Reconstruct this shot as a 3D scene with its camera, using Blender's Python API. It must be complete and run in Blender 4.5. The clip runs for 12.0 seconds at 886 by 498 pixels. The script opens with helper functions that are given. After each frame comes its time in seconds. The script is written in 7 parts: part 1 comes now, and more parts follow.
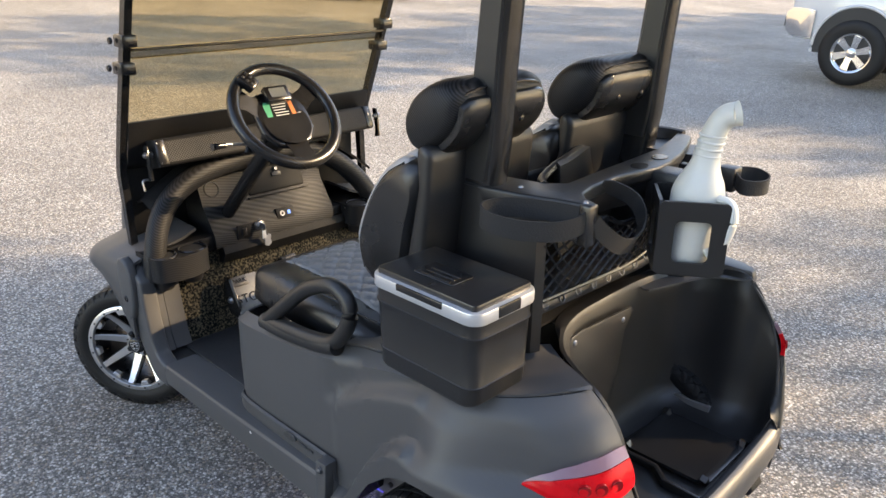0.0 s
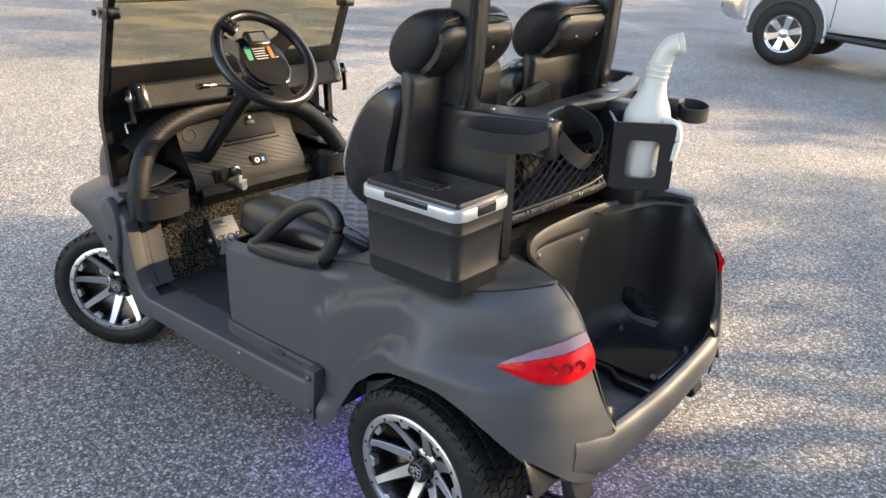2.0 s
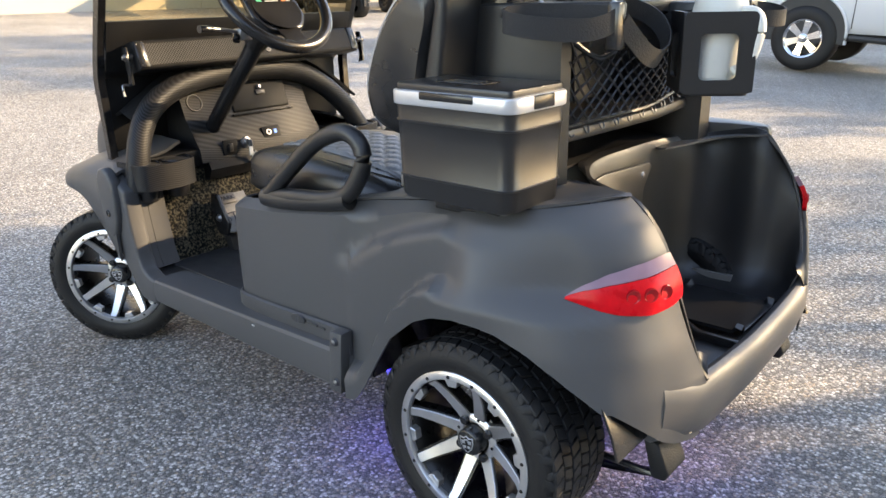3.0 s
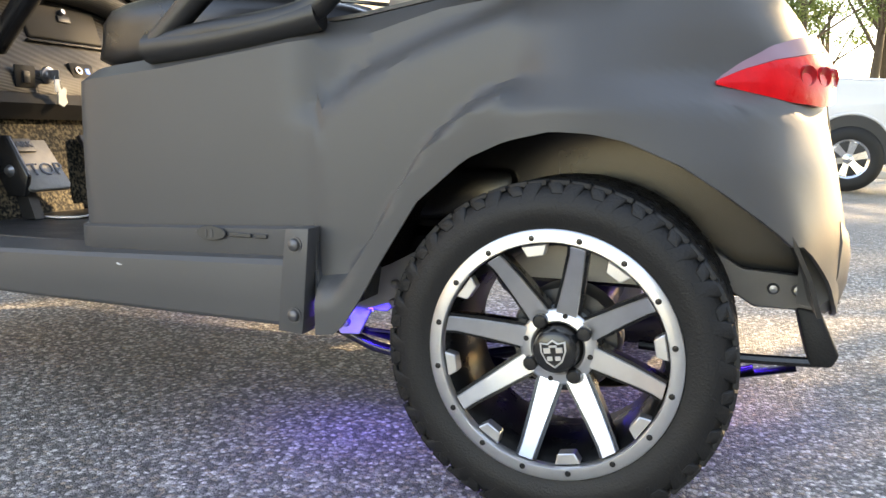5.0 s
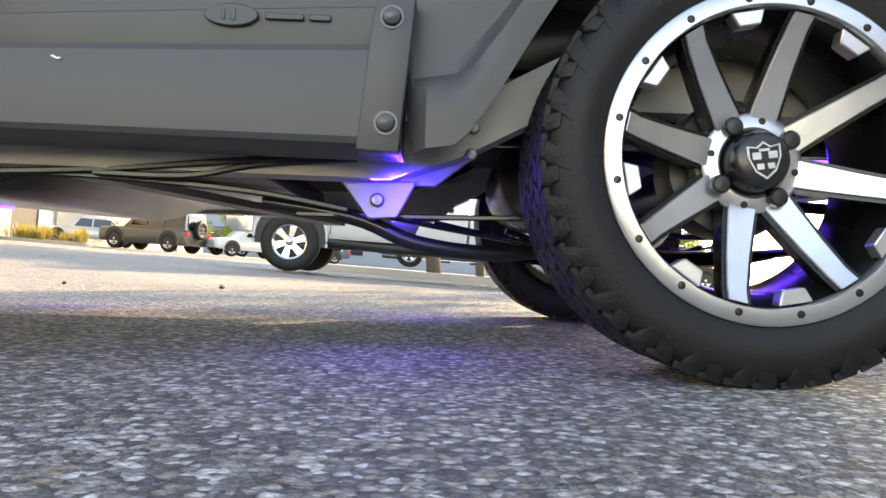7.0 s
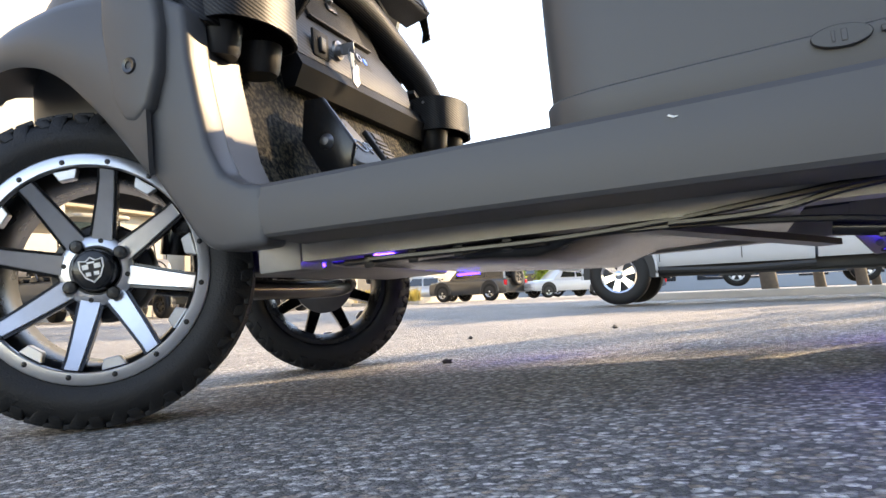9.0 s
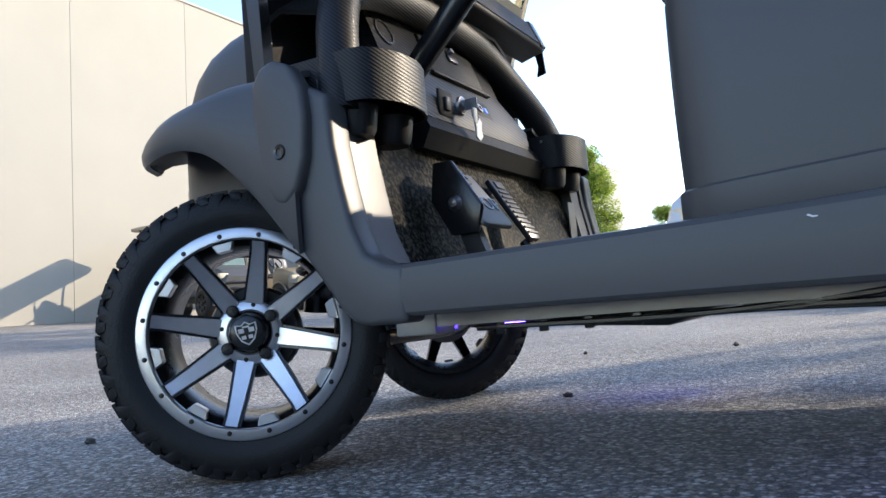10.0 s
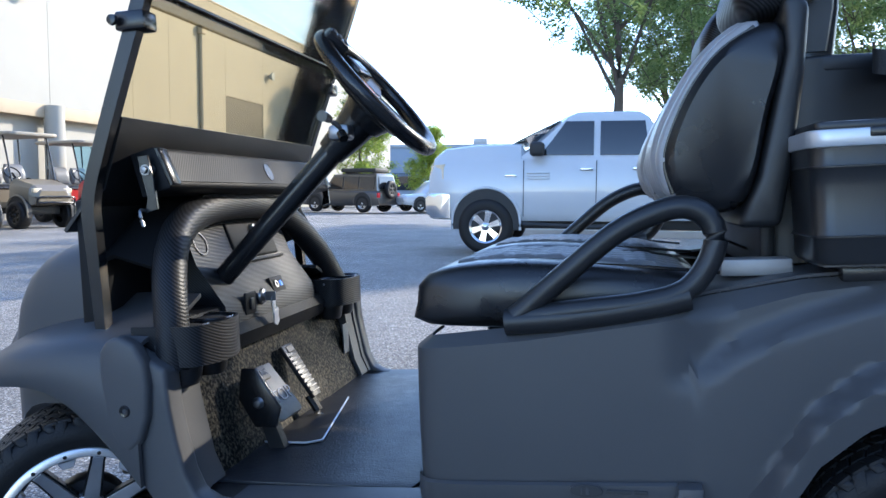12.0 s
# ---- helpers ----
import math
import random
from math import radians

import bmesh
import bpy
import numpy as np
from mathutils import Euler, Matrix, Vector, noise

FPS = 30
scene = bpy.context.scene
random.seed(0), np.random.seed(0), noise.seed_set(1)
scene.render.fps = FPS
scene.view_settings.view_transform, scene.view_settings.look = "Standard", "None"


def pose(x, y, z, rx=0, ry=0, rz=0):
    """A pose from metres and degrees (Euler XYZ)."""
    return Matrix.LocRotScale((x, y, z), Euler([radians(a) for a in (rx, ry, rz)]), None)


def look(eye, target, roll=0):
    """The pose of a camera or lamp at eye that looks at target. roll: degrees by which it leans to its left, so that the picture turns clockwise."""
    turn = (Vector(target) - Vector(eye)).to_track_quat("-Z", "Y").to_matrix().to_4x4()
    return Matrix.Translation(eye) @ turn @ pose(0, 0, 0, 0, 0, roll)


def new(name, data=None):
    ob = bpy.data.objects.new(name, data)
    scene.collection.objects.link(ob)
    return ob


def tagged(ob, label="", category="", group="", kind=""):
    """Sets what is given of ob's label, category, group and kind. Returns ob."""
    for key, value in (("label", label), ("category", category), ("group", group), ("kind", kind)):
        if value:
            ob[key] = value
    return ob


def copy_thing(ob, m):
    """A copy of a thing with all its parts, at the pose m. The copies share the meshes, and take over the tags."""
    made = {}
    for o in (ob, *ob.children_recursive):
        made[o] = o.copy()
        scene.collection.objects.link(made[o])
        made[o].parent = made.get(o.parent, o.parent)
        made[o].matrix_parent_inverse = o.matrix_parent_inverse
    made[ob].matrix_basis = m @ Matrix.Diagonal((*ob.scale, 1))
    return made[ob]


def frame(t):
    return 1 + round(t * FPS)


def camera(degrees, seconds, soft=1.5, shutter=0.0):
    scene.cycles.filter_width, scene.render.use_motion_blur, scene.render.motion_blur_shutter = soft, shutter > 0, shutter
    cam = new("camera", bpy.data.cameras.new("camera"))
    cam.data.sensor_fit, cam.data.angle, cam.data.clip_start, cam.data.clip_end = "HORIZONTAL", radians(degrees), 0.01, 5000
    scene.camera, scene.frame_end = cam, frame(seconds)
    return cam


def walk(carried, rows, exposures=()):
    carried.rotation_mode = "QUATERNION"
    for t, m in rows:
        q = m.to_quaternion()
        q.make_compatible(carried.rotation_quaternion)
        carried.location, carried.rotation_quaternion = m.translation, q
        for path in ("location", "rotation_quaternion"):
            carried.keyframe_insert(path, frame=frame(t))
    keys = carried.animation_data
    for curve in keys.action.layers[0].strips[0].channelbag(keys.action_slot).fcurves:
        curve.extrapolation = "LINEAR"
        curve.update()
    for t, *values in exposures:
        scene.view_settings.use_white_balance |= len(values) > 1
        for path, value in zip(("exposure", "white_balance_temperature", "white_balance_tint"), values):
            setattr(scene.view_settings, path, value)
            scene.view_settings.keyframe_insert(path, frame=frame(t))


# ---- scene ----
cam = camera(60.7, 12.0)
PATH = [
    (0, (1.001, -1.581, 1.69), (-0.299, -0.244, 0.966), 0.7),
    (0.5, (1.061, -1.677, 1.757), (-0.206, -0.325, 1.004), 1.0),
    (1, (1.097, -1.787, 1.799), (-0.125, -0.414, 1.011), 1.3),
    (1.5, (1.143, -1.86, 1.761), (-0.043, -0.462, 0.961), 1.7),
    (2, (1.117, -1.826, 1.591), (-0.07, -0.404, 0.839), 1.7),
    (2.5, (1.048, -1.783, 1.408), (-0.164, -0.37, 0.676), 0.5),
    (3, (0.937, -1.717, 1.221), (-0.308, -0.292, 0.574), -1.1),
    (3.2, (0.886, -1.684, 1.116), (-0.332, -0.23, 0.482), -1.2),
    (4.8, (0.292, -1.629, 0.613), (-0.473, 0.185, 0.261), 0.8),
    (5, (0.213, -1.62, 0.562), (-0.469, 0.235, 0.258), 0.6),
    (5.5, (0.022, -1.589, 0.366), (-0.437, 0.33, 0.041), 0.4),
    (6, (-0.117, -1.507, 0.239), (-0.379, 0.468, 0.055), -0.5),
    (6.5, (-0.24, -1.416, 0.135), (-0.277, 0.584, 0.136), 1.4),
    (6.7, (-0.29, -1.398, 0.121), (-0.256, 0.601, 0.171), 1.9),
    (8.3, (-0.617, -1.397, 0.112), (-0.877, 0.585, 0.18), -2.4),
    (8.5, (-0.643, -1.421, 0.122), (-1.059, 0.533, 0.204), -3.4),
    (9, (-0.71, -1.452, 0.136), (-1.448, 0.399, 0.303), -4.9),
    (9.5, (-0.746, -1.481, 0.175), (-1.672, 0.278, 0.389), -5.4),
    (10, (-0.711, -1.52, 0.259), (-1.699, 0.211, 0.424), -5.0),
    (10.5, (-0.657, -1.572, 0.381), (-1.58, 0.202, 0.423), -4.5),
    (11, (-0.655, -1.648, 0.548), (-1.446, 0.188, 0.508), -4.5),
    (11.5, (-0.594, -1.787, 0.732), (-1.229, 0.108, 0.662), -4.0),
    (12, (-0.534, -1.952, 0.938), (-0.969, -0.005, 0.808), -2.4),
]
EXPOSURE = [(0.0, 2.5, 8100, 19), (3.2, 2.75, 8100, 18), (5.0, 3.05, 9300, 18), (6.5, 2.88, 9400, 18), (8.5, 2.82, 8600, 20), (9.5, 2.2, 7300, 19), (10.5, 1.65, 5700, 15), (11.2, 2.0, 6200, 18), (12.0, 1.95, 5500, 16)]
walk(cam, [(t, look(eye, target, roll)) for t, eye, target, roll in PATH], EXPOSURE)

# ---- world, sun ----
SUN_AZ, SUN_EL = radians(37), radians(23)
# Spots searched to shape the dapples; the nearer trees are added out of view.
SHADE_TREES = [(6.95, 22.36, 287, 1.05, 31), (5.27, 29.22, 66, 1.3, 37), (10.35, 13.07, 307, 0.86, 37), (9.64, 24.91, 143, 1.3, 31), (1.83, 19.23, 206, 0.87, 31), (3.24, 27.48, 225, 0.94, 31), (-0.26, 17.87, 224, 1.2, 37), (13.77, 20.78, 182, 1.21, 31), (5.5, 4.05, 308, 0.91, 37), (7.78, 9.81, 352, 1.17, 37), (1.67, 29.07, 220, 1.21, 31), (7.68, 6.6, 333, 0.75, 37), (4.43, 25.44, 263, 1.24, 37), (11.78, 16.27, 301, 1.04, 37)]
SUN_DIR = Vector((math.sin(SUN_AZ) * math.cos(SUN_EL), math.cos(SUN_AZ) * math.cos(SUN_EL), math.sin(SUN_EL)))
world = bpy.data.worlds.new("sky")
scene.world = world
world.use_nodes = True
sky = world.node_tree.nodes.new("ShaderNodeTexSky")
sky.sky_type, sky.sun_disc = "NISHITA", False
sky.sun_elevation, sky.sun_rotation = SUN_EL, SUN_AZ
sky.air_density, sky.dust_density, sky.ozone_density = 1.0, 0.15, 1.2
world.node_tree.links.new(sky.outputs[0], world.node_tree.nodes["Background"].inputs[0])
world.node_tree.nodes["Background"].inputs[1].default_value = 0.15
sun = new("sun", bpy.data.lights.new("sun", "SUN"))
sun.data.energy, sun.data.angle, sun.data.color = 2.4, radians(0.55), (1.0, 0.86, 0.61)
sun.matrix_world = look(SUN_DIR * 60, (0, 0, 0))


# ---- materials ----
def material(name, color, rough=0.5, metal=0.0, vary=0.0, scale=8.0, bump=0.0, bump_scale=200.0, spec=0.5, coat=0.0, detail=4.0):
    """A surface with two scales of variation: large patches of tone and fine relief."""
    m = bpy.data.materials.new(name)
    m.use_nodes = True
    nt = m.node_tree
    b = nt.nodes["Principled BSDF"]
    b.inputs["Base Color"].default_value = (*color, 1)
    b.inputs["Roughness"].default_value = rough
    b.inputs["Metallic"].default_value = metal
    b.inputs["Specular IOR Level"].default_value = spec
    b.inputs["Coat Weight"].default_value = coat
    co = nt.nodes.new("ShaderNodeTexCoord")
    if vary:
        n1 = nt.nodes.new("ShaderNodeTexNoise")
        n1.inputs["Scale"].default_value, n1.inputs["Detail"].default_value = scale, detail
        nt.links.new(co.outputs["Object"], n1.inputs["Vector"])
        mix = nt.nodes.new("ShaderNodeMix")
        mix.data_type = "RGBA"
        mix.inputs["A"].default_value = (*[c * (1 - vary) for c in color], 1)
        mix.inputs["B"].default_value = (*[min(1, c * (1 + vary)) for c in color], 1)
        nt.links.new(n1.outputs["Fac"], mix.inputs["Factor"])
        nt.links.new(mix.outputs["Result"], b.inputs["Base Color"])
        mr = nt.nodes.new("ShaderNodeMapRange")
        mr.inputs["To Min"].default_value, mr.inputs["To Max"].default_value = max(0.02, rough - 0.4 * vary), min(1, rough + 0.4 * vary)
        nt.links.new(n1.outputs["Fac"], mr.inputs["Value"])
        nt.links.new(mr.outputs["Result"], b.inputs["Roughness"])
    if bump:
        n2 = nt.nodes.new("ShaderNodeTexNoise")
        n2.inputs["Scale"].default_value, n2.inputs["Detail"].default_value = bump_scale, 3
        nt.links.new(co.outputs["Object"], n2.inputs["Vector"])
        bp = nt.nodes.new("ShaderNodeBump")
        bp.inputs["Strength"].default_value, bp.inputs["Distance"].default_value = bump, 0.002
        nt.links.new(n2.outputs["Fac"], bp.inputs["Height"])
        nt.links.new(bp.outputs["Normal"], b.inputs["Normal"])
    return m


BODY = material("satin_charcoal_paint", (0.064, 0.064, 0.066), 0.43, 0.0, 0.10, 3, 0.05, 900, spec=0.38)
PLASTIC = material("black_grained_plastic", (0.014, 0.014, 0.0148), 0.40, 0, 0.15, 6, 0.2, 500, spec=0.5)
DASH_BLACK = material("matte_dash_plastic", (0.009, 0.009, 0.0095), 0.58, 0, 0.2, 10, 0.2, 500, spec=0.2)
SMOOTH_BLACK = material("smooth_black_plastic", (0.012, 0.012, 0.0128), 0.25, 0, 0.15, 8, 0.05, 300, spec=0.5)
VINYL = material("black_vinyl", (0.013, 0.013, 0.014), 0.29, 0, 0.2, 9, 0.2, 700, spec=0.55)
QUILT = material("grey_quilted_vinyl", (0.17, 0.17, 0.175), 0.42, 0, 0.15, 12, 0.25, 700)
PLEAT = material("grey_pleated_vinyl", (0.32, 0.305, 0.30), 0.36, 0, 0.15, 14, 0.2, 600, spec=0.6)
RUBBER = material("tyre_rubber", (0.011, 0.011, 0.0115), 0.55, 0, 0.3, 14, 0.5, 300, spec=0.28)
ALLOY = material("machined_alloy", (0.62, 0.62, 0.63), 0.30, 0.9, 0.08, 60, 0.06, 900)
BLACK_ALLOY = material("black_painted_alloy", (0.006, 0.006, 0.0064), 0.28, 0.0, 0.1, 20, spec=0.45)
DULL_STEEL = material("dull_dark_steel", (0.10, 0.10, 0.105), 0.4, 0.6, 0.2, 30)
STEEL = material("steel_hardware", (0.27, 0.27, 0.28), 0.35, 0.9, 0.2, 30)
FRAME = material("frame_aluminium", (0.33, 0.32, 0.31), 0.5, 0.6, 0.35, 9, 0.2, 120)
COOLER = material("cooler_dark_plastic", (0.017, 0.017, 0.0178), 0.3, 0, 0.15, 5, 0.12, 400, spec=0.5)
SILVER = material("silver_painted_plastic", (0.55, 0.56, 0.58), 0.32, 0.5, 0.06, 20, 0.03, 400)
MAT_FLOOR = material("rubber_floor_mat", (0.02, 0.021, 0.024), 0.42, 0, 0.35, 25, 0.8, 220, spec=0.5)
ORANGE = material("orange_print", (0.6, 0.17, 0.04), 0.5)
GREEN = material("green_print", (0.03, 0.3, 0.16), 0.5)
WHITE_PRINT = material("white_print", (0.7, 0.7, 0.68), 0.5)


def grit(name, dark, light, stain, scale):
    """Asphalt: stones of mixed tone set in binder, with large worn patches."""
    m = material(name, dark, 0.8)
    nt = m.node_tree
    b = nt.nodes["Principled BSDF"]
    co = nt.nodes.new("ShaderNodeTexCoord")
    vo = nt.nodes.new("ShaderNodeTexVoronoi")
    vo.inputs["Scale"].default_value = scale
    vo2 = nt.nodes.new("ShaderNodeTexVoronoi")
    vo2.inputs["Scale"].default_value = scale * 2.3
    big = nt.nodes.new("ShaderNodeTexNoise")
    big.inputs["Scale"].default_value, big.inputs["Detail"].default_value = 0.7, 6
    mid = nt.nodes.new("ShaderNodeTexNoise")
    mid.inputs["Scale"].default_value, mid.inputs["Detail"].default_value = 12, 4
    for n in (vo, vo2, big, mid):
        nt.links.new(co.outputs["Object"], n.inputs["Vector"])
    ramp = nt.nodes.new("ShaderNodeValToRGB")
    sep = nt.nodes.new("ShaderNodeSeparateColor")
    nt.links.new(vo.outputs["Color"], sep.inputs["Color"])
    nt.links.new(sep.outputs["Red"], ramp.inputs["Fac"])
    e = ramp.color_ramp.elements
    e[0].position, e[0].color = 0.0, (*dark, 1)
    e[1].position, e[1].color = 1.0, (*[min(1, c * 1.5) for c in light], 1)
    for p, c in ((0.35, [d * 1.5 for d in dark]), (0.62, [0.7 * l for l in light]), (0.72, [light[0] * 0.75, light[1] * 0.62, light[2] * 0.5]), (0.86, light)):
        k = e.new(p)
        k.color = (*c, 1)
    gap = nt.nodes.new("ShaderNodeMapRange")
    gap.inputs["From Min"].default_value, gap.inputs["From Max"].default_value = 0.25, 0.75
    gap.inputs["To Min"].default_value, gap.inputs["To Max"].default_value = 1.0, 0.5
    nt.links.new(vo.outputs["Distance"], gap.inputs["Value"])
    mul = nt.nodes.new("ShaderNodeMix")
    mul.data_type, mul.blend_type = "RGBA", "MULTIPLY"
    mul.inputs["Factor"].default_value = 1
    nt.links.new(ramp.outputs["Color"], mul.inputs["A"])
    nt.links.new(gap.outputs["Result"], mul.inputs["B"])
    st = nt.nodes.new("ShaderNodeMapRange")
    st.inputs["From Min"].default_value, st.inputs["From Max"].default_value = 0.3, 0.7
    st.inputs["To Min"].default_value, st.inputs["To Max"].default_value = 1 - stain, 1 + stain
    nt.links.new(big.outputs["Fac"], st.inputs["Value"])
    mul2 = nt.nodes.new("ShaderNodeMix")
    mul2.data_type, mul2.blend_type = "RGBA", "MULTIPLY"
    mul2.inputs["Factor"].default_value = 1
    nt.links.new(mul.outputs["Result"], mul2.inputs["A"])
    nt.links.new(st.outputs["Result"], mul2.inputs["B"])
    nt.links.new(mul2.outputs["Result"], b.inputs["Base Color"])
    add = nt.nodes.new("ShaderNodeMath")
    add.operation = "ADD"
    nt.links.new(vo.outputs["Distance"], add.inputs[0])
    nt.links.new(vo2.outputs["Distance"], add.inputs[1])
    bp = nt.nodes.new("ShaderNodeBump")
    bp.invert = True
    bp.inputs["Strength"].default_value, bp.inputs["Distance"].default_value = 0.9, 0.006
    nt.links.new(add.outputs["Value"], bp.inputs["Height"])
    nt.links.new(bp.outputs["Normal"], b.inputs["Normal"])
    rr = nt.nodes.new("ShaderNodeMapRange")
    rr.inputs["To Min"].default_value, rr.inputs["To Max"].default_value = 0.55, 0.9
    nt.links.new(mid.outputs["Fac"], rr.inputs["Value"])
    nt.links.new(rr.outputs["Result"], b.inputs["Roughness"])
    return m


ASPHALT = grit("asphalt", (0.125, 0.123, 0.120), (0.54, 0.53, 0.505), 0.22, 118)


def carbon():
    """Woven carbon-look film: a diagonal twill under a clear coat."""
    m = material("carbon_weave", (0.02, 0.02, 0.022), 0.46, 0, spec=0.22)
    nt = m.node_tree
    b = nt.nodes["Principled BSDF"]
    co = nt.nodes.new("ShaderNodeTexCoord")
    mp = nt.nodes.new("ShaderNodeMapping")
    mp.inputs["Rotation"].default_value = (radians(35), radians(45), radians(20))
    wv = nt.nodes.new("ShaderNodeTexWave")
    wv.inputs["Scale"].default_value = 62
    wv.inputs["Distortion"].default_value = 0.0
    nt.links.new(co.outputs["Object"], mp.inputs["Vector"])
    nt.links.new(mp.outputs["Vector"], wv.inputs["Vector"])
    mx = nt.nodes.new("ShaderNodeMix")
    mx.data_type = "RGBA"
    mx.inputs["A"].default_value, mx.inputs["B"].default_value = (0.004, 0.004, 0.0043, 1), (0.028, 0.028, 0.030, 1)
    nt.links.new(wv.outputs["Fac"], mx.inputs["Factor"])
    nt.links.new(mx.outputs["Result"], b.inputs["Base Color"])
    bp = nt.nodes.new("ShaderNodeBump")
    bp.inputs["Strength"].default_value, bp.inputs["Distance"].default_value = 0.35, 0.001
    nt.links.new(wv.outputs["Fac"], bp.inputs["Height"])
    nt.links.new(bp.outputs["Normal"], b.inputs["Normal"])
    return m


CARBON = carbon()


def glass(name, tint, gloss=0.06):
    m = bpy.data.materials.new(name)
    m.use_nodes = True
    nt = m.node_tree
    nt.nodes.remove(nt.nodes["Principled BSDF"])
    tr = nt.nodes.new("ShaderNodeBsdfTransparent")
    tr.inputs["Color"].default_value = (*tint, 1)
    gl = nt.nodes.new("ShaderNodeBsdfGlossy")
    gl.inputs["Roughness"].default_value = gloss
    fr = nt.nodes.new("ShaderNodeFresnel")
    fr.inputs["IOR"].default_value = 1.1
    mix = nt.nodes.new("ShaderNodeMixShader")
    nt.links.new(fr.outputs["Fac"], mix.inputs["Fac"])
    nt.links.new(tr.outputs[0], mix.inputs[1])
    nt.links.new(gl.outputs[0], mix.inputs[2])
    nt.links.new(mix.outputs[0], nt.nodes["Material Output"].inputs["Surface"])
    return m


WINDSHIELD = glass("windshield_acrylic", (0.82, 0.76, 0.62), 0.03)
CAR_GLASS = material("dark_car_glass", (0.012, 0.014, 0.017), 0.05, 0, spec=0.8)


def glow(name, color, strength):
    m = bpy.data.materials.new(name)
    m.use_nodes = True
    b = m.node_tree.nodes["Principled BSDF"]
    b.inputs["Base Color"].default_value = (*color, 1)
    b.inputs["Emission Color"].default_value = (*color, 1)
    b.inputs["Emission Strength"].default_value = strength
    return m


LED = glow("violet_led", (0.03, 0.012, 1.0), 4.0)


# ---- shape helpers ----
def mesh_of(bm, name, smooth=40):
    me = bpy.data.meshes.new(name)
    bmesh.ops.recalc_face_normals(bm, faces=bm.faces)
    bm.to_mesh(me)
    bm.free()
    if smooth:
        for p in me.polygons:
            p.use_smooth = True
        me.set_sharp_from_angle(angle=radians(smooth))
    return me


def part(name, bm, mat, parent=None, label="", smooth=40, at=None):
    """Links a bmesh as one mesh object, under a thing or a part if one is given."""
    me = bm if isinstance(bm, bpy.types.Mesh) else mesh_of(bm, name, smooth)
    if mat and not me.materials:
        me.materials.append(mat)
    ob = new(name, me)
    if at is not None:
        ob.matrix_basis = at
    if parent:
        ob.parent = parent
    if label:
        ob["label"] = label
    return ob


def thing(name, label, category, at=None, group="", kind=""):
    ob = new(name)
    ob.empty_display_size = 0.1
    if at is not None:
        ob.matrix_basis = at
    return tagged(ob, label, category, group, kind)


def bevelled(bm, width, segments=2, angle=30):
    if width > 0:
        edges = [e for e in bm.edges if len(e.link_faces) == 2 and e.calc_face_angle(0) > radians(angle)]
        bmesh.ops.bevel(bm, geom=edges, offset=width, segments=segments, affect="EDGES", profile=0.5, clamp_overlap=True)
    return bm


def box(x0, x1, y0, y1, z0, z1, bevel=0.0, segments=2, bm=None):
    own = bmesh.new()
    bmesh.ops.create_cube(own, size=1, matrix=Matrix.Translation(((x0 + x1) / 2, (y0 + y1) / 2, (z0 + z1) / 2)) @ Matrix.Diagonal((x1 - x0, y1 - y0, z1 - z0, 1)))
    bevelled(own, bevel, segments)
    return joined(bm, own)


def joined(bm, own, m=None):
    if m is not None:
        bmesh.ops.transform(own, matrix=m, verts=own.verts)
    if bm is None:
        return own
    me = bpy.data.meshes.new("tmp")
    own.to_mesh(me)
    own.free()
    bm.from_mesh(me)
    bpy.data.meshes.remove(me)
    return bm


def slab(outline, a, b, axis="y", bevel=0.0, segments=2, bm=None):
    """A plate with the given outline, from a to b along the axis. The outline is (x, z) for y, (y, z) for x, (x, y) for z."""
    own = bmesh.new()
    put = {"y": lambda u, v, w: (u, w, v), "x": lambda u, v, w: (w, u, v), "z": lambda u, v, w: (u, v, w)}[axis]
    lo = [own.verts.new(put(u, v, a)) for u, v in outline]
    hi = [own.verts.new(put(u, v, b)) for u, v in outline]
    own.faces.new(lo)
    own.faces.new(hi[::-1])
    for i in range(len(lo)):
        j = (i + 1) % len(lo)
        own.faces.new((lo[i], hi[i], hi[j], lo[j]))
    bmesh.ops.recalc_face_normals(own, faces=own.faces)
    bevelled(own, bevel, segments)
    bmesh.ops.triangulate(own, faces=[f for f in own.faces if len(f.verts) > 4])
    return joined(bm, own)


def loft(rings, closed=True, caps=True, bm=None):
    """A skin over rings of points."""
    own = bmesh.new()
    vs = [[own.verts.new(p) for p in r] for r in rings]
    n = len(vs[0])
    for a, b in zip(vs, vs[1:]):
        for i in range(n if closed else n - 1):
            j = (i + 1) % n
            own.faces.new((a[i], a[j], b[j], b[i]))
    if caps and closed:
        own.faces.new(vs[0][::-1])
        own.faces.new(vs[-1])
    return joined(bm, own)


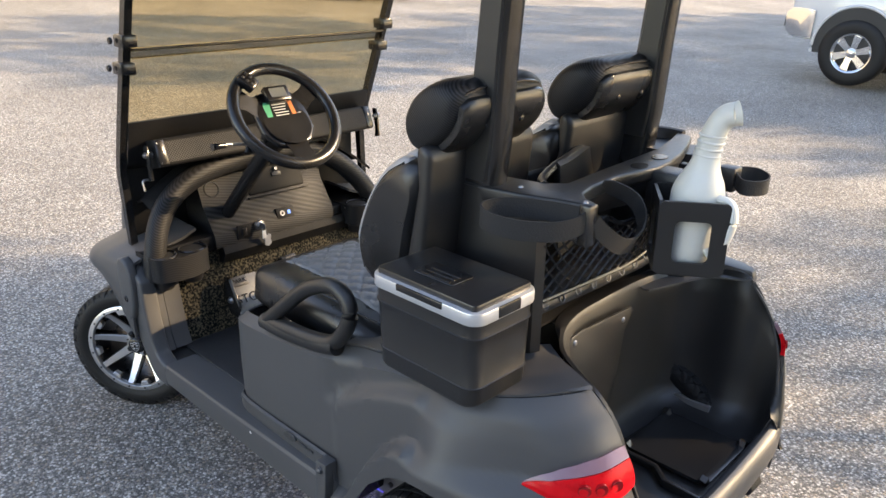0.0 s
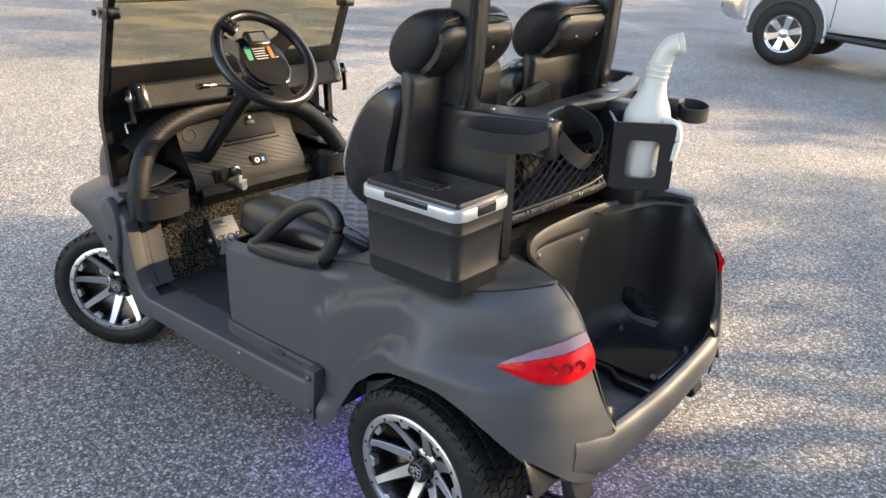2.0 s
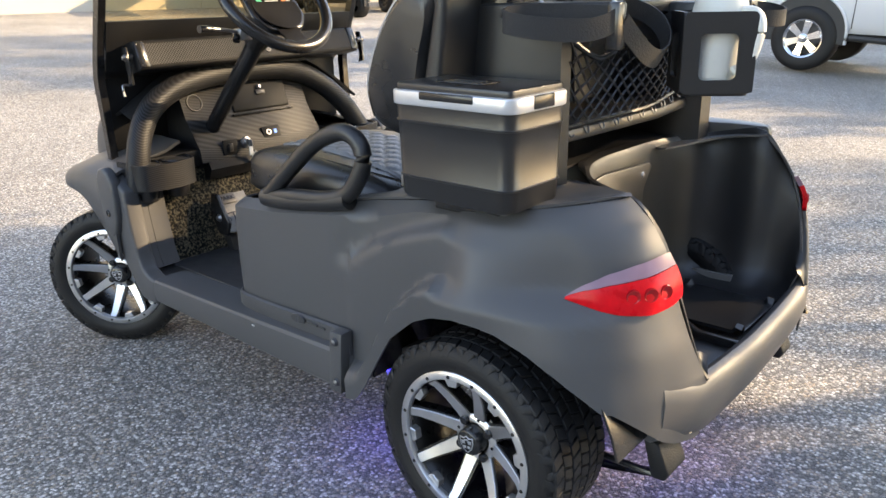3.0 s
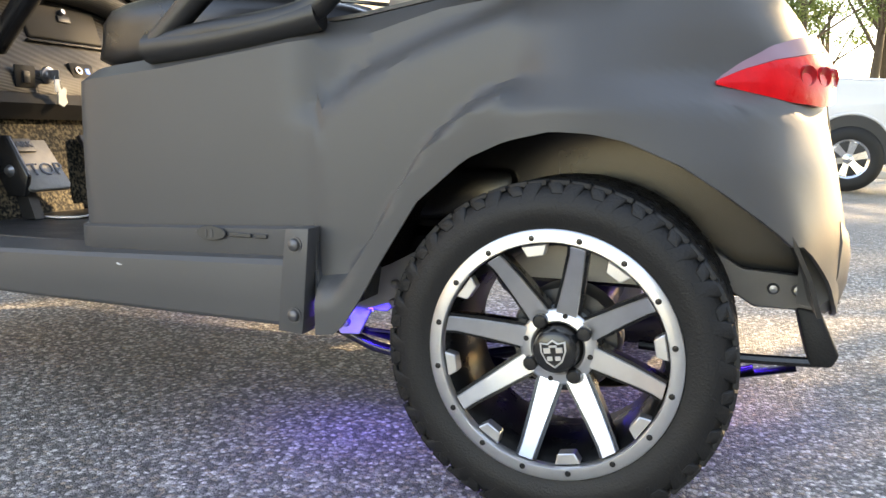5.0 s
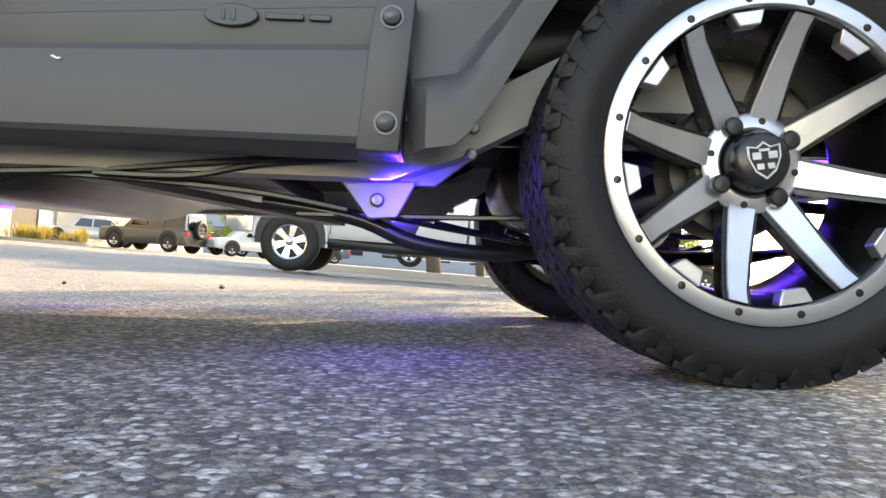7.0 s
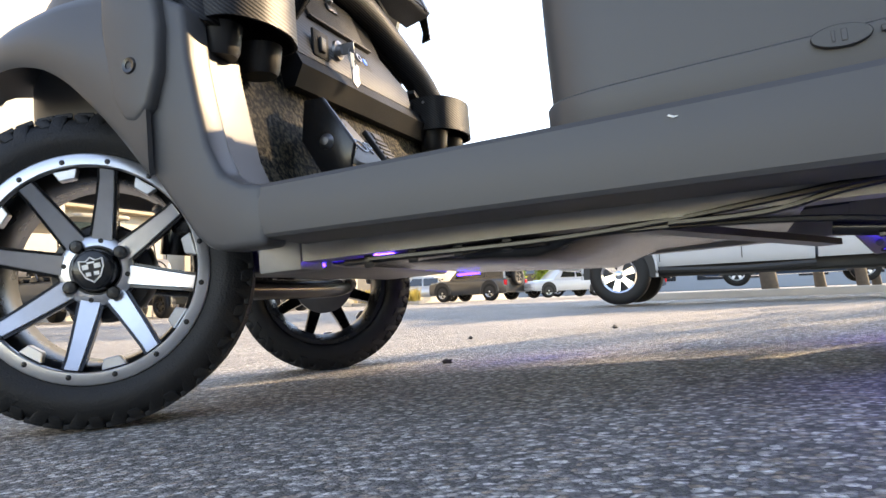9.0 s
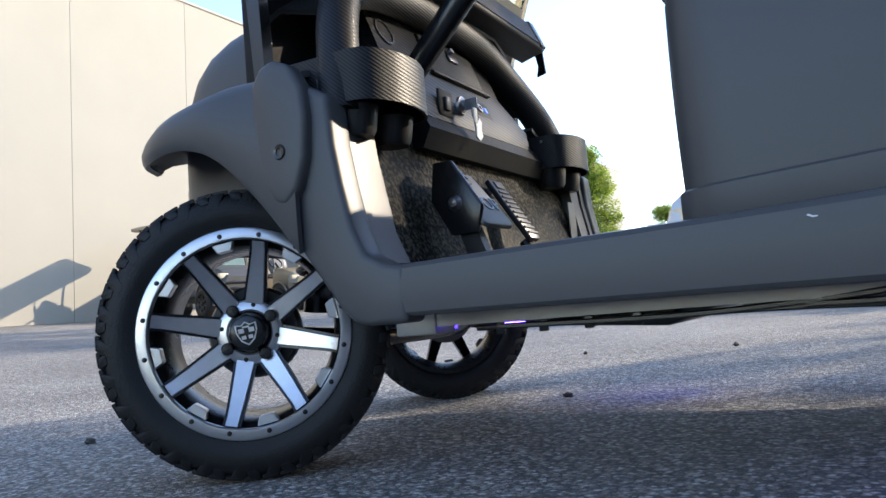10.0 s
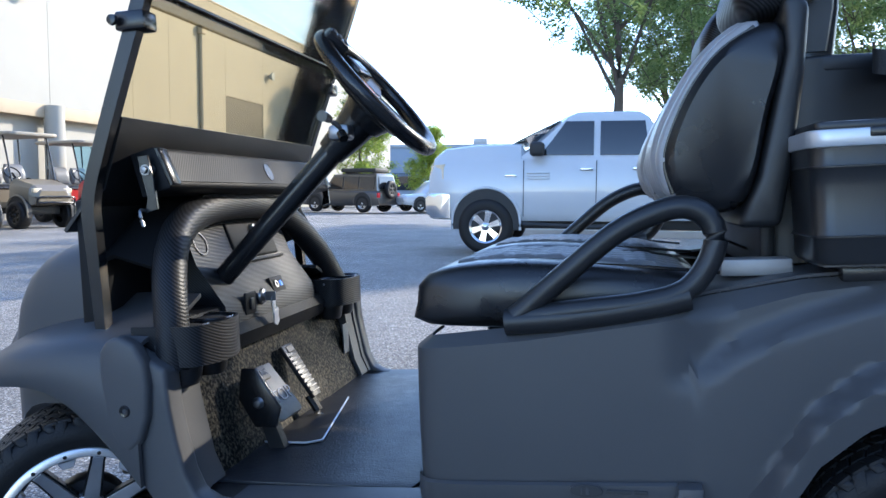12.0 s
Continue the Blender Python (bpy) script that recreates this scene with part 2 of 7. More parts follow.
def sheet(rows, thick=0.0, bm=None):
    """A curved panel over rows of points, given thickness along its normals."""
    own = bmesh.new()
    n, m = len(rows), len(rows[0])
    top = [[own.verts.new(p) for p in r] for r in rows]
    skins = [top]
    if thick:
        low = []
        for i in range(n):
            row = []
            for j in range(m):
                a, b = rows[max(0, i - 1)][j], rows[min(n - 1, i + 1)][j]
                c, d = rows[i][max(0, j - 1)], rows[i][min(m - 1, j + 1)]
                u = (b - a).cross(d - c)
                row.append(own.verts.new(rows[i][j] + (u.normalized() * thick if u.length > 1e-12 else Vector())))
            low.append(row)
        skins.append(low)
    for k, g in enumerate(skins):
        for a, b in zip(g, g[1:]):
            for i in range(m - 1):
                f = (a[i], a[i + 1], b[i + 1], b[i])
                own.faces.new(f if k else f[::-1])
    if thick:
        rim = [(0, j) for j in range(m)] + [(i, m - 1) for i in range(1, n)] + [(n - 1, j) for j in range(m - 2, -1, -1)] + [(i, 0) for i in range(n - 2, 0, -1)]
        for (a, b), (c, d) in zip(rim, rim[1:] + rim[:1]):
            own.faces.new((top[a][b], top[c][d], skins[1][c][d], skins[1][a][b]))
    return joined(bm, own)


def curve_points(pts, n, closed=False):
    """n points at even steps on a smooth curve through the given ones."""
    p = [Vector(q) for q in pts]
    m = len(p)
    out = []
    span = m if closed else m - 1
    dense = []
    for i in range(span):
        p0, p1, p2, p3 = (p[(i - 1) % m] if closed or i else p[0], p[i], p[(i + 1) % m], p[(i + 2) % m] if closed or i + 2 < m else p[-1])
        for k in range(12):
            t = k / 12
            dense.append(0.5 * ((2 * p1) + (p2 - p0) * t + (2 * p0 - 5 * p1 + 4 * p2 - p3) * t * t + (3 * p1 - p0 - 3 * p2 + p3) * t ** 3))
    dense.append(p[0].copy() if closed else p[-1].copy())
    acc = [0.0]
    for a, b in zip(dense, dense[1:]):
        acc.append(acc[-1] + (b - a).length)
    j = 0
    for k in range(n):
        s = acc[-1] * k / (n if closed else n - 1)
        while j < len(acc) - 2 and acc[j + 1] < s:
            j += 1
        f = (s - acc[j]) / max(1e-9, acc[j + 1] - acc[j])
        out.append(dense[j].lerp(dense[j + 1], min(1, f)))
    return out


def tube(pts, r, n=24, sides=10, closed=False, flat=1.0, up=(0, 0, 1), bm=None, smooth=True):
    """A bar of round (or, with flat, oval) section along a smooth curve; r may be a list of radii along it."""
    c = curve_points(pts, n, closed) if smooth else [Vector(q) for q in pts]
    n = len(c)
    rings = []
    for i in range(n):
        t = (c[(i + 1) % n] - c[i - 1] if closed or 0 < i < n - 1 else (c[1] - c[0] if i == 0 else c[-1] - c[-2])).normalized()
        u = Vector(up) - t * t.dot(Vector(up))
        u = u.normalized() if u.length > 1e-4 else t.orthogonal().normalized()
        w = t.cross(u)
        q = r if not isinstance(r, (list, tuple)) else r[0] + (r[-1] - r[0]) * i / (n - 1) if len(r) == 2 else r[min(len(r) - 1, i * len(r) // n)]
        rings.append([c[i] + (u * math.cos(a) + w * math.sin(a) * flat) * q for a in (2 * math.pi * k / sides for k in range(sides))])
    if closed:
        rings.append(rings[0])
        own = loft(rings, caps=False)
        bmesh.ops.remove_doubles(own, verts=own.verts, dist=1e-6)
        return joined(bm, own)
    return loft(rings, bm=bm)


def lathe(profile, steps=48, axis="y", bm=None, closed=False, arc=360.0):
    """A turned shape: profile of (radius, along) about the axis through the origin."""
    own = bmesh.new()
    put = {"y": lambda r, h, a: (r * math.cos(a), h, r * math.sin(a)), "z": lambda r, h, a: (r * math.cos(a), r * math.sin(a), h), "x": lambda r, h, a: (h, r * math.cos(a), r * math.sin(a))}[axis]
    rings = []
    for k in range(steps):
        a = radians(arc) * k / steps
        rings.append([own.verts.new(put(r, h, a)) for r, h in profile])
    n = len(profile)
    for k in range(steps):
        a, b = rings[k], rings[(k + 1) % steps]
        for i in range(n if closed else n - 1):
            j = (i + 1) % n
            own.faces.new((a[i], a[j], b[j], b[i]))
    bmesh.ops.remove_doubles(own, verts=own.verts, dist=1e-6)
    return joined(bm, own)


def smoothstep(a, b, x):
    t = min(1, max(0, (x - a) / (b - a)))
    return t * t * (3 - 2 * t)


def soft(x, pts, w=0.03):
    """The same with its corners rounded over a width."""
    return sum(interp(x + w * (k - 4) / 4, pts) for k in range(9)) / 9


def interp(x, pts):
    """Straight-line values between (x, value) pairs."""
    return float(np.interp(x, [p[0] for p in pts], [p[1] for p in pts]))


# ---- ground ----
# the cart stands in a shallow fall of the lot; the far lot is level with the building
FALL = radians(2.8)
LEVEL = Matrix.Translation((-2.7, 0, 0)) @ Matrix.Rotation(FALL, 4, "Y") @ Matrix.Translation((2.7, 0, 0))


def ground_height(x, y):
    w = smoothstep(2.2, 9.0, math.hypot(x + 0.8, y))
    return -math.tan(FALL) * (x + 2.7) * w


def build_ground():
    ticks = sorted({round(s * d, 3) for s in (-1, 1) for d in [0.5 * k for k in range(0, 25)] + [14, 17, 20, 25, 30, 40, 60, 90, 140, 220, 400]})
    bm = bmesh.new()
    grid = [[bm.verts.new((x - 0.8, y, ground_height(x - 0.8, y))) for x in ticks] for y in ticks]
    for a, b in zip(grid, grid[1:]):
        for i in range(len(ticks) - 1):
            bm.faces.new((a[i], a[i + 1], b[i + 1], b[i]))
    ob = part("ground", bm, ASPHALT)
    tagged(ob, "grey asphalt parking lot with light stone chips showing", "asphalt", kind="structure")


build_ground()
# an unseen wall, added behind the camera to cut skylight on the cart's rear
block_wall = part("sky_block_wall", slab([(9.0, -40.0), (9.4, -40.0), (9.4, 1.0), (9.0, 1.0)], -1.2, 7.0, "z", 0.03), material("plain_stucco", (0.30, 0.27, 0.22), 0.85, 0, 0.1, 1.0, 0.3, 60))
tagged(block_wall, "plain tan wall added out of view to dim the sky behind the cart", "wall", kind="structure")

# ---- the golf cart ----
cart = thing("golf_cart", "matte charcoal golf cart with black vinyl seats and alloy wheels", "golf cart")
MID = 0.03
MIRROR = Matrix.Translation((0, 2 * MID, 0)) @ Matrix.Diagonal((1, -1, 1, 1))


def mirrored(bm):
    me = bpy.data.meshes.new("tmp")
    bm.to_mesh(me)
    own = bmesh.new()
    own.from_mesh(me)
    bpy.data.meshes.remove(me)
    bmesh.ops.transform(own, matrix=MIRROR, verts=own.verts)
    bmesh.ops.reverse_faces(own, faces=own.faces)
    return own


def pair(name, make, mat, parent, label="", smooth=40):
    """The same part on the left and on the right of the cart."""
    bm = make()
    other = mirrored(bm)
    return part(name, bm, mat, parent, label, smooth), part(name, other, mat, parent, label, smooth)


# wheel: the disc faces -y, its centre at the origin
def build_wheel():
    R0, W = 0.25, 0.105
    prof = [(0.176, -0.085), (0.184, -0.101), (0.19, -0.103), (0.2, -0.108), (0.215, -0.109), (0.23, -0.104), (0.2405, -0.096), (0.244, -0.085), (0.2445, -0.04), (0.2445, 0.04),
            (0.244, 0.085), (0.2405, 0.096), (0.23, 0.104), (0.2, 0.108), (0.184, 0.101), (0.176, 0.085)]
    tyre = part("wheel", lathe(prof, 72), RUBBER, None, "black all-terrain tyre on a two-tone alloy rim")
    # tread blocks
    bm = bmesh.new()
    rng = random.Random(4)
    steps = 52
    for k in range(steps):
        for row, (y, w, l) in enumerate(((-0.083, 0.031, 0.0270), (-0.05, 0.030, 0.0255), (-0.016, 0.030, 0.0255), (0.016, 0.030, 0.0255), (0.05, 0.030, 0.0255), (0.083, 0.031, 0.0270))):
            a = 2 * math.pi * (k + (0.5 if row % 2 else 0) + rng.uniform(-0.06, 0.06)) / steps
            b = box(-l / 2, l / 2, -w / 2, w / 2, R0 - 0.0085, R0, 0.0015, 1)
            for v in b.verts:
                v.co.x += (0.35 if row in (1, 4) else -0.3) * v.co.y * (1 if row < 3 else -1)
            m = Matrix.Rotation(-a, 4, "Y") @ Matrix.Translation((0, y, 0))
            bmesh.ops.transform(b, matrix=m, verts=b.verts)
            joined(bm, b)
        # shoulder lugs reaching on to the side wall
        for side in (-1, 1):
            a = 2 * math.pi * (k + (0 if k % 2 else 0.12)) / steps
            l = 0.0255 if k % 2 else 0.021
            b = box(-l / 2, l / 2, -0.0055, 0.0055, R0 - (0.034 if k % 2 else 0.021), R0 - 0.0025, 0.003, 1)
            for v in b.verts:
                v.co.x += (0.45 if k % 2 else -0.35) * (v.co.z - R0)
                v.co.y += side * 0.30 * (R0 - 0.012 - v.co.z) * (1 if v.co.z < R0 - 0.012 else 0.8)
            m = Matrix.Rotation(-a, 4, "Y") @ Matrix.Translation((0, side * 0.0965, 0))
            bmesh.ops.transform(b, matrix=m, verts=b.verts)
            joined(bm, b)
    part("tread", bm, RUBBER, tyre, "chunky worn tread blocks")
    # rim
    part("rim_lip", lathe([(0.1630, -0.088), (0.1630, -0.1035), (0.1645, -0.1055), (0.1795, -0.1055), (0.1825, -0.103), (0.1835, -0.094), (0.18, -0.088)], 96, closed=True), ALLOY, tyre, "machined alloy ring")
    part("rim_barrel", lathe([(0.176, -0.09), (0.166, -0.088), (0.155, -0.07), (0.148, -0.02), (0.148, 0.06), (0.165, 0.095), (0.176, 0.095), (0.178, 0.06), (0.17, 0.0)], 64, closed=True), BLACK_ALLOY, tyre)
    # a spoke falls back from the ring to the sunk hub
    def spoke_pts(r, half, y):
        return [Vector((-half, y, r)), Vector((half, y, r))]
    stations = [(0.040, 0.0165, -0.046), (0.07, 0.0152, -0.055), (0.11, 0.0130, -0.07), (0.145, 0.0112, -0.087), (0.160, 0.0112, -0.0995)]
    face = bmesh.new()
    rows = [spoke_pts(*s) for s in stations]
    top = loft([[p[0], p[1], p[1] + Vector((0, 0.006, 0)), p[0] + Vector((0, 0.006, 0))] for p in rows], bm=face)
    bevelled(top, 0.0012, 1)
    face_mesh = mesh_of(top, "spoke_face", 30)
    face_mesh.materials.append(ALLOY)
    core = loft([[p[0] + Vector((-0.0045, 0.005, 0)), p[1] + Vector((0.0045, 0.005, 0)), p[1] + Vector((0.002, 0.036, 0)), p[0] + Vector((-0.002, 0.036, 0))] for p in rows])
    core_mesh = mesh_of(core, "spoke", 30)
    core_mesh.materials.append(BLACK_ALLOY)
    tab_mesh = mesh_of(slab([(-0.019, 0.160), (0.019, 0.160), (0.012, 0.144), (-0.012, 0.144)], -0.099, -0.078, "y", 0.0015, 1), "tab", 30)
    tab_mesh.materials.append(ALLOY)
    bolt = lathe([(0.0001, -0.1075), (0.0036, -0.1072), (0.0048, -0.105), (0.0048, -0.1035)], 10)
    bmesh.ops.translate(bolt, vec=(0, 0, 0.171), verts=bolt.verts)
    bolt_mesh = mesh_of(bolt, "rim_bolt")
    bolt_mesh.materials.append(BLACK_ALLOY)
    for k in range(16):
        a = radians(90 - 100.6 + 22.5 * k)
        turn = Matrix.Rotation(a, 4, "Y")
        part("rim_bolt", bolt_mesh, None, tyre, at=turn)
        if k % 2:
            part("spoke", core_mesh, None, tyre, at=turn)
            part("spoke_face", face_mesh, None, tyre, at=turn)
        else:
            part("rim_tab", tab_mesh, None, tyre, at=turn)
    part("hub_ring", lathe([(0.038, -0.03), (0.038, -0.049), (0.041, -0.051), (0.055, -0.049), (0.058, -0.046), (0.058, -0.03)], 48), ALLOY, tyre)
    part("hub_disc", lathe([(0.0001, -0.012), (0.062, -0.012), (0.062, -0.035), (0.057, -0.038), (0.036, -0.038)], 40), BLACK_ALLOY, tyre)
    part("centre_cap", lathe([(0.0001, -0.079), (0.026, -0.0785), (0.0305, -0.076), (0.033, -0.07), (0.0355, -0.04), (0.036, -0.03)], 40), SMOOTH_BLACK, tyre, "black domed centre cap")
    sh = [(-0.019, 0.016), (-0.008, 0.014), (0.0, 0.020), (0.008, 0.014), (0.019, 0.016), (0.019, 0.002), (0.012, -0.014), (0.0, -0.023), (-0.012, -0.014), (-0.019, 0.002)]
    emblem = slab(sh, -0.0812, -0.0785, "y", 0.0006, 1)
    inner = slab([(u * 0.86, v * 0.86) for u, v in sh], -0.0817, -0.0785, "y", 0.0002, 1)
    for u, v, w, h in ((-0.009, 0.004, 0.005, 0.005), (0.009, 0.004, 0.005, 0.005), (-0.006, -0.008, 0.004, 0.004), (0.006, -0.008, 0.004, 0.004), (0, 0.010, 0.006, 0.002)):
        box(u - w, u + w, -0.0824, -0.081, v - h * 0.8, v + h * 0.8, 0.0003, 1, emblem)
    part("shield_emblem", emblem, ALLOY, tyre, "plain silver shield emblem", at=Matrix.Rotation(radians(-8), 4, "Y"))
    part("shield_field", inner, SMOOTH_BLACK, tyre, at=Matrix.Rotation(radians(-8), 4, "Y"))
    for k in range(4):
        a = radians(34 + 90 * k)
        nut = lathe([(0.0001, -0.062), (0.0085, -0.0615), (0.011, -0.059), (0.0115, -0.045)], 14)
        bmesh.ops.translate(nut, vec=(0.047 * math.cos(a), 0, 0.047 * math.sin(a)), verts=nut.verts)
        part("lug_nut", nut, SMOOTH_BLACK, tyre)
        hole = lathe([(0.0001, -0.0495), (0.0042, -0.0495), (0.0042, -0.046)], 10)
        a += radians(45)
        bmesh.ops.translate(hole, vec=(0.049 * math.cos(a), -0.001, 0.049 * math.sin(a)), verts=hole.verts)
        part("hub_hole", hole, BLACK_ALLOY, tyre)
    # brake drum behind the spokes
    part("brake_drum", lathe([(0.0001, 0.0), (0.08, 0.0), (0.085, 0.01), (0.085, 0.05), (0.03, 0.06), (0.03, 0.10), (0.0001, 0.10)], 32), DULL_STEEL, tyre, "dull metal brake drum")
    return tyre


wheel = build_wheel()
wheel.parent = cart
wheel.matrix_basis = pose(0, -0.495, 0.25)
for m in (pose(-1.722, -0.478, 0.253, 0, 0, 35), pose(-1.90, 0.53, 0.25, 0, 60, 215), pose(0, 0.54, 0.25, 0, 25, 180)):
    copy_thing(wheel, m)


# rear body: a skin along a plan line from the seat front, down the side and round the tail corner
def arch_z(x):
    """The lower edge of the rear body above the wheel."""
    pts = [(-0.40, 0.24), (-0.335, 0.25), (-0.297, 0.305), (-0.261, 0.368), (-0.202, 0.462), (-0.129, 0.525), (-0.069, 0.552), (0.0, 0.565), (0.06, 0.562), (0.11, 0.552), (0.176, 0.523), (0.228, 0.485), (0.272, 0.445), (0.316, 0.393), (0.345, 0.372), (0.40, 0.36)]
    return interp(x, pts)


def side_point(x, z, y, n, lo, hi):
    """A point of the side skin: flared round the wheel arch, leaning in above the crease."""
    v = (z - lo) / (hi - lo)
    side = smoothstep(-0.402, -0.372, x)
    flare = 0.055 * side * (1 - smoothstep(0.062, 0.092, z - lo))
    crease = interp(x, [(-0.93, 0.9), (-0.45, 0.58), (-0.40, 0.588), (-0.318, 0.649), (-0.199, 0.70), (-0.07, 0.742), (0.115, 0.763), (0.5, 0.74)])
    lean = 0.035 * smoothstep(-0.016, 0.022, z - crease) * smoothstep(-0.46, -0.34, x)
    roll = 0.03 * smoothstep(0.93, 1.0, v)
    bulge = 0.003 * math.sin(math.pi * v) if x < -0.4 else 0.006 * math.sin(math.pi * v)
    return Vector((x, y, z)) + n * (flare - lean - roll + bulge)


DECK_TOP = [(-0.93, 0.667), (-0.7, 0.69), (-0.4, 0.735), (-0.2, 0.768), (0.0, 0.782), (0.12, 0.798), (0.25, 0.812)]
# plan of the tail corner at rising heights, from the side round to the edge of the bag well
CORNER = ((0.27, ((0.29, -0.535), (0.355, -0.46), (0.388, -0.35), (0.398, -0.240))), (0.41, ((0.27, -0.548), (0.352, -0.465), (0.392, -0.35), (0.404, -0.242))), (0.435, ((0.26, -0.552), (0.348, -0.468), (0.388, -0.355), (0.392, -0.249))),
          (0.52, ((0.22, -0.562), (0.325, -0.475), (0.368, -0.375), (0.372, -0.285))), (0.595, ((0.19, -0.555), (0.29, -0.480), (0.34, -0.395), (0.357, -0.313))), (0.64, ((0.185, -0.492), (0.265, -0.456), (0.325, -0.394), (0.348, -0.317))),
          (0.713, ((0.17, -0.490), (0.245, -0.452), (0.30, -0.388), (0.321, -0.320))), (0.761, ((0.15, -0.487), (0.22, -0.447), (0.27, -0.387), (0.290, -0.320))), (0.795, ((0.13, -0.470), (0.195, -0.432), (0.238, -0.383), (0.258, -0.325))), (0.812, ((0.10, -0.445), (0.17, -0.412), (0.215, -0.374), (0.240, -0.330))))
CORNER_LINES = []
for z, pts in CORNER:
    first = [side_point(x, max(z, arch_z(x)), -0.552, Vector((0, -1, 0)), arch_z(x), interp(x, DECK_TOP)) for x in (-0.06, 0.03)]
    CORNER_LINES.append((z, curve_points([(p.x, p.y, 0) for p in first] + [(x, y, 0) for x, y in pts], 61)))


def tail_point(u, z):
    """The skin of the tail corner: u from the side (0) to the edge of the bag well (1)."""
    k = min(60, max(0, u * 60))
    i = min(59, int(k))
    got = [line[i].lerp(line[i + 1], k - i) for _, line in CORNER_LINES]
    zs = [q[0] for q in CORNER_LINES]
    return Vector((float(np.interp(z, zs, [g.x for g in got])), float(np.interp(z, zs, [g.y for g in got])), z))


def body_rows():
    plan = curve_points([(-0.925, -0.36, 0), (-0.927, -0.43, 0), (-0.918, -0.495, 0), (-0.88, -0.53, 0), (-0.75, -0.542, 0), (-0.4, -0.548, 0), (0.0, -0.552, 0)], 70)
    rows = []
    for i, p in enumerate(plan):
        if p.x > -0.07:
            break
        q0, q1 = plan[max(0, i - 1)], plan[min(len(plan) - 1, i + 1)]
        t = (q1 - q0).normalized()
        n = Vector((t.y, -t.x, 0))
        lo, hi = 0.35 if p.x < -0.40 else arch_z(p.x), interp(p.x, DECK_TOP)
        rows.append([side_point(p.x, lo + (hi - lo) * k / 28, p.y, n, lo, hi) for k in range(29)])
    for j in range(37):
        u = j / 36
        low = tail_point(u, 0.45)
        lo = arch_z(low.x)
        if low.y > -0.52 and low.x > 0.28:
            lo = interp(low.y, [(-0.52, 0.42), (-0.47, 0.375), (-0.41, 0.322), (-0.36, 0.295), (-0.27, 0.270)])
        hi = interp(tail_point(u, 0.80).x, DECK_TOP)
        rows.append([tail_point(u, lo + (hi - lo) * k / 28) for k in range(29)])
    return rows


def build_body_side():
    return sheet(body_rows(), -0.006)


def far_side(bm):
    """The other side of the cart, whose tail corner is narrower."""
    own = mirrored(bm)
    for v in own.verts:
        near = 2 * MID - v.co.y
        w = smoothstep(0.0, 0.13, v.co.x)
        v.co.y += w * (0.605 - 0.49 * (near + 0.552) - v.co.y)
    return own


part("body_side", build_body_side(), BODY, cart, "satin charcoal rear body panel with flared wheel arch")
part("body_side", far_side(build_body_side()), BODY, cart, "satin charcoal rear body panel with flared wheel arch")


def build_deck():
    """The top of the rear body, from its upper edge in to the bag well."""
    rows = []
    for col in body_rows():
        q = col[-1]
        if q.x < -0.41:
            continue
        e = Vector((q.x, interp(q.x, [(-0.41, -0.285), (-0.06, -0.285), (0.03, -0.195), (0.12, -0.262), (0.242, -0.329)]), interp(q.x, [(-0.41, 0.745), (-0.2, 0.765), (0.05, 0.785), (0.15, 0.802), (0.25, 0.812)])))
        if q.y > e.y - 0.004:
            e = Vector((q.x, q.y + 0.004, e.z))
        rows.append([q + (e - q) * f + Vector((0, 0, 0.002 + d)) for f, d in ((0.0, 0.0), (0.12, 0.002), (0.3, 0.0), (0.65, 0.0), (1.0, 0.0))])
    return sheet(rows, 0.006)


part("rear_deck", build_deck(), BODY, cart)
part("rear_deck", far_side(build_deck()), BODY, cart)


def build_sill():
    rings = []
    for k in range(13):
        x = -1.32 + k * (0.92 / 12)
        top = interp(x, [(-1.32, 0.335), (-0.9, 0.345), (-0.4, 0.362)])
        bot = interp(x, [(-1.32, 0.257), (-0.4, 0.247)])
        h = top - bot
        rings.append([Vector((x, y, bot + h * f)) for y, f in ((-0.47, 0.0), (-0.575, 0.0), (-0.586, 0.02), (-0.590, 0.08), (-0.5922, 0.35), (-0.5922, 0.65), (-0.590, 0.90), (-0.584, 0.975), (-0.572, 1.0), (-0.47, 1.0))])
    return loft(rings)


rockers = pair("rocker_panel", build_sill, BODY, cart, smooth=14)
part("scratch", slab([(-0.774, 0.3305), (-0.768, 0.3275), (-0.763, 0.328), (-0.762, 0.329), (-0.767, 0.3295), (-0.772, 0.332)], -0.5935, -0.5915, "y"), WHITE_PRINT, rockers[0], "small white scuff")


def build_band():
    rows = []
    for p in curve_points([(-0.931, -0.38, 0), (-0.933, -0.44, 0), (-0.923, -0.505, 0), (-0.882, -0.54, 0), (-0.75, -0.552, 0), (-0.39, -0.562, 0)], 30):
        top = interp(p.x, [(-0.93, 0.387), (-0.39, 0.411)])
        rows.append([p + Vector((0, 0, 0.340)), p + Vector((0, -0.004, 0.352)), p + Vector((0, -0.004, top - 0.004)), p + Vector((0, 0.004, top))])
    return sheet(rows, -0.008)


TRIM = material("dark_moulded_trim", (0.035, 0.035, 0.036), 0.4, 0, 0.1, 20)
bands = pair("sill_band", build_band, BODY, cart)
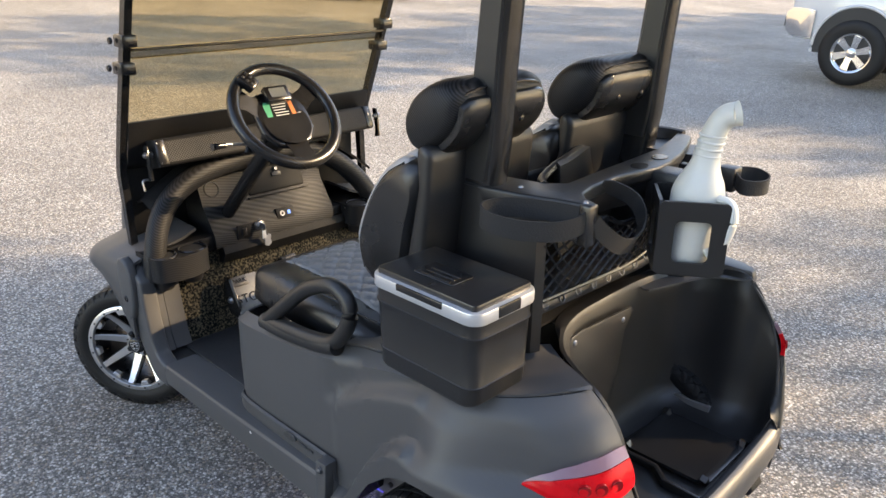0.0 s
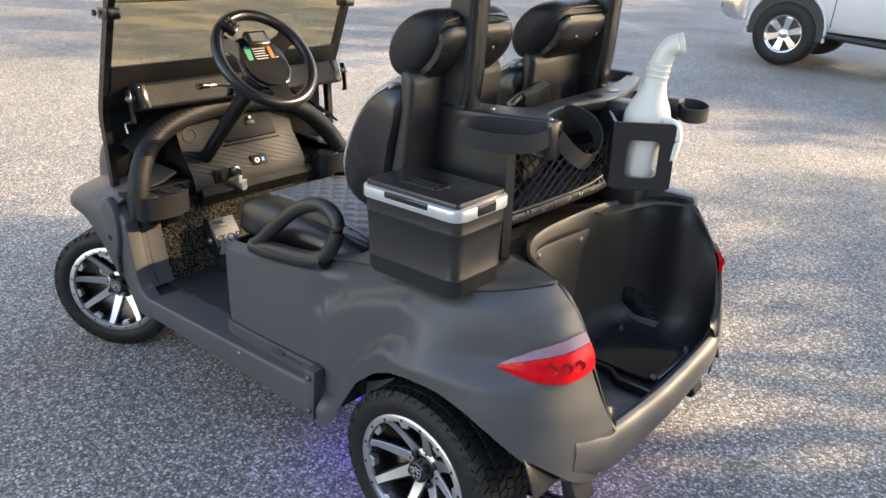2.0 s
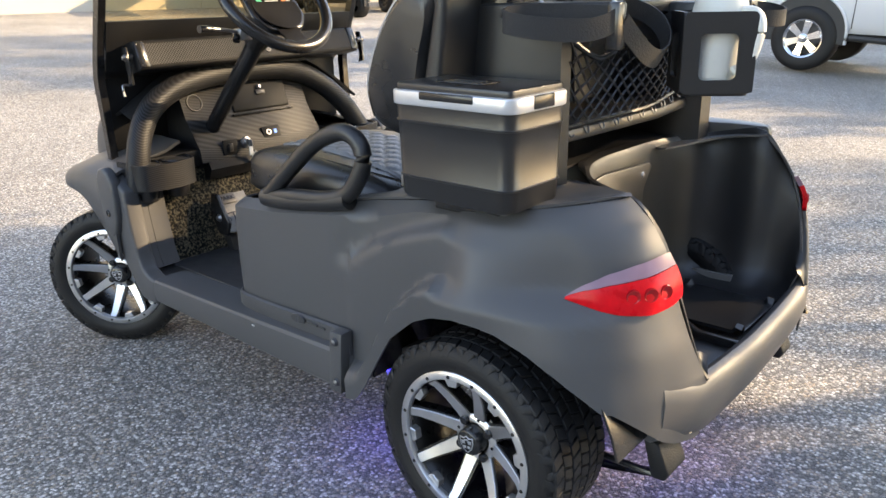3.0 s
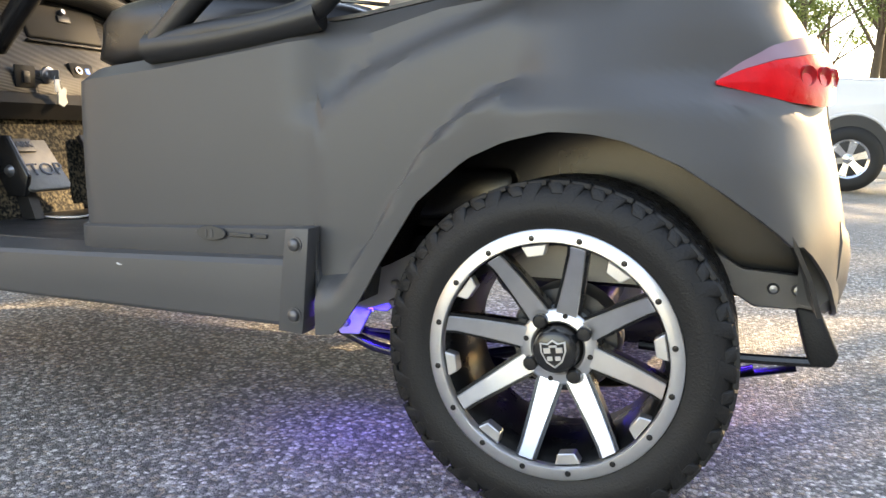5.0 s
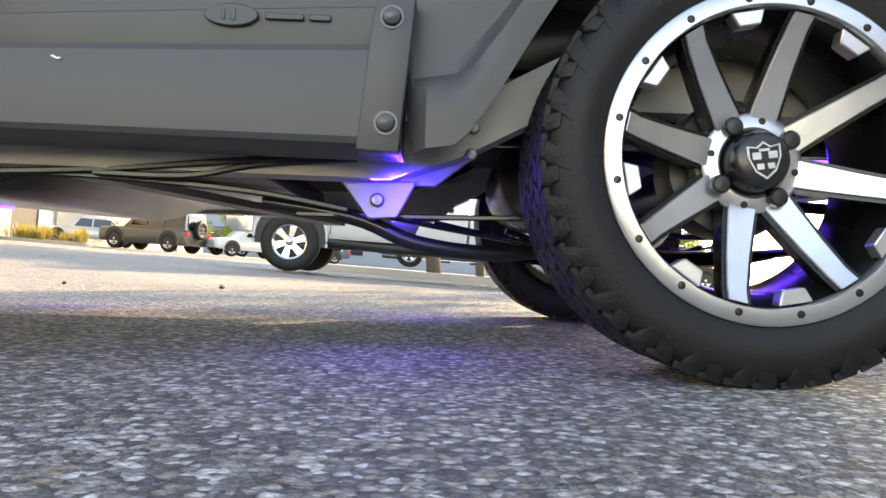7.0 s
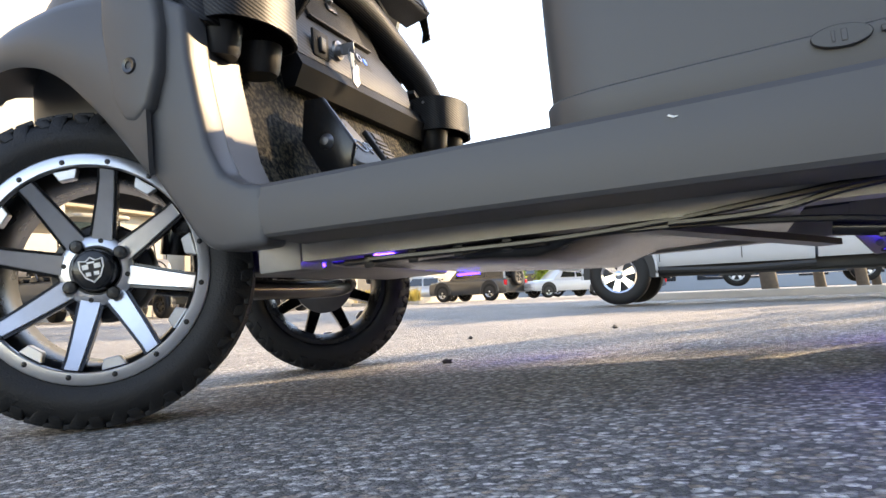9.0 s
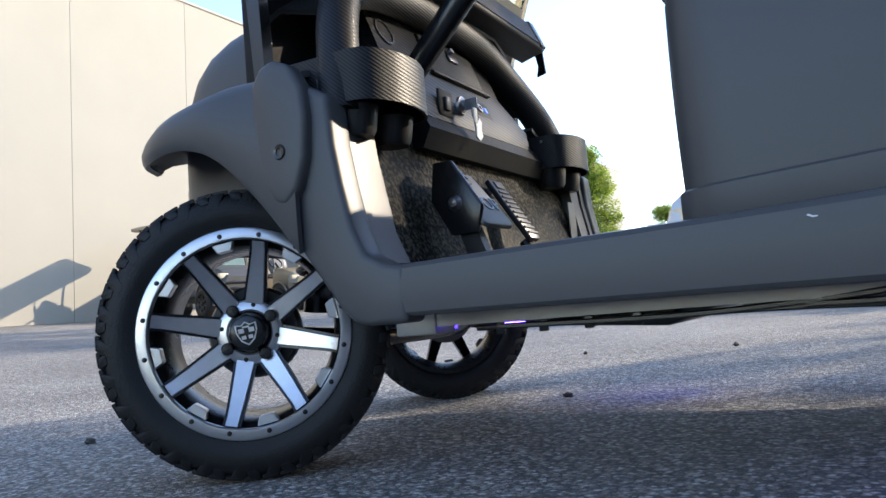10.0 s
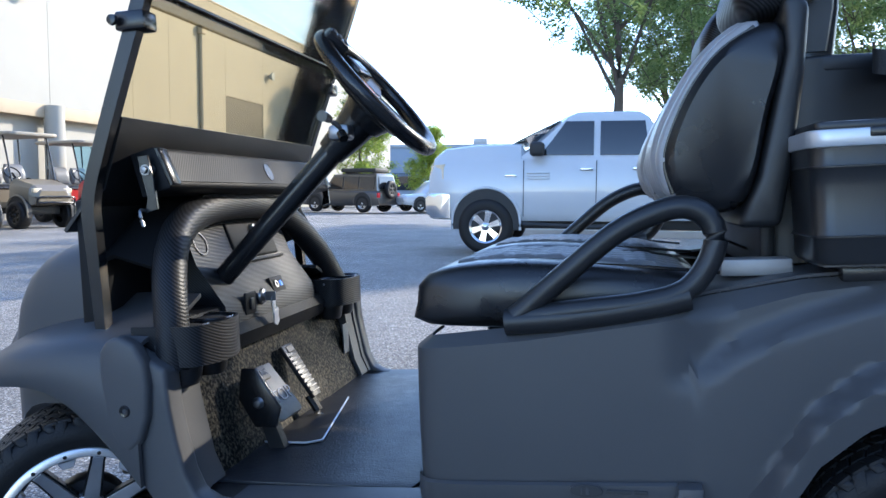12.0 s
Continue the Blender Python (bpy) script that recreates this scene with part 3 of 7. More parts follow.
# raised oval badge and word mark on the band, as plain shapes
for side, band in zip((1, -1), bands):
    y = -0.5685 if side > 0 else 2 * MID + 0.5685
    bm = slab([(-0.592 + 0.030 * math.cos(a), 0.3905 + 0.0125 * math.sin(a)) for a in (2 * math.pi * k / 24 for k in range(24))], y, y + side * 0.006, "y", 0.001, 1)
    part("badge", bm, TRIM, band, "plain dark oval badge", at=Matrix.Translation((0, 0, 0)))
    for u, w in ((-0.6, 0.0035), (-0.5895, 0.006)):
        part("badge_bar", box(u - w / 2, u + w / 2, y - side * 0.0012, y + side * 0.002, 0.384, 0.397, 0.0006, 1), BODY, band)
    for u0, u1 in ((-0.555, -0.512), (-0.506, -0.482)):
        part("word_bar", box(u0, u1, y, y + side * 0.004, 0.3868, 0.394, 0.001, 1), TRIM, band)


def build_end_strap():
    bm = slab([(-0.447, 0.242), (-0.402, 0.240), (-0.392, 0.36), (-0.388, 0.412), (-0.43, 0.410), (-0.436, 0.36)], -0.5945, -0.556, "y", 0.002)
    return bm


straps = pair("sill_strap", build_end_strap, BODY, cart)
for side, strap in zip((1, -1), straps):
    for x, y, z in ((-0.413, -0.5965, 0.385), (-0.416, -0.5965, 0.271)):
        b = lathe([(0.0001, -0.008), (0.005, -0.0075), (0.009, -0.005), (0.0105, 0.0), (0.013, 0.0), (0.013, 0.003)], 18)
        if side < 0:
            bmesh.ops.rotate(b, matrix=Matrix.Rotation(math.pi, 3, "Z"), verts=b.verts)
        bmesh.ops.translate(b, vec=(x, y if side > 0 else 2 * MID - y, z), verts=b.verts)
        part("strap_bolt", b, DULL_STEEL, strap, "round-headed steel bolt")


def build_pillar():
    out = [(-1.31, 0.247), (-1.31, 0.333), (-1.345, 0.338), (-1.378, 0.356), (-1.398, 0.40), (-1.413, 0.47), (-1.424, 0.536), (-1.428, 0.615), (-1.50, 0.655), (-1.60, 0.662), (-1.648, 0.62), (-1.65, 0.56), (-1.62, 0.51), (-1.548, 0.445), (-1.494, 0.365), (-1.43, 0.275), (-1.405, 0.252), (-1.38, 0.247)]
    return slab(out, -0.5925, -0.535, "y", 0.010, 3)


pair("front_pillar", build_pillar, BODY, cart, "charcoal pillar curving into the sill")


def build_hinge_cover():
    out = [(-1.566, 0.655), (-1.548, 0.68), (-1.52, 0.688), (-1.485, 0.672), (-1.464, 0.635), (-1.458, 0.585), (-1.464, 0.52), (-1.482, 0.47), (-1.507, 0.447), (-1.53, 0.452), (-1.550, 0.485), (-1.563, 0.54), (-1.568, 0.61)]
    return slab(out, -0.612, -0.575, "y", 0.010, 3)


covers = pair("post_cover", build_hinge_cover, BODY, cart)
for side, cover in zip((1, -1), covers):
    b = lathe([(0.005, 0.006), (0.006, -0.002), (0.011, -0.003), (0.013, 0.0), (0.013, 0.006)], 20, closed=True)
    bmesh.ops.translate(b, vec=(-1.513, -0.612 if side > 0 else 2 * MID + 0.612, 0.534), verts=b.verts)
    part("cover_bolt", b, SMOOTH_BLACK, cover)


def build_front_fender():
    rows = []
    for k in range(49):
        x = -1.955 + 0.465 * k / 48
        yo = soft(x, [(-1.99, -0.42), (-1.955, -0.475), (-1.93, -0.52), (-1.89, -0.562), (-1.84, -0.592), (-1.78, -0.607), (-1.68, -0.610), (-1.58, -0.603), (-1.45, -0.597)])
        zt = soft(x, [(-1.97, 0.600), (-1.94, 0.612), (-1.84, 0.635), (-1.76, 0.652), (-1.65, 0.667), (-1.45, 0.66)])
        zl = soft(x, [(-1.97, 0.588), (-1.94, 0.588), (-1.89, 0.584), (-1.835, 0.582), (-1.765, 0.588), (-1.708, 0.580), (-1.66, 0.560), (-1.62, 0.527), (-1.548, 0.450), (-1.45, 0.32)])
        rows.append([Vector((x, -0.33, zt + 0.07)), Vector((x, -0.385, zt + 0.046)), Vector((x, min(-0.40, yo + 0.13), zt + 0.028)), Vector((x, yo + 0.075, zt + 0.012)), Vector((x, yo + 0.035, zt + 0.002)), Vector((x, yo + 0.014, zt - 0.009)), Vector((x, yo + 0.004, zt - 0.022)), Vector((x, yo, 0.5 * (zt + zl) - 0.008)), Vector((x, yo + 0.001, zl + 0.006)), Vector((x, yo + 0.006, zl))])
    return sheet(rows, -0.010)


pair("front_fender", build_front_fender, BODY, cart, "charcoal front fender with a visor lip")


def build_hood():
    rings = []
    for x, w, zt, zb in ((-1.692, 0.478, 0.895, 0.50), (-1.74, 0.478, 0.888, 0.50), (-1.80, 0.477, 0.876, 0.50), (-1.85, 0.474, 0.856, 0.50), (-1.885, 0.470, 0.828, 0.49), (-1.910, 0.464, 0.79, 0.47), (-1.930, 0.455, 0.73, 0.44), (-1.944, 0.440, 0.66, 0.42), (-1.955, 0.41, 0.55, 0.42)):
        ring = []
        for k in range(29):
            a = math.pi * k / 28
            c, s = math.cos(a), math.sin(a)
            ring.append(Vector((x, MID + w * math.copysign(abs(c) ** 0.24, c), zb + (zt - zb) * abs(s) ** 0.24)))
        rings.append(ring)
    return loft(rings)


part("hood", build_hood(), BODY, cart, "rounded charcoal front cowl")

# floor and the front bulkhead
part("floor_pan", slab([(-1.44, -0.545), (-0.90, -0.545), (-0.90, 0.605), (-1.44, 0.605)], 0.27, 0.335, "z", 0.004), PLASTIC, cart)
bm = slab([(-1.405, -0.47), (-0.955, -0.47), (-0.945, -0.43), (-0.945, 0.49), (-0.955, 0.53), (-1.405, 0.53)], 0.335, 0.343, "z", 0.003)
mat = part("floor_mat", bm, MAT_FLOOR, cart, "dark stippled rubber floor mat")
part("entry_plate", slab([(-1.05, -0.537), (-1.02, -0.53), (-0.985, -0.51), (-0.93, -0.505), (-0.93, -0.545), (-1.05, -0.545)], 0.3355, 0.3395, "z", 0.001, 1), SILVER, cart, "thin bare metal entry plate")



def speckled():
    """Dark lining with tan flecks and a pebbled relief."""
    m = material("speckled_bulkhead_mat", (0.03, 0.027, 0.02), 0.6, spec=0.10)
    nt = m.node_tree
    b = nt.nodes["Principled BSDF"]
    co = nt.nodes.new("ShaderNodeTexCoord")
    no = nt.nodes.new("ShaderNodeTexNoise")
    no.inputs["Scale"].default_value, no.inputs["Detail"].default_value = 120, 2.5
    nt.links.new(co.outputs["Object"], no.inputs["Vector"])
    cr = nt.nodes.new("ShaderNodeValToRGB")
    cr.color_ramp.elements[0].position, cr.color_ramp.elements[0].color = 0.44, (0.004, 0.004, 0.004, 1)
    cr.color_ramp.elements[1].position, cr.color_ramp.elements[1].color = 0.66, (0.11, 0.095, 0.065, 1)
    nt.links.new(no.outputs["Fac"], cr.inputs["Fac"])
    nt.links.new(cr.outputs["Color"], b.inputs["Base Color"])
    bp = nt.nodes.new("ShaderNodeBump")
    bp.inputs["Strength"].default_value, bp.inputs["Distance"].default_value = 0.8, 0.003
    nt.links.new(no.outputs["Fac"], bp.inputs["Height"])
    nt.links.new(bp.outputs["Normal"], b.inputs["Normal"])
    return m


FIREWALL = speckled()
bm = sheet([[Vector((-1.40, y, 0.335)), Vector((-1.425, y, 0.40)), Vector((-1.475, y, 0.56)), Vector((-1.50, y, 0.66))] for y in (-0.46, -0.2, 0.1, 0.4, 0.52)], -0.012)
part("bulkhead", bm, FIREWALL, cart, "rough speckled lining below the dash")


def build_jamb():
    bm = sheet([[Vector((-1.385, y, 0.345)), Vector((-1.408, y, 0.40)), Vector((-1.432, y, 0.53)), Vector((-1.446, y, 0.66))] for y in (-0.552, -0.512)], -0.03)
    return bm


def build_jamb_inner():
    bm = sheet([[Vector((-1.388, y, 0.345)), Vector((-1.412, y, 0.40)), Vector((-1.437, y, 0.53)), Vector((-1.452, y, 0.66))] for y in (-0.508, -0.446)], -0.03)
    return bm


pair("door_jamb", build_jamb, BODY, cart)
pair("inner_jamb", build_jamb_inner, BODY, cart)

# dash
dash = part("dash", loft([[Vector((-1.452, y, 0.652)), Vector((-1.46, y, 0.70)), Vector((-1.53, y, 0.80)), Vector((-1.575, y, 0.925)), Vector((-1.62, y, 0.955)), Vector((-1.68, y, 0.93)), Vector((-1.66, y, 0.62)), Vector((-1.50, y, 0.62))] for y in (-0.275, -0.262, -0.15, 0.0, 0.1, 0.2, 0.262, 0.275)]), CARBON, cart, "carbon-look dash with glove box and switches")
part("dash_tray", slab([(-0.49, 0.64), (-0.19, 0.64), (-0.19, 0.70), (-0.47, 0.70)], -1.66, -1.47, "x", 0.008), DASH_BLACK, dash)
part("dash_tray", slab([(0.26, 0.62), (0.55, 0.62), (0.54, 0.69), (0.26, 0.69)], -1.66, -1.47, "x", 0.008), DASH_BLACK, dash)
part("dash_pocket", box(-1.69, -1.66, -0.49, 0.55, 0.62, 0.97, 0.004), DASH_BLACK, dash)
part("under_dash", loft([[Vector((-1.455, y, 0.655)), Vector((-1.44, y, 0.625)), Vector((-1.46, y, 0.585)), Vector((-1.56, y, 0.585)), Vector((-1.56, y, 0.655))] for y in (-0.25, 0.0, 0.28, 0.47)]), DASH_BLACK, dash)
rim = [(-1.452, -0.525, 0.60), (-1.457, -0.512, 0.69), (-1.475, -0.482, 0.775), (-1.50, -0.425, 0.85), (-1.525, -0.335, 0.902), (-1.545, -0.21, 0.935), (-1.555, -0.05, 0.948), (-1.555, 0.12, 0.946), (-1.55, 0.25, 0.925), (-1.535, 0.36, 0.868), (-1.50, 0.445, 0.78), (-1.475, 0.50, 0.69), (-1.452, 0.545, 0.60)]
part("dash_rim", tube(rim, 0.041, 48, 14, flat=0.9), CARBON, dash, "arched carbon-look dash rim")
part("dash_top", sheet([[Vector((-1.53, y, 0.965 - 0.9 * max(0, abs(y - MID) - 0.26) ** 1.2)), Vector((-1.62, y, 0.975 - 0.8 * max(0, abs(y - MID) - 0.26) ** 1.2)), Vector((-1.70, y, 0.93 - 0.7 * max(0, abs(y - MID) - 0.26) ** 1.2))] for y in [-0.46 + 0.05 * k for k in range(21)]], 0.01), DASH_BLACK, dash)
slope = Matrix.Translation((-1.531, 0, 0.80)) @ Matrix.Rotation(radians(-20), 4, "Y")
g = box(-0.004, 0.012, -0.075, 0.185, -0.02, 0.085, 0.012, 3)
glove = part("glove_box", g, DASH_BLACK, dash, "closed black glove box lid", at=slope @ Matrix.Translation((-0.004, 0, 0.018)))
lock = lathe([(0.0001, 0.024), (0.007, 0.024), (0.008, 0.022), (0.008, 0.01)], 16, "x")
part("glove_lock", lock, STEEL, glove, "small bright key lock", at=Matrix.Translation((0, 0.062, 0.065)))
part("glove_latch", box(0.010, 0.018, 0.04, 0.085, 0.035, 0.055, 0.004), PLASTIC, glove)
part("glove_shelf", box(-0.002, 0.02, -0.085, 0.195, -0.034, -0.026, 0.003), CARBON, glove)
gm = lathe([(0.0001, 0.006), (0.025, 0.006), (0.027, 0.010), (0.031, 0.010), (0.033, 0.0)], 28, "x")
gauge = part("gauge", gm, SMOOTH_BLACK, dash, "round gauge with a pale green face", at=slope @ Matrix.Translation((-0.006, -0.222, 0.055)))
part("gauge_face", lathe([(0.0001, 0.007), (0.022, 0.007), (0.022, 0.005)], 24, "x"), material("gauge_face", (0.22, 0.28, 0.2), 0.25), gauge)
low = Matrix.Translation((-1.459, 0, 0.69))
usb = part("usb_panel", box(-0.004, 0.010, 0.045, 0.125, 0.0, 0.045, 0.003), DASH_BLACK, dash, "charging socket panel with a blue light", at=Matrix.Translation((-1.468, -0.04, 0.695)) @ Matrix.Rotation(radians(-22), 4, "Y"))
part("usb_ring", lathe([(0.006, 0.009), (0.006, 0.014), (0.011, 0.014), (0.011, 0.009)], 18, "x", closed=True), STEEL, usb, at=Matrix.Translation((0, 0.07, 0.022)))
part("usb_light", box(0.009, 0.0125, 0.095, 0.108, 0.014, 0.03, 0.001, 1), glow("blue_socket_light", (0.1, 0.3, 1.0), 0.15), usb)
key_plate = part("key_switch", lathe([(0.0001, 0.012), (0.010, 0.012), (0.013, 0.008), (0.020, 0.006), (0.022, 0.0)], 22, "x"), STEEL, dash, "bright round key switch", at=Matrix.Translation((-1.455, -0.085, 0.70)))
part("key", box(0.012, 0.04, -0.0012, 0.0012, -0.012, 0.012, 0.0005, 1), STEEL, key_plate, at=Matrix.Translation((0, 0, 0)))
fob = slab([(-0.017, 0.015), (-0.006, 0.02), (0.0, 0.012), (0.006, 0.02), (0.017, 0.013), (0.013, -0.005), (0.018, -0.02), (0.004, -0.032), (-0.014, -0.024), (-0.012, -0.004)], 0.030, 0.034, "x", 0.001, 1)
part("key_fob", fob, SILVER, key_plate, "small silver key fob on a ring", at=Matrix.Translation((0, 0.012, -0.05)))
part("key_tag", box(0.034, 0.037, -0.012, 0.004, -0.045, -0.012, 0.002), WHITE_PRINT, key_plate, at=Matrix.Translation((0, 0.0, 0)))
part("key_ring", tube([(0.03, 0.0, 0.0), (0.033, 0.009, -0.012), (0.033, 0.006, -0.03), (0.03, -0.004, -0.03), (0.03, -0.007, -0.012)], 0.0012, 20, 6, closed=True), STEEL, key_plate)
part("switch_recess", box(-0.001, 0.006, -0.185, -0.125, -0.012, 0.045, 0.004), DASH_BLACK, dash, at=Matrix.Translation((-1.457, 0, 0.675)))
part("dash_switch", box(0.004, 0.012, -0.165, -0.145, 0.0, 0.03, 0.003), PLASTIC, dash, at=Matrix.Translation((-1.457, 0, 0.675)))


def cup_holder(y0, y1, parent, reach):
    """A wrap-round cup bin with ringed cup holes, their shaded depth drawn as dark discs."""
    mid, w = (y0 + y1) / 2, (y1 - y0)
    out = curve_points([(-1.53, y0, 0), (-1.48, y0 + 0.002, 0), (reach - 0.035, y0 + 0.006, 0), (reach - 0.006, y0 + 0.25 * w, 0), (reach, mid, 0), (reach - 0.01, y1 - 0.25 * w, 0), (reach - 0.045, y1 - 0.005, 0), (-1.53, y1, 0)], 40)
    rows = [[p + Vector((0, 0, 0.610)), p + Vector((0, 0, 0.617)), p + Vector((0, 0, 0.690)), p + Vector((0, 0, 0.696))] for p in out]
    body = part("cup_holder", sheet(rows, 0.005), CARBON, parent, "carbon-wrapped cup holder")
    ring = [(p.x, p.y) for p in out]
    part("holder_top", slab([(-1.53, y0), *[(p[0] * 0.999 - 0.002, p[1]) for p in ring[2:-2]], (-1.53, y1)], 0.684, 0.688, "z"), PLASTIC, body)
    for yy in ((mid - 0.055, mid + 0.055) if w > 0.18 else (mid,)):
        well = lathe([(0.040, 0.06), (0.042, 0.075), (0.047, 0.079), (0.050, 0.0755), (0.050, 0.073), (0.044, 0.072)], 32, "z", closed=True)
        part("cup_ring", well, SMOOTH_BLACK, body, at=Matrix.Translation((-1.435, yy, 0.616)))
        # flat near-black disc paints the shade inside the cup hole
        part("cup_shade_disc", lathe([(0.0001, 0.0740), (0.040, 0.0741)], 28, "z"), material("cup_shade_black", (0.006, 0.006, 0.006), 0.8), body, at=Matrix.Translation((-1.435, yy, 0.6155)))
        part("cup_bottom", lathe([(0.0001, -0.05), (0.03, -0.05), (0.036, -0.04), (0.042, 0.0)], 24, "z"), PLASTIC, body, at=Matrix.Translation((-1.445, yy, 0.613)))
    s = lathe([(0.0001, -0.003), (0.004, -0.003), (0.006, 0.0)], 14)
    part("holder_screw", s, STEEL, body, at=Matrix.Translation((-1.44, y0 - 0.001, 0.682)))
    return body


cup_holder(-0.545, -0.335, dash, -1.365)
cup_holder(0.33, 0.555, dash, -1.372)

# steering
axis_m = Matrix.Translation((-1.075, -0.185, 1.20)) @ Matrix.Rotation(radians(50), 4, "Y")
steer = part("steering_wheel", lathe([(0.1775 + 0.0205 * math.cos(a), 0.019 * math.sin(a)) for a in (2 * math.pi * k / 14 for k in range(14))], 56, "z", closed=True), SMOOTH_BLACK, cart, "thick black three-spoke steering wheel with a clipboard hub", at=axis_m)
for a0, w in ((0, 0.05), (120, 0.042), (240, 0.042)):
    sp = loft([[Vector((r, -ww, -0.03 + 0.03 * (r / 0.155))), Vector((r, ww, -0.03 + 0.03 * (r / 0.155))), Vector((r, ww * 0.8, -0.045 + 0.035 * (r / 0.155))), Vector((r, -ww * 0.8, -0.045 + 0.035 * (r / 0.155)))] for r, ww in ((0.05, w * 1.25), (0.09, w * 0.85), (0.13, w * 0.7), (0.172, w * 0.95))])
    part("wheel_spoke", bevelled(sp, 0.004, 2), SMOOTH_BLACK, steer, at=Matrix.Rotation(radians(a0), 4, "Z"))
hubm = slab([(-0.095, -0.070), (-0.03, -0.098), (0.05, -0.098), (0.095, -0.065), (0.112, 0.0), (0.095, 0.065), (0.05, 0.098), (-0.03, 0.098), (-0.095, 0.070), (-0.108, 0.0)], -0.04, -0.012, "z", 0.010, 3)
hub = part("wheel_hub", hubm, SMOOTH_BLACK, steer, "black hub pad with warning print")
part("hub_clip", box(-0.105, -0.05, -0.045, 0.045, -0.012, 0.014, 0.006), SMOOTH_BLACK, steer, "black score-card clip")
part("clip_window", box(-0.095, -0.062, -0.03, 0.03, 0.0135, 0.0155, 0.001, 1), material("clip_window", (0.12, 0.13, 0.13), 0.15), steer)
# warning print on the pad
part("green_mark", slab([(-0.062, -0.052), (-0.05, -0.06), (0.03, -0.06), (0.035, -0.046), (-0.055, -0.034)], -0.0122, -0.0112, "z"), GREEN, hub)
part("orange_mark", box(-0.055, 0.03, 0.035, 0.050, -0.0122, -0.0112), ORANGE, hub)
for k in range(9):
    part("print_line", box(-0.05 + 0.010 * k, -0.0475 + 0.010 * k, -0.028, 0.026 - 0.004 * (k % 3), -0.0122, -0.0113), WHITE_PRINT, hub)
for k in range(4):
    part("print_line", box(-0.01 + 0.012 * k, -0.008 + 0.012 * k, 0.054, 0.068, -0.0122, -0.0113), WHITE_PRINT, hub)
col = part("steering_column", tube([(-1.155, -0.185, 1.105), (-1.30, -0.185, 0.965), (-1.47, -0.185, 0.80), (-1.53, -0.185, 0.74)], [0.030, 0.026], 24, 16), SMOOTH_BLACK, cart, "black steering column")
part("column_shroud", tube([(-1.10, -0.185, 1.165), (-1.14, -0.185, 1.12), (-1.20, -0.185, 1.065)], [0.055, 0.036], 14, 18), SMOOTH_BLACK, col)
ribs = tube([(-1.07, -0.185, 1.18), (-1.10, -0.185, 1.15), (-1.12, -0.185, 1.13)], [0.085, 0.05], 10, 22)
part("column_boss", ribs, SMOOTH_BLACK, col)
# switch pod clamped to the wheel, levers on the column
pod = part("switch_pod", box(-0.03, 0.03, -0.022, 0.022, -0.012, 0.020, 0.006), SMOOTH_BLACK, steer, "clamped switch pod with small buttons", at=Matrix.Translation((-0.125, -0.095, 0.016)) @ Matrix.Rotation(radians(35), 4, "Z"))
for i in range(2):
    for j in range(3):
        part("pod_button", lathe([(0.0001, 0.024), (0.005, 0.023), (0.006, 0.019)], 10, "z"), PLASTIC, pod, at=Matrix.Translation((-0.017 + 0.017 * j, -0.009 + 0.018 * i, 0)))
lever = part("column_lever", tube([(-1.155, -0.215, 1.095), (-1.135, -0.29, 1.11), (-1.13, -0.36, 1.122), (-1.125, -0.40, 1.124)], 0.0055, 16, 10), STEEL, col, "chrome lever with a black knob")
part("lever_knob", tube([(-1.126, -0.385, 1.123), (-1.124, -0.41, 1.125), (-1.123, -0.432, 1.125)], [0.009, 0.012], 8, 12), SMOOTH_BLACK, lever)
part("lever_clamp", box(-1.165, -1.115, -0.295, -0.245, 1.085, 1.12, 0.008), STEEL, lever)
part("lever_switch", tube([(-1.13, -0.30, 1.10), (-1.12, -0.31, 1.085)], 0.011, 4, 12), SMOOTH_BLACK, lever)

# windshield
WS_X = [(0.58, -1.615), (0.82, -1.625), (0.955, -1.632), (1.0, -1.622), (1.135, -1.572), (1.38, -1.475), (1.55, -1.41), (1.9, -1.275)]


def ws_x(z):
    return interp(z, WS_X)


def build_post():
    rings = []
    for z in (0.575, 0.66, 0.74, 0.82, 0.90, 0.945, 0.98, 1.02, 1.10, 1.2, 1.35, 1.5, 1.65, 1.8, 1.9):
        x, w = ws_x(z), interp(z, [(0.575, 0.011), (0.95, 0.016), (1.9, 0.018)])
        rings.append([Vector((x + sx * w, -0.515 + sy * 0.013, z)) for sx, sy in ((-1, -1), (1, -1), (1, 1), (-1, 1))])
    return bevelled(loft(rings), 0.004, 2)


shield = part("windshield", sheet([[Vector((ws_x(z) + 0.012, y, z)) for z in (0.99, 1.135, 1.372)] for y in (-0.50, 0.56)], 0.005), WINDSHIELD, cart, "tinted folding acrylic windshield")
upper = part("upper_pane", sheet([[Vector((ws_x(z) + 0.012, y, z)) for z in (1.392, 1.55, 1.84)] for y in (-0.50, 0.56)], 0.005), WINDSHIELD, shield)
for ob in (shield, upper):
    ob.visible_shadow = False
part("fold_strip", loft([[Vector((ws_x(1.382) + dx, y, 1.382 + dz)) for dx, dz in ((0.004, -0.014), (0.026, -0.014), (0.026, 0.014), (0.004, 0.014))] for y in (-0.50, 0.56)]), glass("clear_edge_strip", (0.55, 0.52, 0.45), 0.1), shield, "clear hinge strip across the windshield")
part("strip_seal", loft([[Vector((ws_x(1.398) + dx, y, 1.398 + dz)) for dx, dz in ((0.002, -0.003), (0.029, -0.003), (0.029, 0.003), (0.002, 0.003))] for y in (-0.50, 0.56)]), SMOOTH_BLACK, shield)
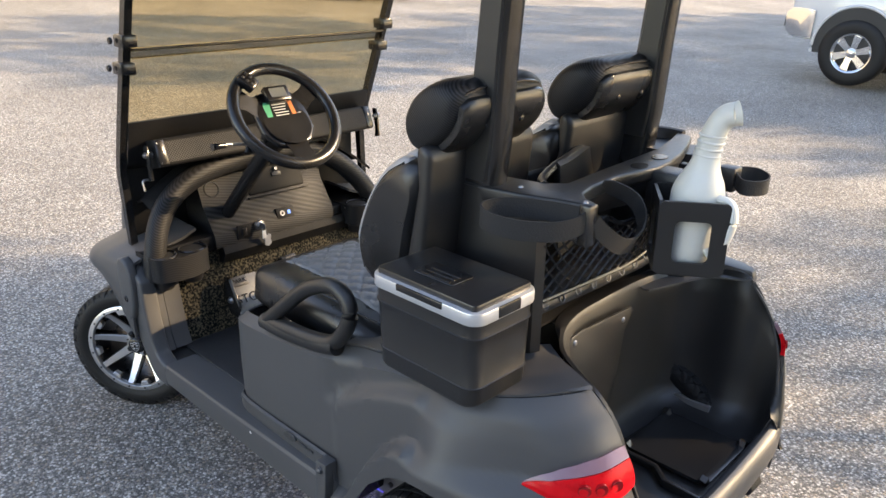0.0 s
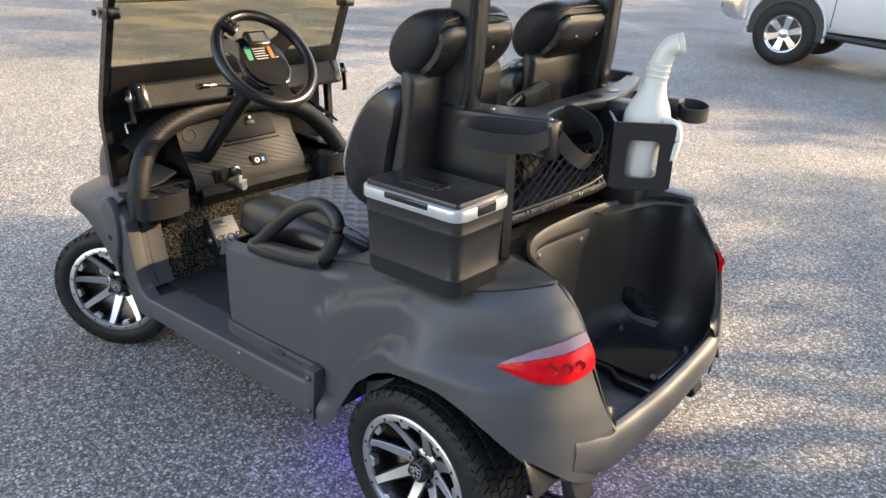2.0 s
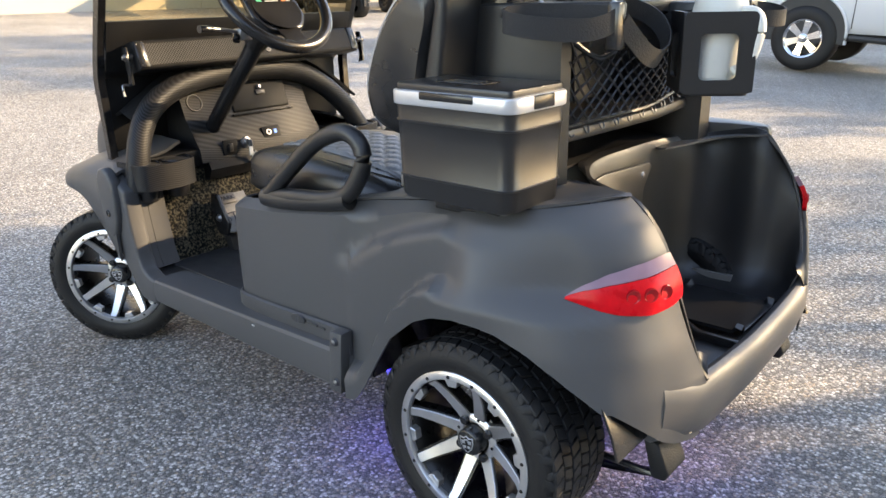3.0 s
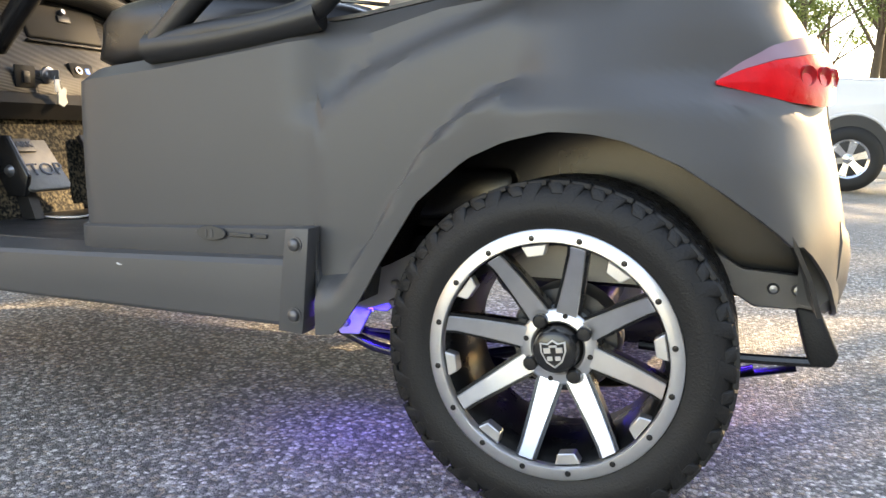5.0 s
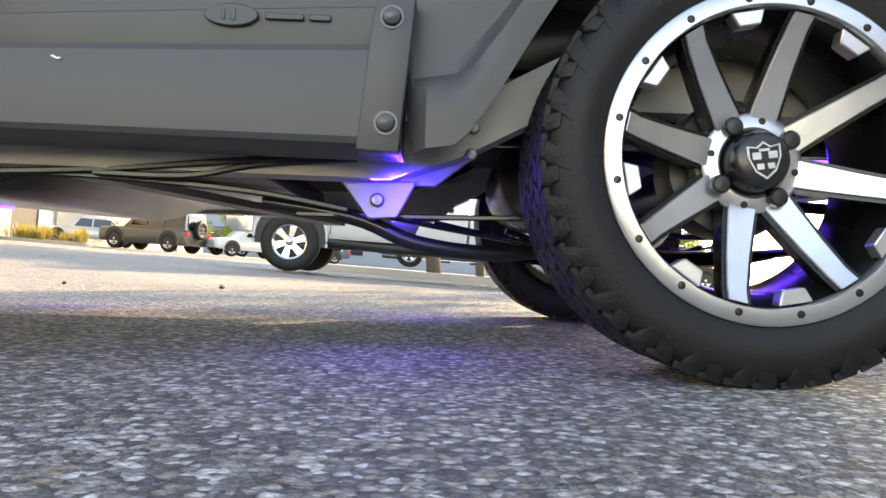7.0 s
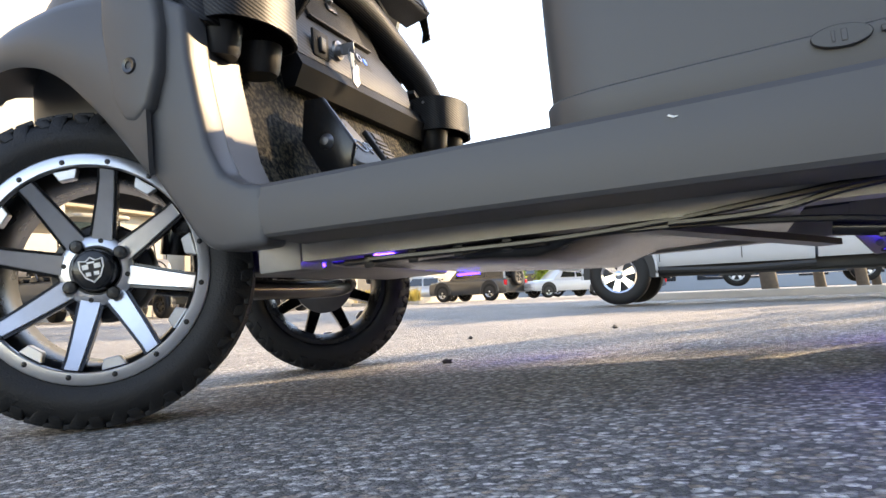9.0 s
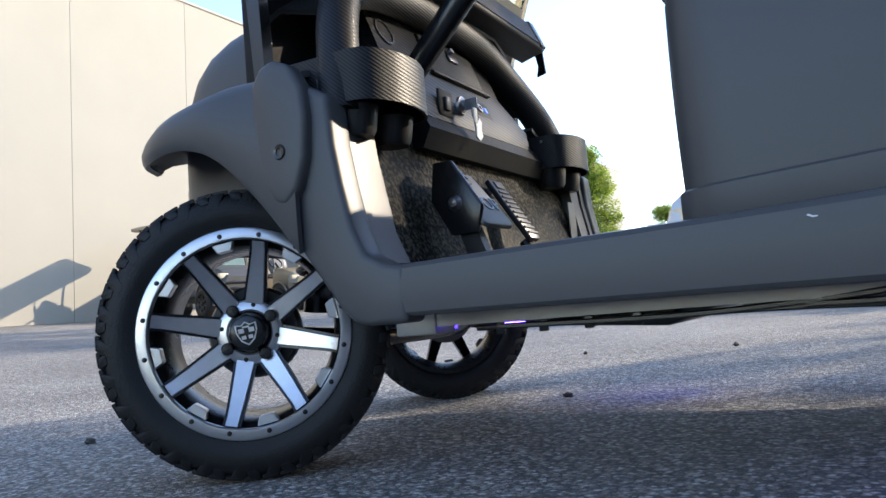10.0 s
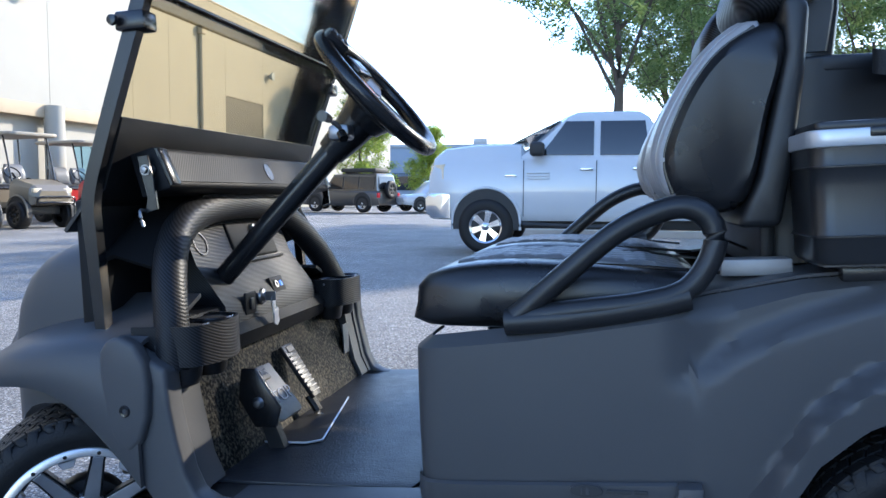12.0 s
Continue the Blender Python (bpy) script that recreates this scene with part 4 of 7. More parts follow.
posts = pair("windshield_post", build_post, SMOOTH_BLACK, cart, "black square windshield post")
for side, post in zip((1, -1), posts):
    for z in (1.335, 1.425):
        b = box(ws_x(z) - 0.034, ws_x(z) + 0.034, -0.540, -0.488, z - 0.02, z + 0.02, 0.006)
        part("post_clamp", b if side > 0 else mirrored(b), SMOOTH_BLACK, post)
        k = lathe([(0.0001, -0.012), (0.010, -0.011), (0.012, -0.004), (0.008, 0.0)], 14)
        bmesh.ops.translate(k, vec=(ws_x(z) - 0.03, -0.545, z), verts=k.verts)
        part("clamp_knob", k if side > 0 else mirrored(k), SMOOTH_BLACK, post)
part("lower_cowl", sheet([[Vector((ws_x(1.143) + 0.02, y, 1.143)), Vector((ws_x(0.99) + 0.02, y, 0.99)), Vector((-1.66, y, 0.955)), Vector((-1.71, y, 0.90))] for y in (-0.50, -0.2, 0.2, 0.56)], 0.008), PLASTIC, shield)
# sound bar
bar_at = Matrix.Translation((-1.525, MID, 1.03)) @ Matrix.Rotation(radians(-14), 4, "Y")
sbar = part("sound_bar", bevelled(slab([(-0.045, -0.05), (0.03, -0.05), (0.036, -0.042), (0.022, 0.042), (0.014, 0.05), (-0.045, 0.05)], -0.47, 0.50, "y"), 0.004, 2), DASH_BLACK, cart, "long black sound bar with a perforated grille", at=bar_at)


def perforated():
    m = material("perforated_steel", (0.03, 0.03, 0.032), 0.55, 0.0, spec=0.12)
    nt = m.node_tree
    b = nt.nodes["Principled BSDF"]
    co = nt.nodes.new("ShaderNodeTexCoord")
    vo = nt.nodes.new("ShaderNodeTexVoronoi")
    vo.inputs["Scale"].default_value = 140
    vo.inputs["Randomness"].default_value = 0.0
    flat = nt.nodes.new("ShaderNodeMapping")
    flat.inputs["Scale"].default_value = (0.0, 1.0, 1.0)
    flat.inputs["Rotation"].default_value = (radians(45), 0, 0)
    nt.links.new(co.outputs["Object"], flat.inputs["Vector"])
    nt.links.new(flat.outputs["Vector"], vo.inputs["Vector"])
    cr = nt.nodes.new("ShaderNodeValToRGB")
    cr.color_ramp.elements[0].position, cr.color_ramp.elements[0].color = 0.36, (0.002, 0.002, 0.002, 1)
    cr.color_ramp.elements[1].position, cr.color_ramp.elements[1].color = 0.42, (0.05, 0.05, 0.052, 1)
    nt.links.new(vo.outputs["Distance"], cr.inputs["Fac"])
    nt.links.new(cr.outputs["Color"], b.inputs["Base Color"])
    bp = nt.nodes.new("ShaderNodeBump")
    bp.inputs["Strength"].default_value, bp.inputs["Distance"].default_value = 0.6, 0.003
    nt.links.new(cr.outputs["Color"], bp.inputs["Height"])
    nt.links.new(bp.outputs["Normal"], b.inputs["Normal"])
    return m


gr = sheet([[Vector((0.0355, y, -0.036)), Vector((0.0232, y, 0.036))] for y in (-0.44, 0.475)], 0.002)
part("grille", gr, perforated(), sbar, "perforated steel grille")
for y in (-0.45, 0.485):
    part("end_frame", slab([(0.028, -0.048), (0.040, -0.042), (0.027, 0.045), (0.016, 0.049)], y - 0.02, y + 0.015, "y", 0.002, 1), SMOOTH_BLACK, sbar)
for y in (-0.463, 0.49):
    for dx, z in ((0.038, -0.034), (0.028, 0.034)):
        part("bar_screw", lathe([(0.0001, 0.003), (0.004, 0.002), (0.005, 0.0)], 10, "x"), STEEL, sbar, at=Matrix.Translation((dx - 0.002, y, z)))
logo = slab([(0.021 * math.cos(a), 0.027 * math.sin(a)) for a in (2 * math.pi * k / 20 for k in range(20))], 0.0, 0.003, "x", 0.0008, 1)
part("grille_emblem", logo, SMOOTH_BLACK, sbar, "plain oval emblem", at=Matrix.Translation((0.0310, 0.05, 0.0)) @ Matrix.Rotation(radians(-10), 4, "Y"))
for y in (-0.492, 0.552):
    part("bar_bracket", slab([(-0.03, -0.09), (0.0, -0.09), (0.012, -0.02), (0.012, 0.03), (-0.012, 0.035), (-0.016, -0.06)], y - 0.004, y + 0.004, "y", 0.001, 1), SMOOTH_BLACK, sbar)
    part("bracket_bolt", lathe([(0.0001, -0.016), (0.007, -0.015), (0.009, -0.008), (0.012, -0.008), (0.012, 0.016)], 14), STEEL, sbar, at=Matrix.Translation((0.0, y, 0.0)))
part("bracket_hook", tube([(-0.03, -0.49, -0.085), (-0.03, -0.515, -0.085), (-0.03, -0.517, -0.12)], 0.004, 10, 6), STEEL, sbar)


# pedals
def words(text, size, depth, mat, parent, at, label=""):
    cu = bpy.data.curves.new("lettering", "FONT")
    cu.body, cu.size, cu.extrude, cu.align_x, cu.align_y = text, size, depth, "CENTER", "CENTER"
    tmp = bpy.data.objects.new("tmp", cu)
    me = bpy.data.meshes.new_from_object(tmp)
    bpy.data.objects.remove(tmp)
    me.materials.append(mat)
    ob = new("lettering", me)
    ob.matrix_basis = at
    ob.parent = parent
    if label:
        ob["label"] = label
    return ob


PEDAL = material("worn_pedal_metal", (0.055, 0.054, 0.052), 0.5, 0.0, 0.3, 40, 0.3, 200)
BRAKE_PAD = material("grey_brake_pad", (0.17, 0.165, 0.155), 0.5, 0.1, 0.3, 60, 0.4, 220)
ped_m = Matrix.Translation((-1.372, -0.205, 0.475)) @ Matrix.Rotation(radians(-2), 4, "Z") @ Matrix.Rotation(radians(52), 4, "Y")
brake = part("brake_pedal", slab([(-0.075, -0.062), (0.07, -0.062), (0.075, -0.05), (0.075, 0.05), (0.06, 0.06), (-0.075, 0.06)], -0.012, 0.0, "z", 0.004), BRAKE_PAD, cart, "grey metal brake pedal lettered STOP", at=ped_m)
turn_text = Matrix.Rotation(radians(90), 4, "Z")
words("STOP", 0.050, 0.001, SMOOTH_BLACK, brake, Matrix.Translation((0.018, 0.0, 0.0012)) @ turn_text)
part("park_pad", box(-0.074, -0.035, -0.058, 0.012, -0.002, 0.007, 0.002), PEDAL, brake, "ribbed parking pad lettered PARK")
words("PARK", 0.024, 0.001, SMOOTH_BLACK, brake, Matrix.Translation((-0.054, -0.023, 0.008)) @ turn_text)
part("pedal_arm", bevelled(loft([[Vector((-1.372 + a, y, 0.46 + b)) for y, a, b in ((-0.262, 0.0, 0.0), (-0.235, 0.0, 0.0), (-0.235, -0.03, -0.02), (-0.262, -0.03, -0.02))] for _ in (0,)] + [[Vector((-1.33, y, 0.345)) for y in (-0.262, -0.235)] + [Vector((-1.37, y, 0.345)) for y in (-0.235, -0.262)]]), 0.003, 1), PLASTIC, cart)
part("pedal_side", slab([(-1.43, 0.545), (-1.39, 0.545), (-1.33, 0.45), (-1.345, 0.40), (-1.40, 0.40), (-1.44, 0.47)], -0.275, -0.262, "y", 0.004), SMOOTH_BLACK, cart)
part("pedal_pivot", lathe([(0.0001, -0.01), (0.008, -0.009), (0.011, -0.004), (0.015, 0.0)], 16), STEEL, cart, at=Matrix.Translation((-1.387, -0.275, 0.461)))
acc_m = Matrix.Translation((-1.40, 0.03, 0.475)) @ Matrix.Rotation(radians(58), 4, "Y")
acc = part("accelerator_pedal", slab([(-0.085, -0.035), (0.085, -0.028), (0.085, 0.022), (-0.085, 0.035)], -0.014, 0.0, "z", 0.004), PLASTIC, cart, "black ribbed accelerator pedal", at=acc_m)
for k in range(9):
    part("pedal_rib", box(-0.05 + 0.0145 * k, -0.044 + 0.0145 * k, -0.027, 0.024, -0.001, 0.003, 0.001, 1), PEDAL, acc)
part("pedal_logo", box(-0.078, -0.058, -0.02, 0.022, -0.001, 0.003, 0.002, 1), PEDAL, acc)
part("pedal_stalk", tube([(-1.385, 0.03, 0.40), (-1.36, 0.03, 0.36), (-1.36, 0.03, 0.34)], 0.014, 8, 8), PLASTIC, cart)
plate = slab([(-1.40, -0.225), (-1.29, -0.225), (-1.255, -0.20), (-1.33, 0.20), (-1.40, 0.20)], 0.3455, 0.349, "z", 0.001, 1)
part("pedal_plate", plate, PLASTIC, cart)
part("plate_edge", tube([(-1.40, -0.226, 0.349), (-1.29, -0.226, 0.349), (-1.256, -0.202, 0.349), (-1.33, 0.20, 0.349)], 0.003, 12, 6, smooth=False), SILVER, cart, "bright trim round the pedal plate")
part("warning_sticker", slab([(0.455, 0.43), (0.505, 0.43), (0.50, 0.53), (0.45, 0.53)], -1.432, -1.429, "x"), material("faded_sticker", (0.16, 0.16, 0.155), 0.6, 0, 0.3, 80), cart)


# seats
def cushion(profile, y0, y1, ends=0.05, n=26, puff=0.0, end=0.55):
    """An upholstered block: a side profile of (x, z) drawn along y, its ends rounded in."""
    pts = [Vector((p.x, 0, p.y)) for p in (Vector((q.x, q.y, 0)) for q in curve_points([(x, z, 0) for x, z in profile], 40, True))]
    mid = sum(pts, Vector()) / len(pts)
    rings = []
    for k in range(n):
        u = k / (n - 1)
        y = y0 + (y1 - y0) * u
        d = min(y - y0, y1 - y) / ends
        s = 1.0 if d >= 1 else math.sqrt(max(0.0, 1 - (1 - min(1, max(0, d))) ** 2)) * (1 - end) + end
        s += puff * math.sin(math.pi * u)
        rings.append([mid + (p - mid) * s + Vector((0, y, 0)) for p in pts])
    return loft(rings)


def seat(y0, y1):
    st = part("seat_cushion", cushion([(-0.915, 0.68), (-0.935, 0.72), (-0.93, 0.765), (-0.885, 0.795), (-0.76, 0.81), (-0.60, 0.803), (-0.45, 0.785), (-0.36, 0.76), (-0.32, 0.72), (-0.33, 0.68), (-0.60, 0.672)], y0, y1, 0.06), VINYL, cart, "black vinyl seat cushion with a grey quilted centre")
    # diamond quilting
    rows = []
    for i in range(61):
        x = -0.87 + 0.50 * i / 60
        row = []
        for j in range(41):
            y = y0 + 0.095 + (y1 - y0 - 0.19) * j / 40
            a, b = (x * 1.0 + y) / 0.062, (x * 1.0 - y) / 0.062
            h = 0.007 * min(1, 2.2 * abs(math.sin(math.pi * a / 1.0))) * min(1, 2.2 * abs(math.sin(math.pi * b / 1.0)))
            edge = min(i, 60 - i, j, 40 - j)
            zc = interp(x, [(-0.9, 0.788), (-0.86, 0.80), (-0.76, 0.8115), (-0.60, 0.806), (-0.45, 0.788), (-0.36, 0.764)])
            row.append(Vector((x, y, zc + (h if edge > 1 else -0.012 + 0.006 * edge))))
        rows.append(row)
    part("quilted_panel", sheet(rows, 0.0), QUILT, st, "grey diamond-quilted vinyl", smooth=70)
    part("seat_piping", tube([(-0.33, y0 + 0.07, 0.774), (-0.5, y0 + 0.05, 0.792), (-0.70, y0 + 0.045, 0.802), (-0.84, y0 + 0.05, 0.792), (-0.90, y0 + 0.08, 0.769), (-0.92, (y0 + y1) / 2, 0.764), (-0.90, y1 - 0.08, 0.769), (-0.84, y1 - 0.05, 0.792), (-0.70, y1 - 0.045, 0.802), (-0.5, y1 - 0.05, 0.792), (-0.33, y1 - 0.07, 0.774)], 0.0035, 60, 6), SMOOTH_BLACK, st)
    a, b = y0 + 0.042, y1 - 0.035
    back = part("backrest", cushion([(-0.41, 0.915), (-0.432, 0.96), (-0.435, 1.01), (-0.405, 1.09), (-0.365, 1.16), (-0.32, 1.21), (-0.265, 1.243), (-0.215, 1.245), (-0.205, 1.19), (-0.235, 1.08), (-0.26, 0.96), (-0.29, 0.90), (-0.35, 0.89)], a, b, 0.055, 30, end=0.80), VINYL, cart, "black vinyl backrest with pleated grey facing")
    # pleated facing
    front = [(-0.425, 0.925), (-0.452, 0.985), (-0.448, 1.04), (-0.418, 1.11), (-0.376, 1.178), (-0.325, 1.232), (-0.27, 1.262), (-0.255, 1.225), (-0.33, 1.15), (-0.37, 1.05), (-0.37, 0.94)]
    bands = [a + 0.016, a + 0.062, a + 0.128, (a + b) / 2, b - 0.128, b - 0.062, b - 0.016]
    for k in range(6):
        inset = 0.008 if k in (0, 5) else 0.0
        pr = cushion([(x + inset, z - inset) for x, z in front], bands[k] + 0.001, bands[k + 1] - 0.001, 0.02, 12, end=0.88)
        part("pleat", pr, PLEAT, back)
    for y in (a + 0.02, b - 0.02):
        part("back_piping", tube([(-0.415, y, 0.93), (-0.430, y, 1.0), (-0.400, y, 1.09), (-0.360, y, 1.158), (-0.316, y, 1.205), (-0.262, y, 1.237)], 0.0045, 36, 6), SMOOTH_BLACK, back)
    part("back_shell", slab([(-0.30, 0.86), (-0.26, 0.955), (-0.235, 1.07), (-0.21, 1.19), (-0.215, 1.285), (-0.185, 1.295), (-0.165, 1.27), (-0.175, 1.15), (-0.195, 1.0), (-0.22, 0.86)], a + 0.006, b - 0.006, "y", 0.016, 3), PLASTIC, back, "black moulded seat-back shell")
    mid = (y0 + y1) / 2
    hd = part("headrest", cushion([(-0.262, 1.262), (-0.290, 1.30), (-0.288, 1.345), (-0.257, 1.395), (-0.205, 1.430), (-0.145, 1.437), (-0.110, 1.41), (-0.118, 1.35), (-0.155, 1.30), (-0.21, 1.262)], mid - 0.168, mid + 0.168, 0.075, 34, end=0.62), CARBON, cart, "rounded black headrest with carbon-look facing")
    part("headrest_back", cushion([(-0.20, 1.275), (-0.155, 1.32), (-0.125, 1.365), (-0.12, 1.40), (-0.098, 1.398), (-0.098, 1.36), (-0.125, 1.31), (-0.175, 1.265)], mid - 0.145, mid + 0.145, 0.04, 18, end=0.75), VINYL, hd)
    part("headrest_seam", tube([(-0.19, mid - 0.150, 1.285), (-0.145, mid - 0.152, 1.365), (-0.115, mid - 0.12, 1.412), (-0.112, mid, 1.422), (-0.115, mid + 0.12, 1.412), (-0.145, mid + 0.152, 1.365), (-0.19, mid + 0.150, 1.285)], 0.0035, 40, 6), SMOOTH_BLACK, hd)
    part("headrest_mount", box(-0.225, -0.17, mid - 0.08, mid + 0.08, 1.22, 1.285, 0.012), SMOOTH_BLACK, hd)
    for dy in (-0.06, 0.06):
        part("mount_bolt", lathe([(0.0001, 0.006), (0.006, 0.005), (0.009, 0.0)], 12, "x"), SMOOTH_BLACK, hd, at=Matrix.Translation((-0.110, mid + dy, 1.335)))


seat(-0.475, -0.005)
seat(0.065, 0.535)


def build_hip_rail():
    loop = tube([(-0.715, -0.53, 0.708), (-0.60, -0.535, 0.722), (-0.48, -0.535, 0.735), (-0.405, -0.53, 0.757), (-0.362, -0.525, 0.81), (-0.352, -0.52, 0.86), (-0.378, -0.52, 0.898), (-0.43, -0.522, 0.905), (-0.52, -0.525, 0.868), (-0.62, -0.53, 0.79), (-0.70, -0.53, 0.722)], 0.0215, 60, 14, closed=True)
    base = tube([(-0.735, -0.528, 0.700), (-0.62, -0.532, 0.708), (-0.48, -0.532, 0.728), (-0.40, -0.528, 0.745)], 0.026, 18, 12)
    return joined(loop, base)


part("hip_rail", build_hip_rail(), PLASTIC, cart, "looped black hip rail beside the seat")
part("hip_rail", mirrored(build_hip_rail()), PLASTIC, cart, "looped black hip rail beside the seat", at=Matrix.Translation((-0.02, 0, 0.04)))

# pillars and rack behind the seats
STRUT_X = [(1.12, -0.160), (1.20, -0.146), (1.28, -0.132), (1.48, -0.116), (1.60, -0.106), (1.9, -0.075)]


def build_strut(y0, y1):
    rings = []
    for z in (1.12, 1.15, 1.18, 1.22, 1.28, 1.35, 1.48, 1.6, 1.75, 1.9):
        x = interp(z, STRUT_X)
        w = interp(z, [(1.12, 0.062), (1.18, 0.057), (1.28, 0.051), (1.48, 0.044), (1.9, 0.041)])
        h = (y1 - y0) / 2 * interp(z, [(1.12, 1.15), (1.2, 1.0), (1.9, 0.95)])
        m = (y0 + y1) / 2
        rings.append([Vector((x + a * w, m + b * h, z)) for a, b in ((-1, -0.5), (-0.92, -0.82), (-0.78, -1), (0.78, -1), (0.92, -0.82), (1, -0.5), (1, 0.5), (0.85, 1), (-0.85, 1), (-1, 0.5))])
    return loft(rings)


for y0, y1 in ((-0.30, -0.235), (0.395, 0.46)):
    st = part("roof_strut", build_strut(y0, y1), SMOOTH_BLACK, cart, "broad black roof pillar")
    inset = []
    for u in (-1, -0.94, 0.94, 1):
        inset.append([Vector((interp(z, STRUT_X) + u * interp(z, [(1.2, 0.036), (1.5, 0.03), (1.9, 0.028)]), y0 - (0.0025 if abs(u) < 1 else -0.001) + 0.002 * (z - 1.2), z)) for z in (1.20, 1.28, 1.4, 1.5, 1.6, 1.86)])
    part("strut_inset", sheet(inset, 0.003), PLASTIC, st)
part("roof", slab([(-1.42, -0.55), (-1.35, -0.6), (0.12, -0.6), (0.22, -0.52), (0.22, 0.58), (0.12, 0.66), (-1.35, 0.66), (-1.42, 0.61)], 1.885, 1.93, "z", 0.018, 3), SMOOTH_BLACK, cart, "plain black moulded roof")
rack = part("bag_rack", bevelled(loft([[Vector((x * (1 - 0.05 * (1.165 - z)), y, z)) for x, y in ((-0.235, -0.285), (-0.20, -0.305), (-0.12, -0.308), (-0.03, -0.292), (0.025, -0.27), (0.035, -0.245), (-0.02, -0.215), (-0.19, -0.205), (-0.235, -0.22))] for z in (0.76, 0.95, 1.10, 1.15, 1.165)]), 0.008, 2, 50), PLASTIC, cart, "black moulded bag rack behind the seats", at=Matrix.Translation((0, 0, 0.02)))
part("rack_end", bevelled(loft([[Vector((x, y, z)) for x, y in ((-0.235, 0.42), (-0.19, 0.40), (0.0, 0.40), (0.06, 0.43), (0.065, 0.485), (0.0, 0.53), (-0.08, 0.555), (-0.21, 0.555), (-0.235, 0.52))] for z in (0.76, 0.95, 1.10, 1.15)]), 0.008, 2, 50), PLASTIC, rack)
part("rack_back", box(-0.245, -0.215, -0.34, 0.53, 0.745, 1.12, 0.01), PLASTIC, rack)
part("rack_floor", slab([(-0.22, -0.26), (0.03, -0.26), (0.04, 0.0), (0.045, 0.2), (0.02, 0.42), (-0.22, 0.42)], 0.865, 0.895, "z", 0.008), PLASTIC, rack)
beam = slab([(-0.215, -0.30), (-0.11, -0.308), (-0.02, -0.292), (0.06, -0.268), (0.115, -0.255), (0.15, -0.252), (0.152, -0.225), (0.11, -0.21), (0.082, -0.18), (0.065, -0.12), (0.058, -0.007), (0.072, 0.08), (0.082, 0.16), (0.072, 0.24), (0.045, 0.347), (0.005, 0.46), (-0.035, 0.555), (-0.09, 0.568), (-0.06, 0.47), (-0.025, 0.34), (-0.019, 0.245), (-0.012, 0.14), (-0.007, 0.035), (0.002, -0.08), (0.006, -0.14), (-0.03, -0.178), (-0.12, -0.196), (-0.215, -0.205)], 1.138, 1.172, "z", 0.007, 3)
part("rack_beam", beam, PLASTIC, rack, "flat black rack beam with a prong")
part("rack_apron", sheet([[p + Vector((0, 0, 1.145)), p + Vector((-0.006, 0, 1.11)), p + Vector((-0.02, 0, 1.075))] for p in curve_points([(0.07, -0.19, 0), (0.052, -0.12, 0), (0.047, -0.007, 0), (0.06, 0.08, 0), (0.07, 0.16, 0), (0.06, 0.24, 0), (0.035, 0.347, 0), (0.0, 0.45, 0)], 30)], 0.006), PLASTIC, rack)
# hollow basket between the beam and the seats
part("basket_wall", sheet([[p + Vector((0, 0, 1.172)), p + Vector((0.008, 0, 1.168)), p + Vector((0.012, 0, 1.10)), p + Vector((0.02, 0, 0.92))] for p in curve_points([(-0.115, -0.02, 0), (-0.13, 0.05, 0), (-0.165, 0.16, 0), (-0.205, 0.28, 0), (-0.222, 0.40, 0), (-0.20, 0.50, 0), (-0.14, 0.555, 0), (-0.07, 0.565, 0)], 36)], -0.006), PLASTIC, rack, "curved black basket wall")
part("basket_lip", tube([(-0.03, -0.18, 1.165), (-0.09, -0.11, 1.155), (-0.12, -0.02, 1.165), (-0.135, 0.05, 1.17), (-0.17, 0.16, 1.172), (-0.21, 0.28, 1.173), (-0.228, 0.40, 1.173), (-0.205, 0.505, 1.173), (-0.14, 0.562, 1.172), (-0.07, 0.57, 1.17)], 0.011, 50, 8), PLASTIC, rack)
for x, y in ((-0.045, -0.25), (0.128, -0.24)):
    part("rack_screw", lathe([(0.0001, 0.005), (0.005, 0.004), (0.007, 0.0)], 12, "z"), STEEL, rack, at=Matrix.Translation((x, y, 1.172)))
for x, y in ((0.045, 0.12), (0.035, 0.24)):
    part("beam_socket", slab([(x + 0.02 * math.cos(a), y + 0.028 * math.sin(a)) for a in (2 * math.pi * k / 20 for k in range(20))], 1.1725, 1.1745, "z"), SMOOTH_BLACK, rack)


def strap_loop(pts, h=0.05):
    """A band of webbing round a closed path; a point may carry a half height of its own."""
    path = curve_points(pts, 56, True)
    rows = [[p + Vector((0, 0, -h / 2)), p + Vector((0, 0, h / 2))] for p in path]
    rows.append(rows[0])
    bm = sheet(rows, 0.0)
    bmesh.ops.remove_doubles(bm, verts=bm.verts, dist=1e-5)
    bmesh.ops.recalc_face_normals(bm, faces=bm.faces)
    bmesh.ops.solidify(bm, geom=bm.faces[:], thickness=0.004)
    return bm


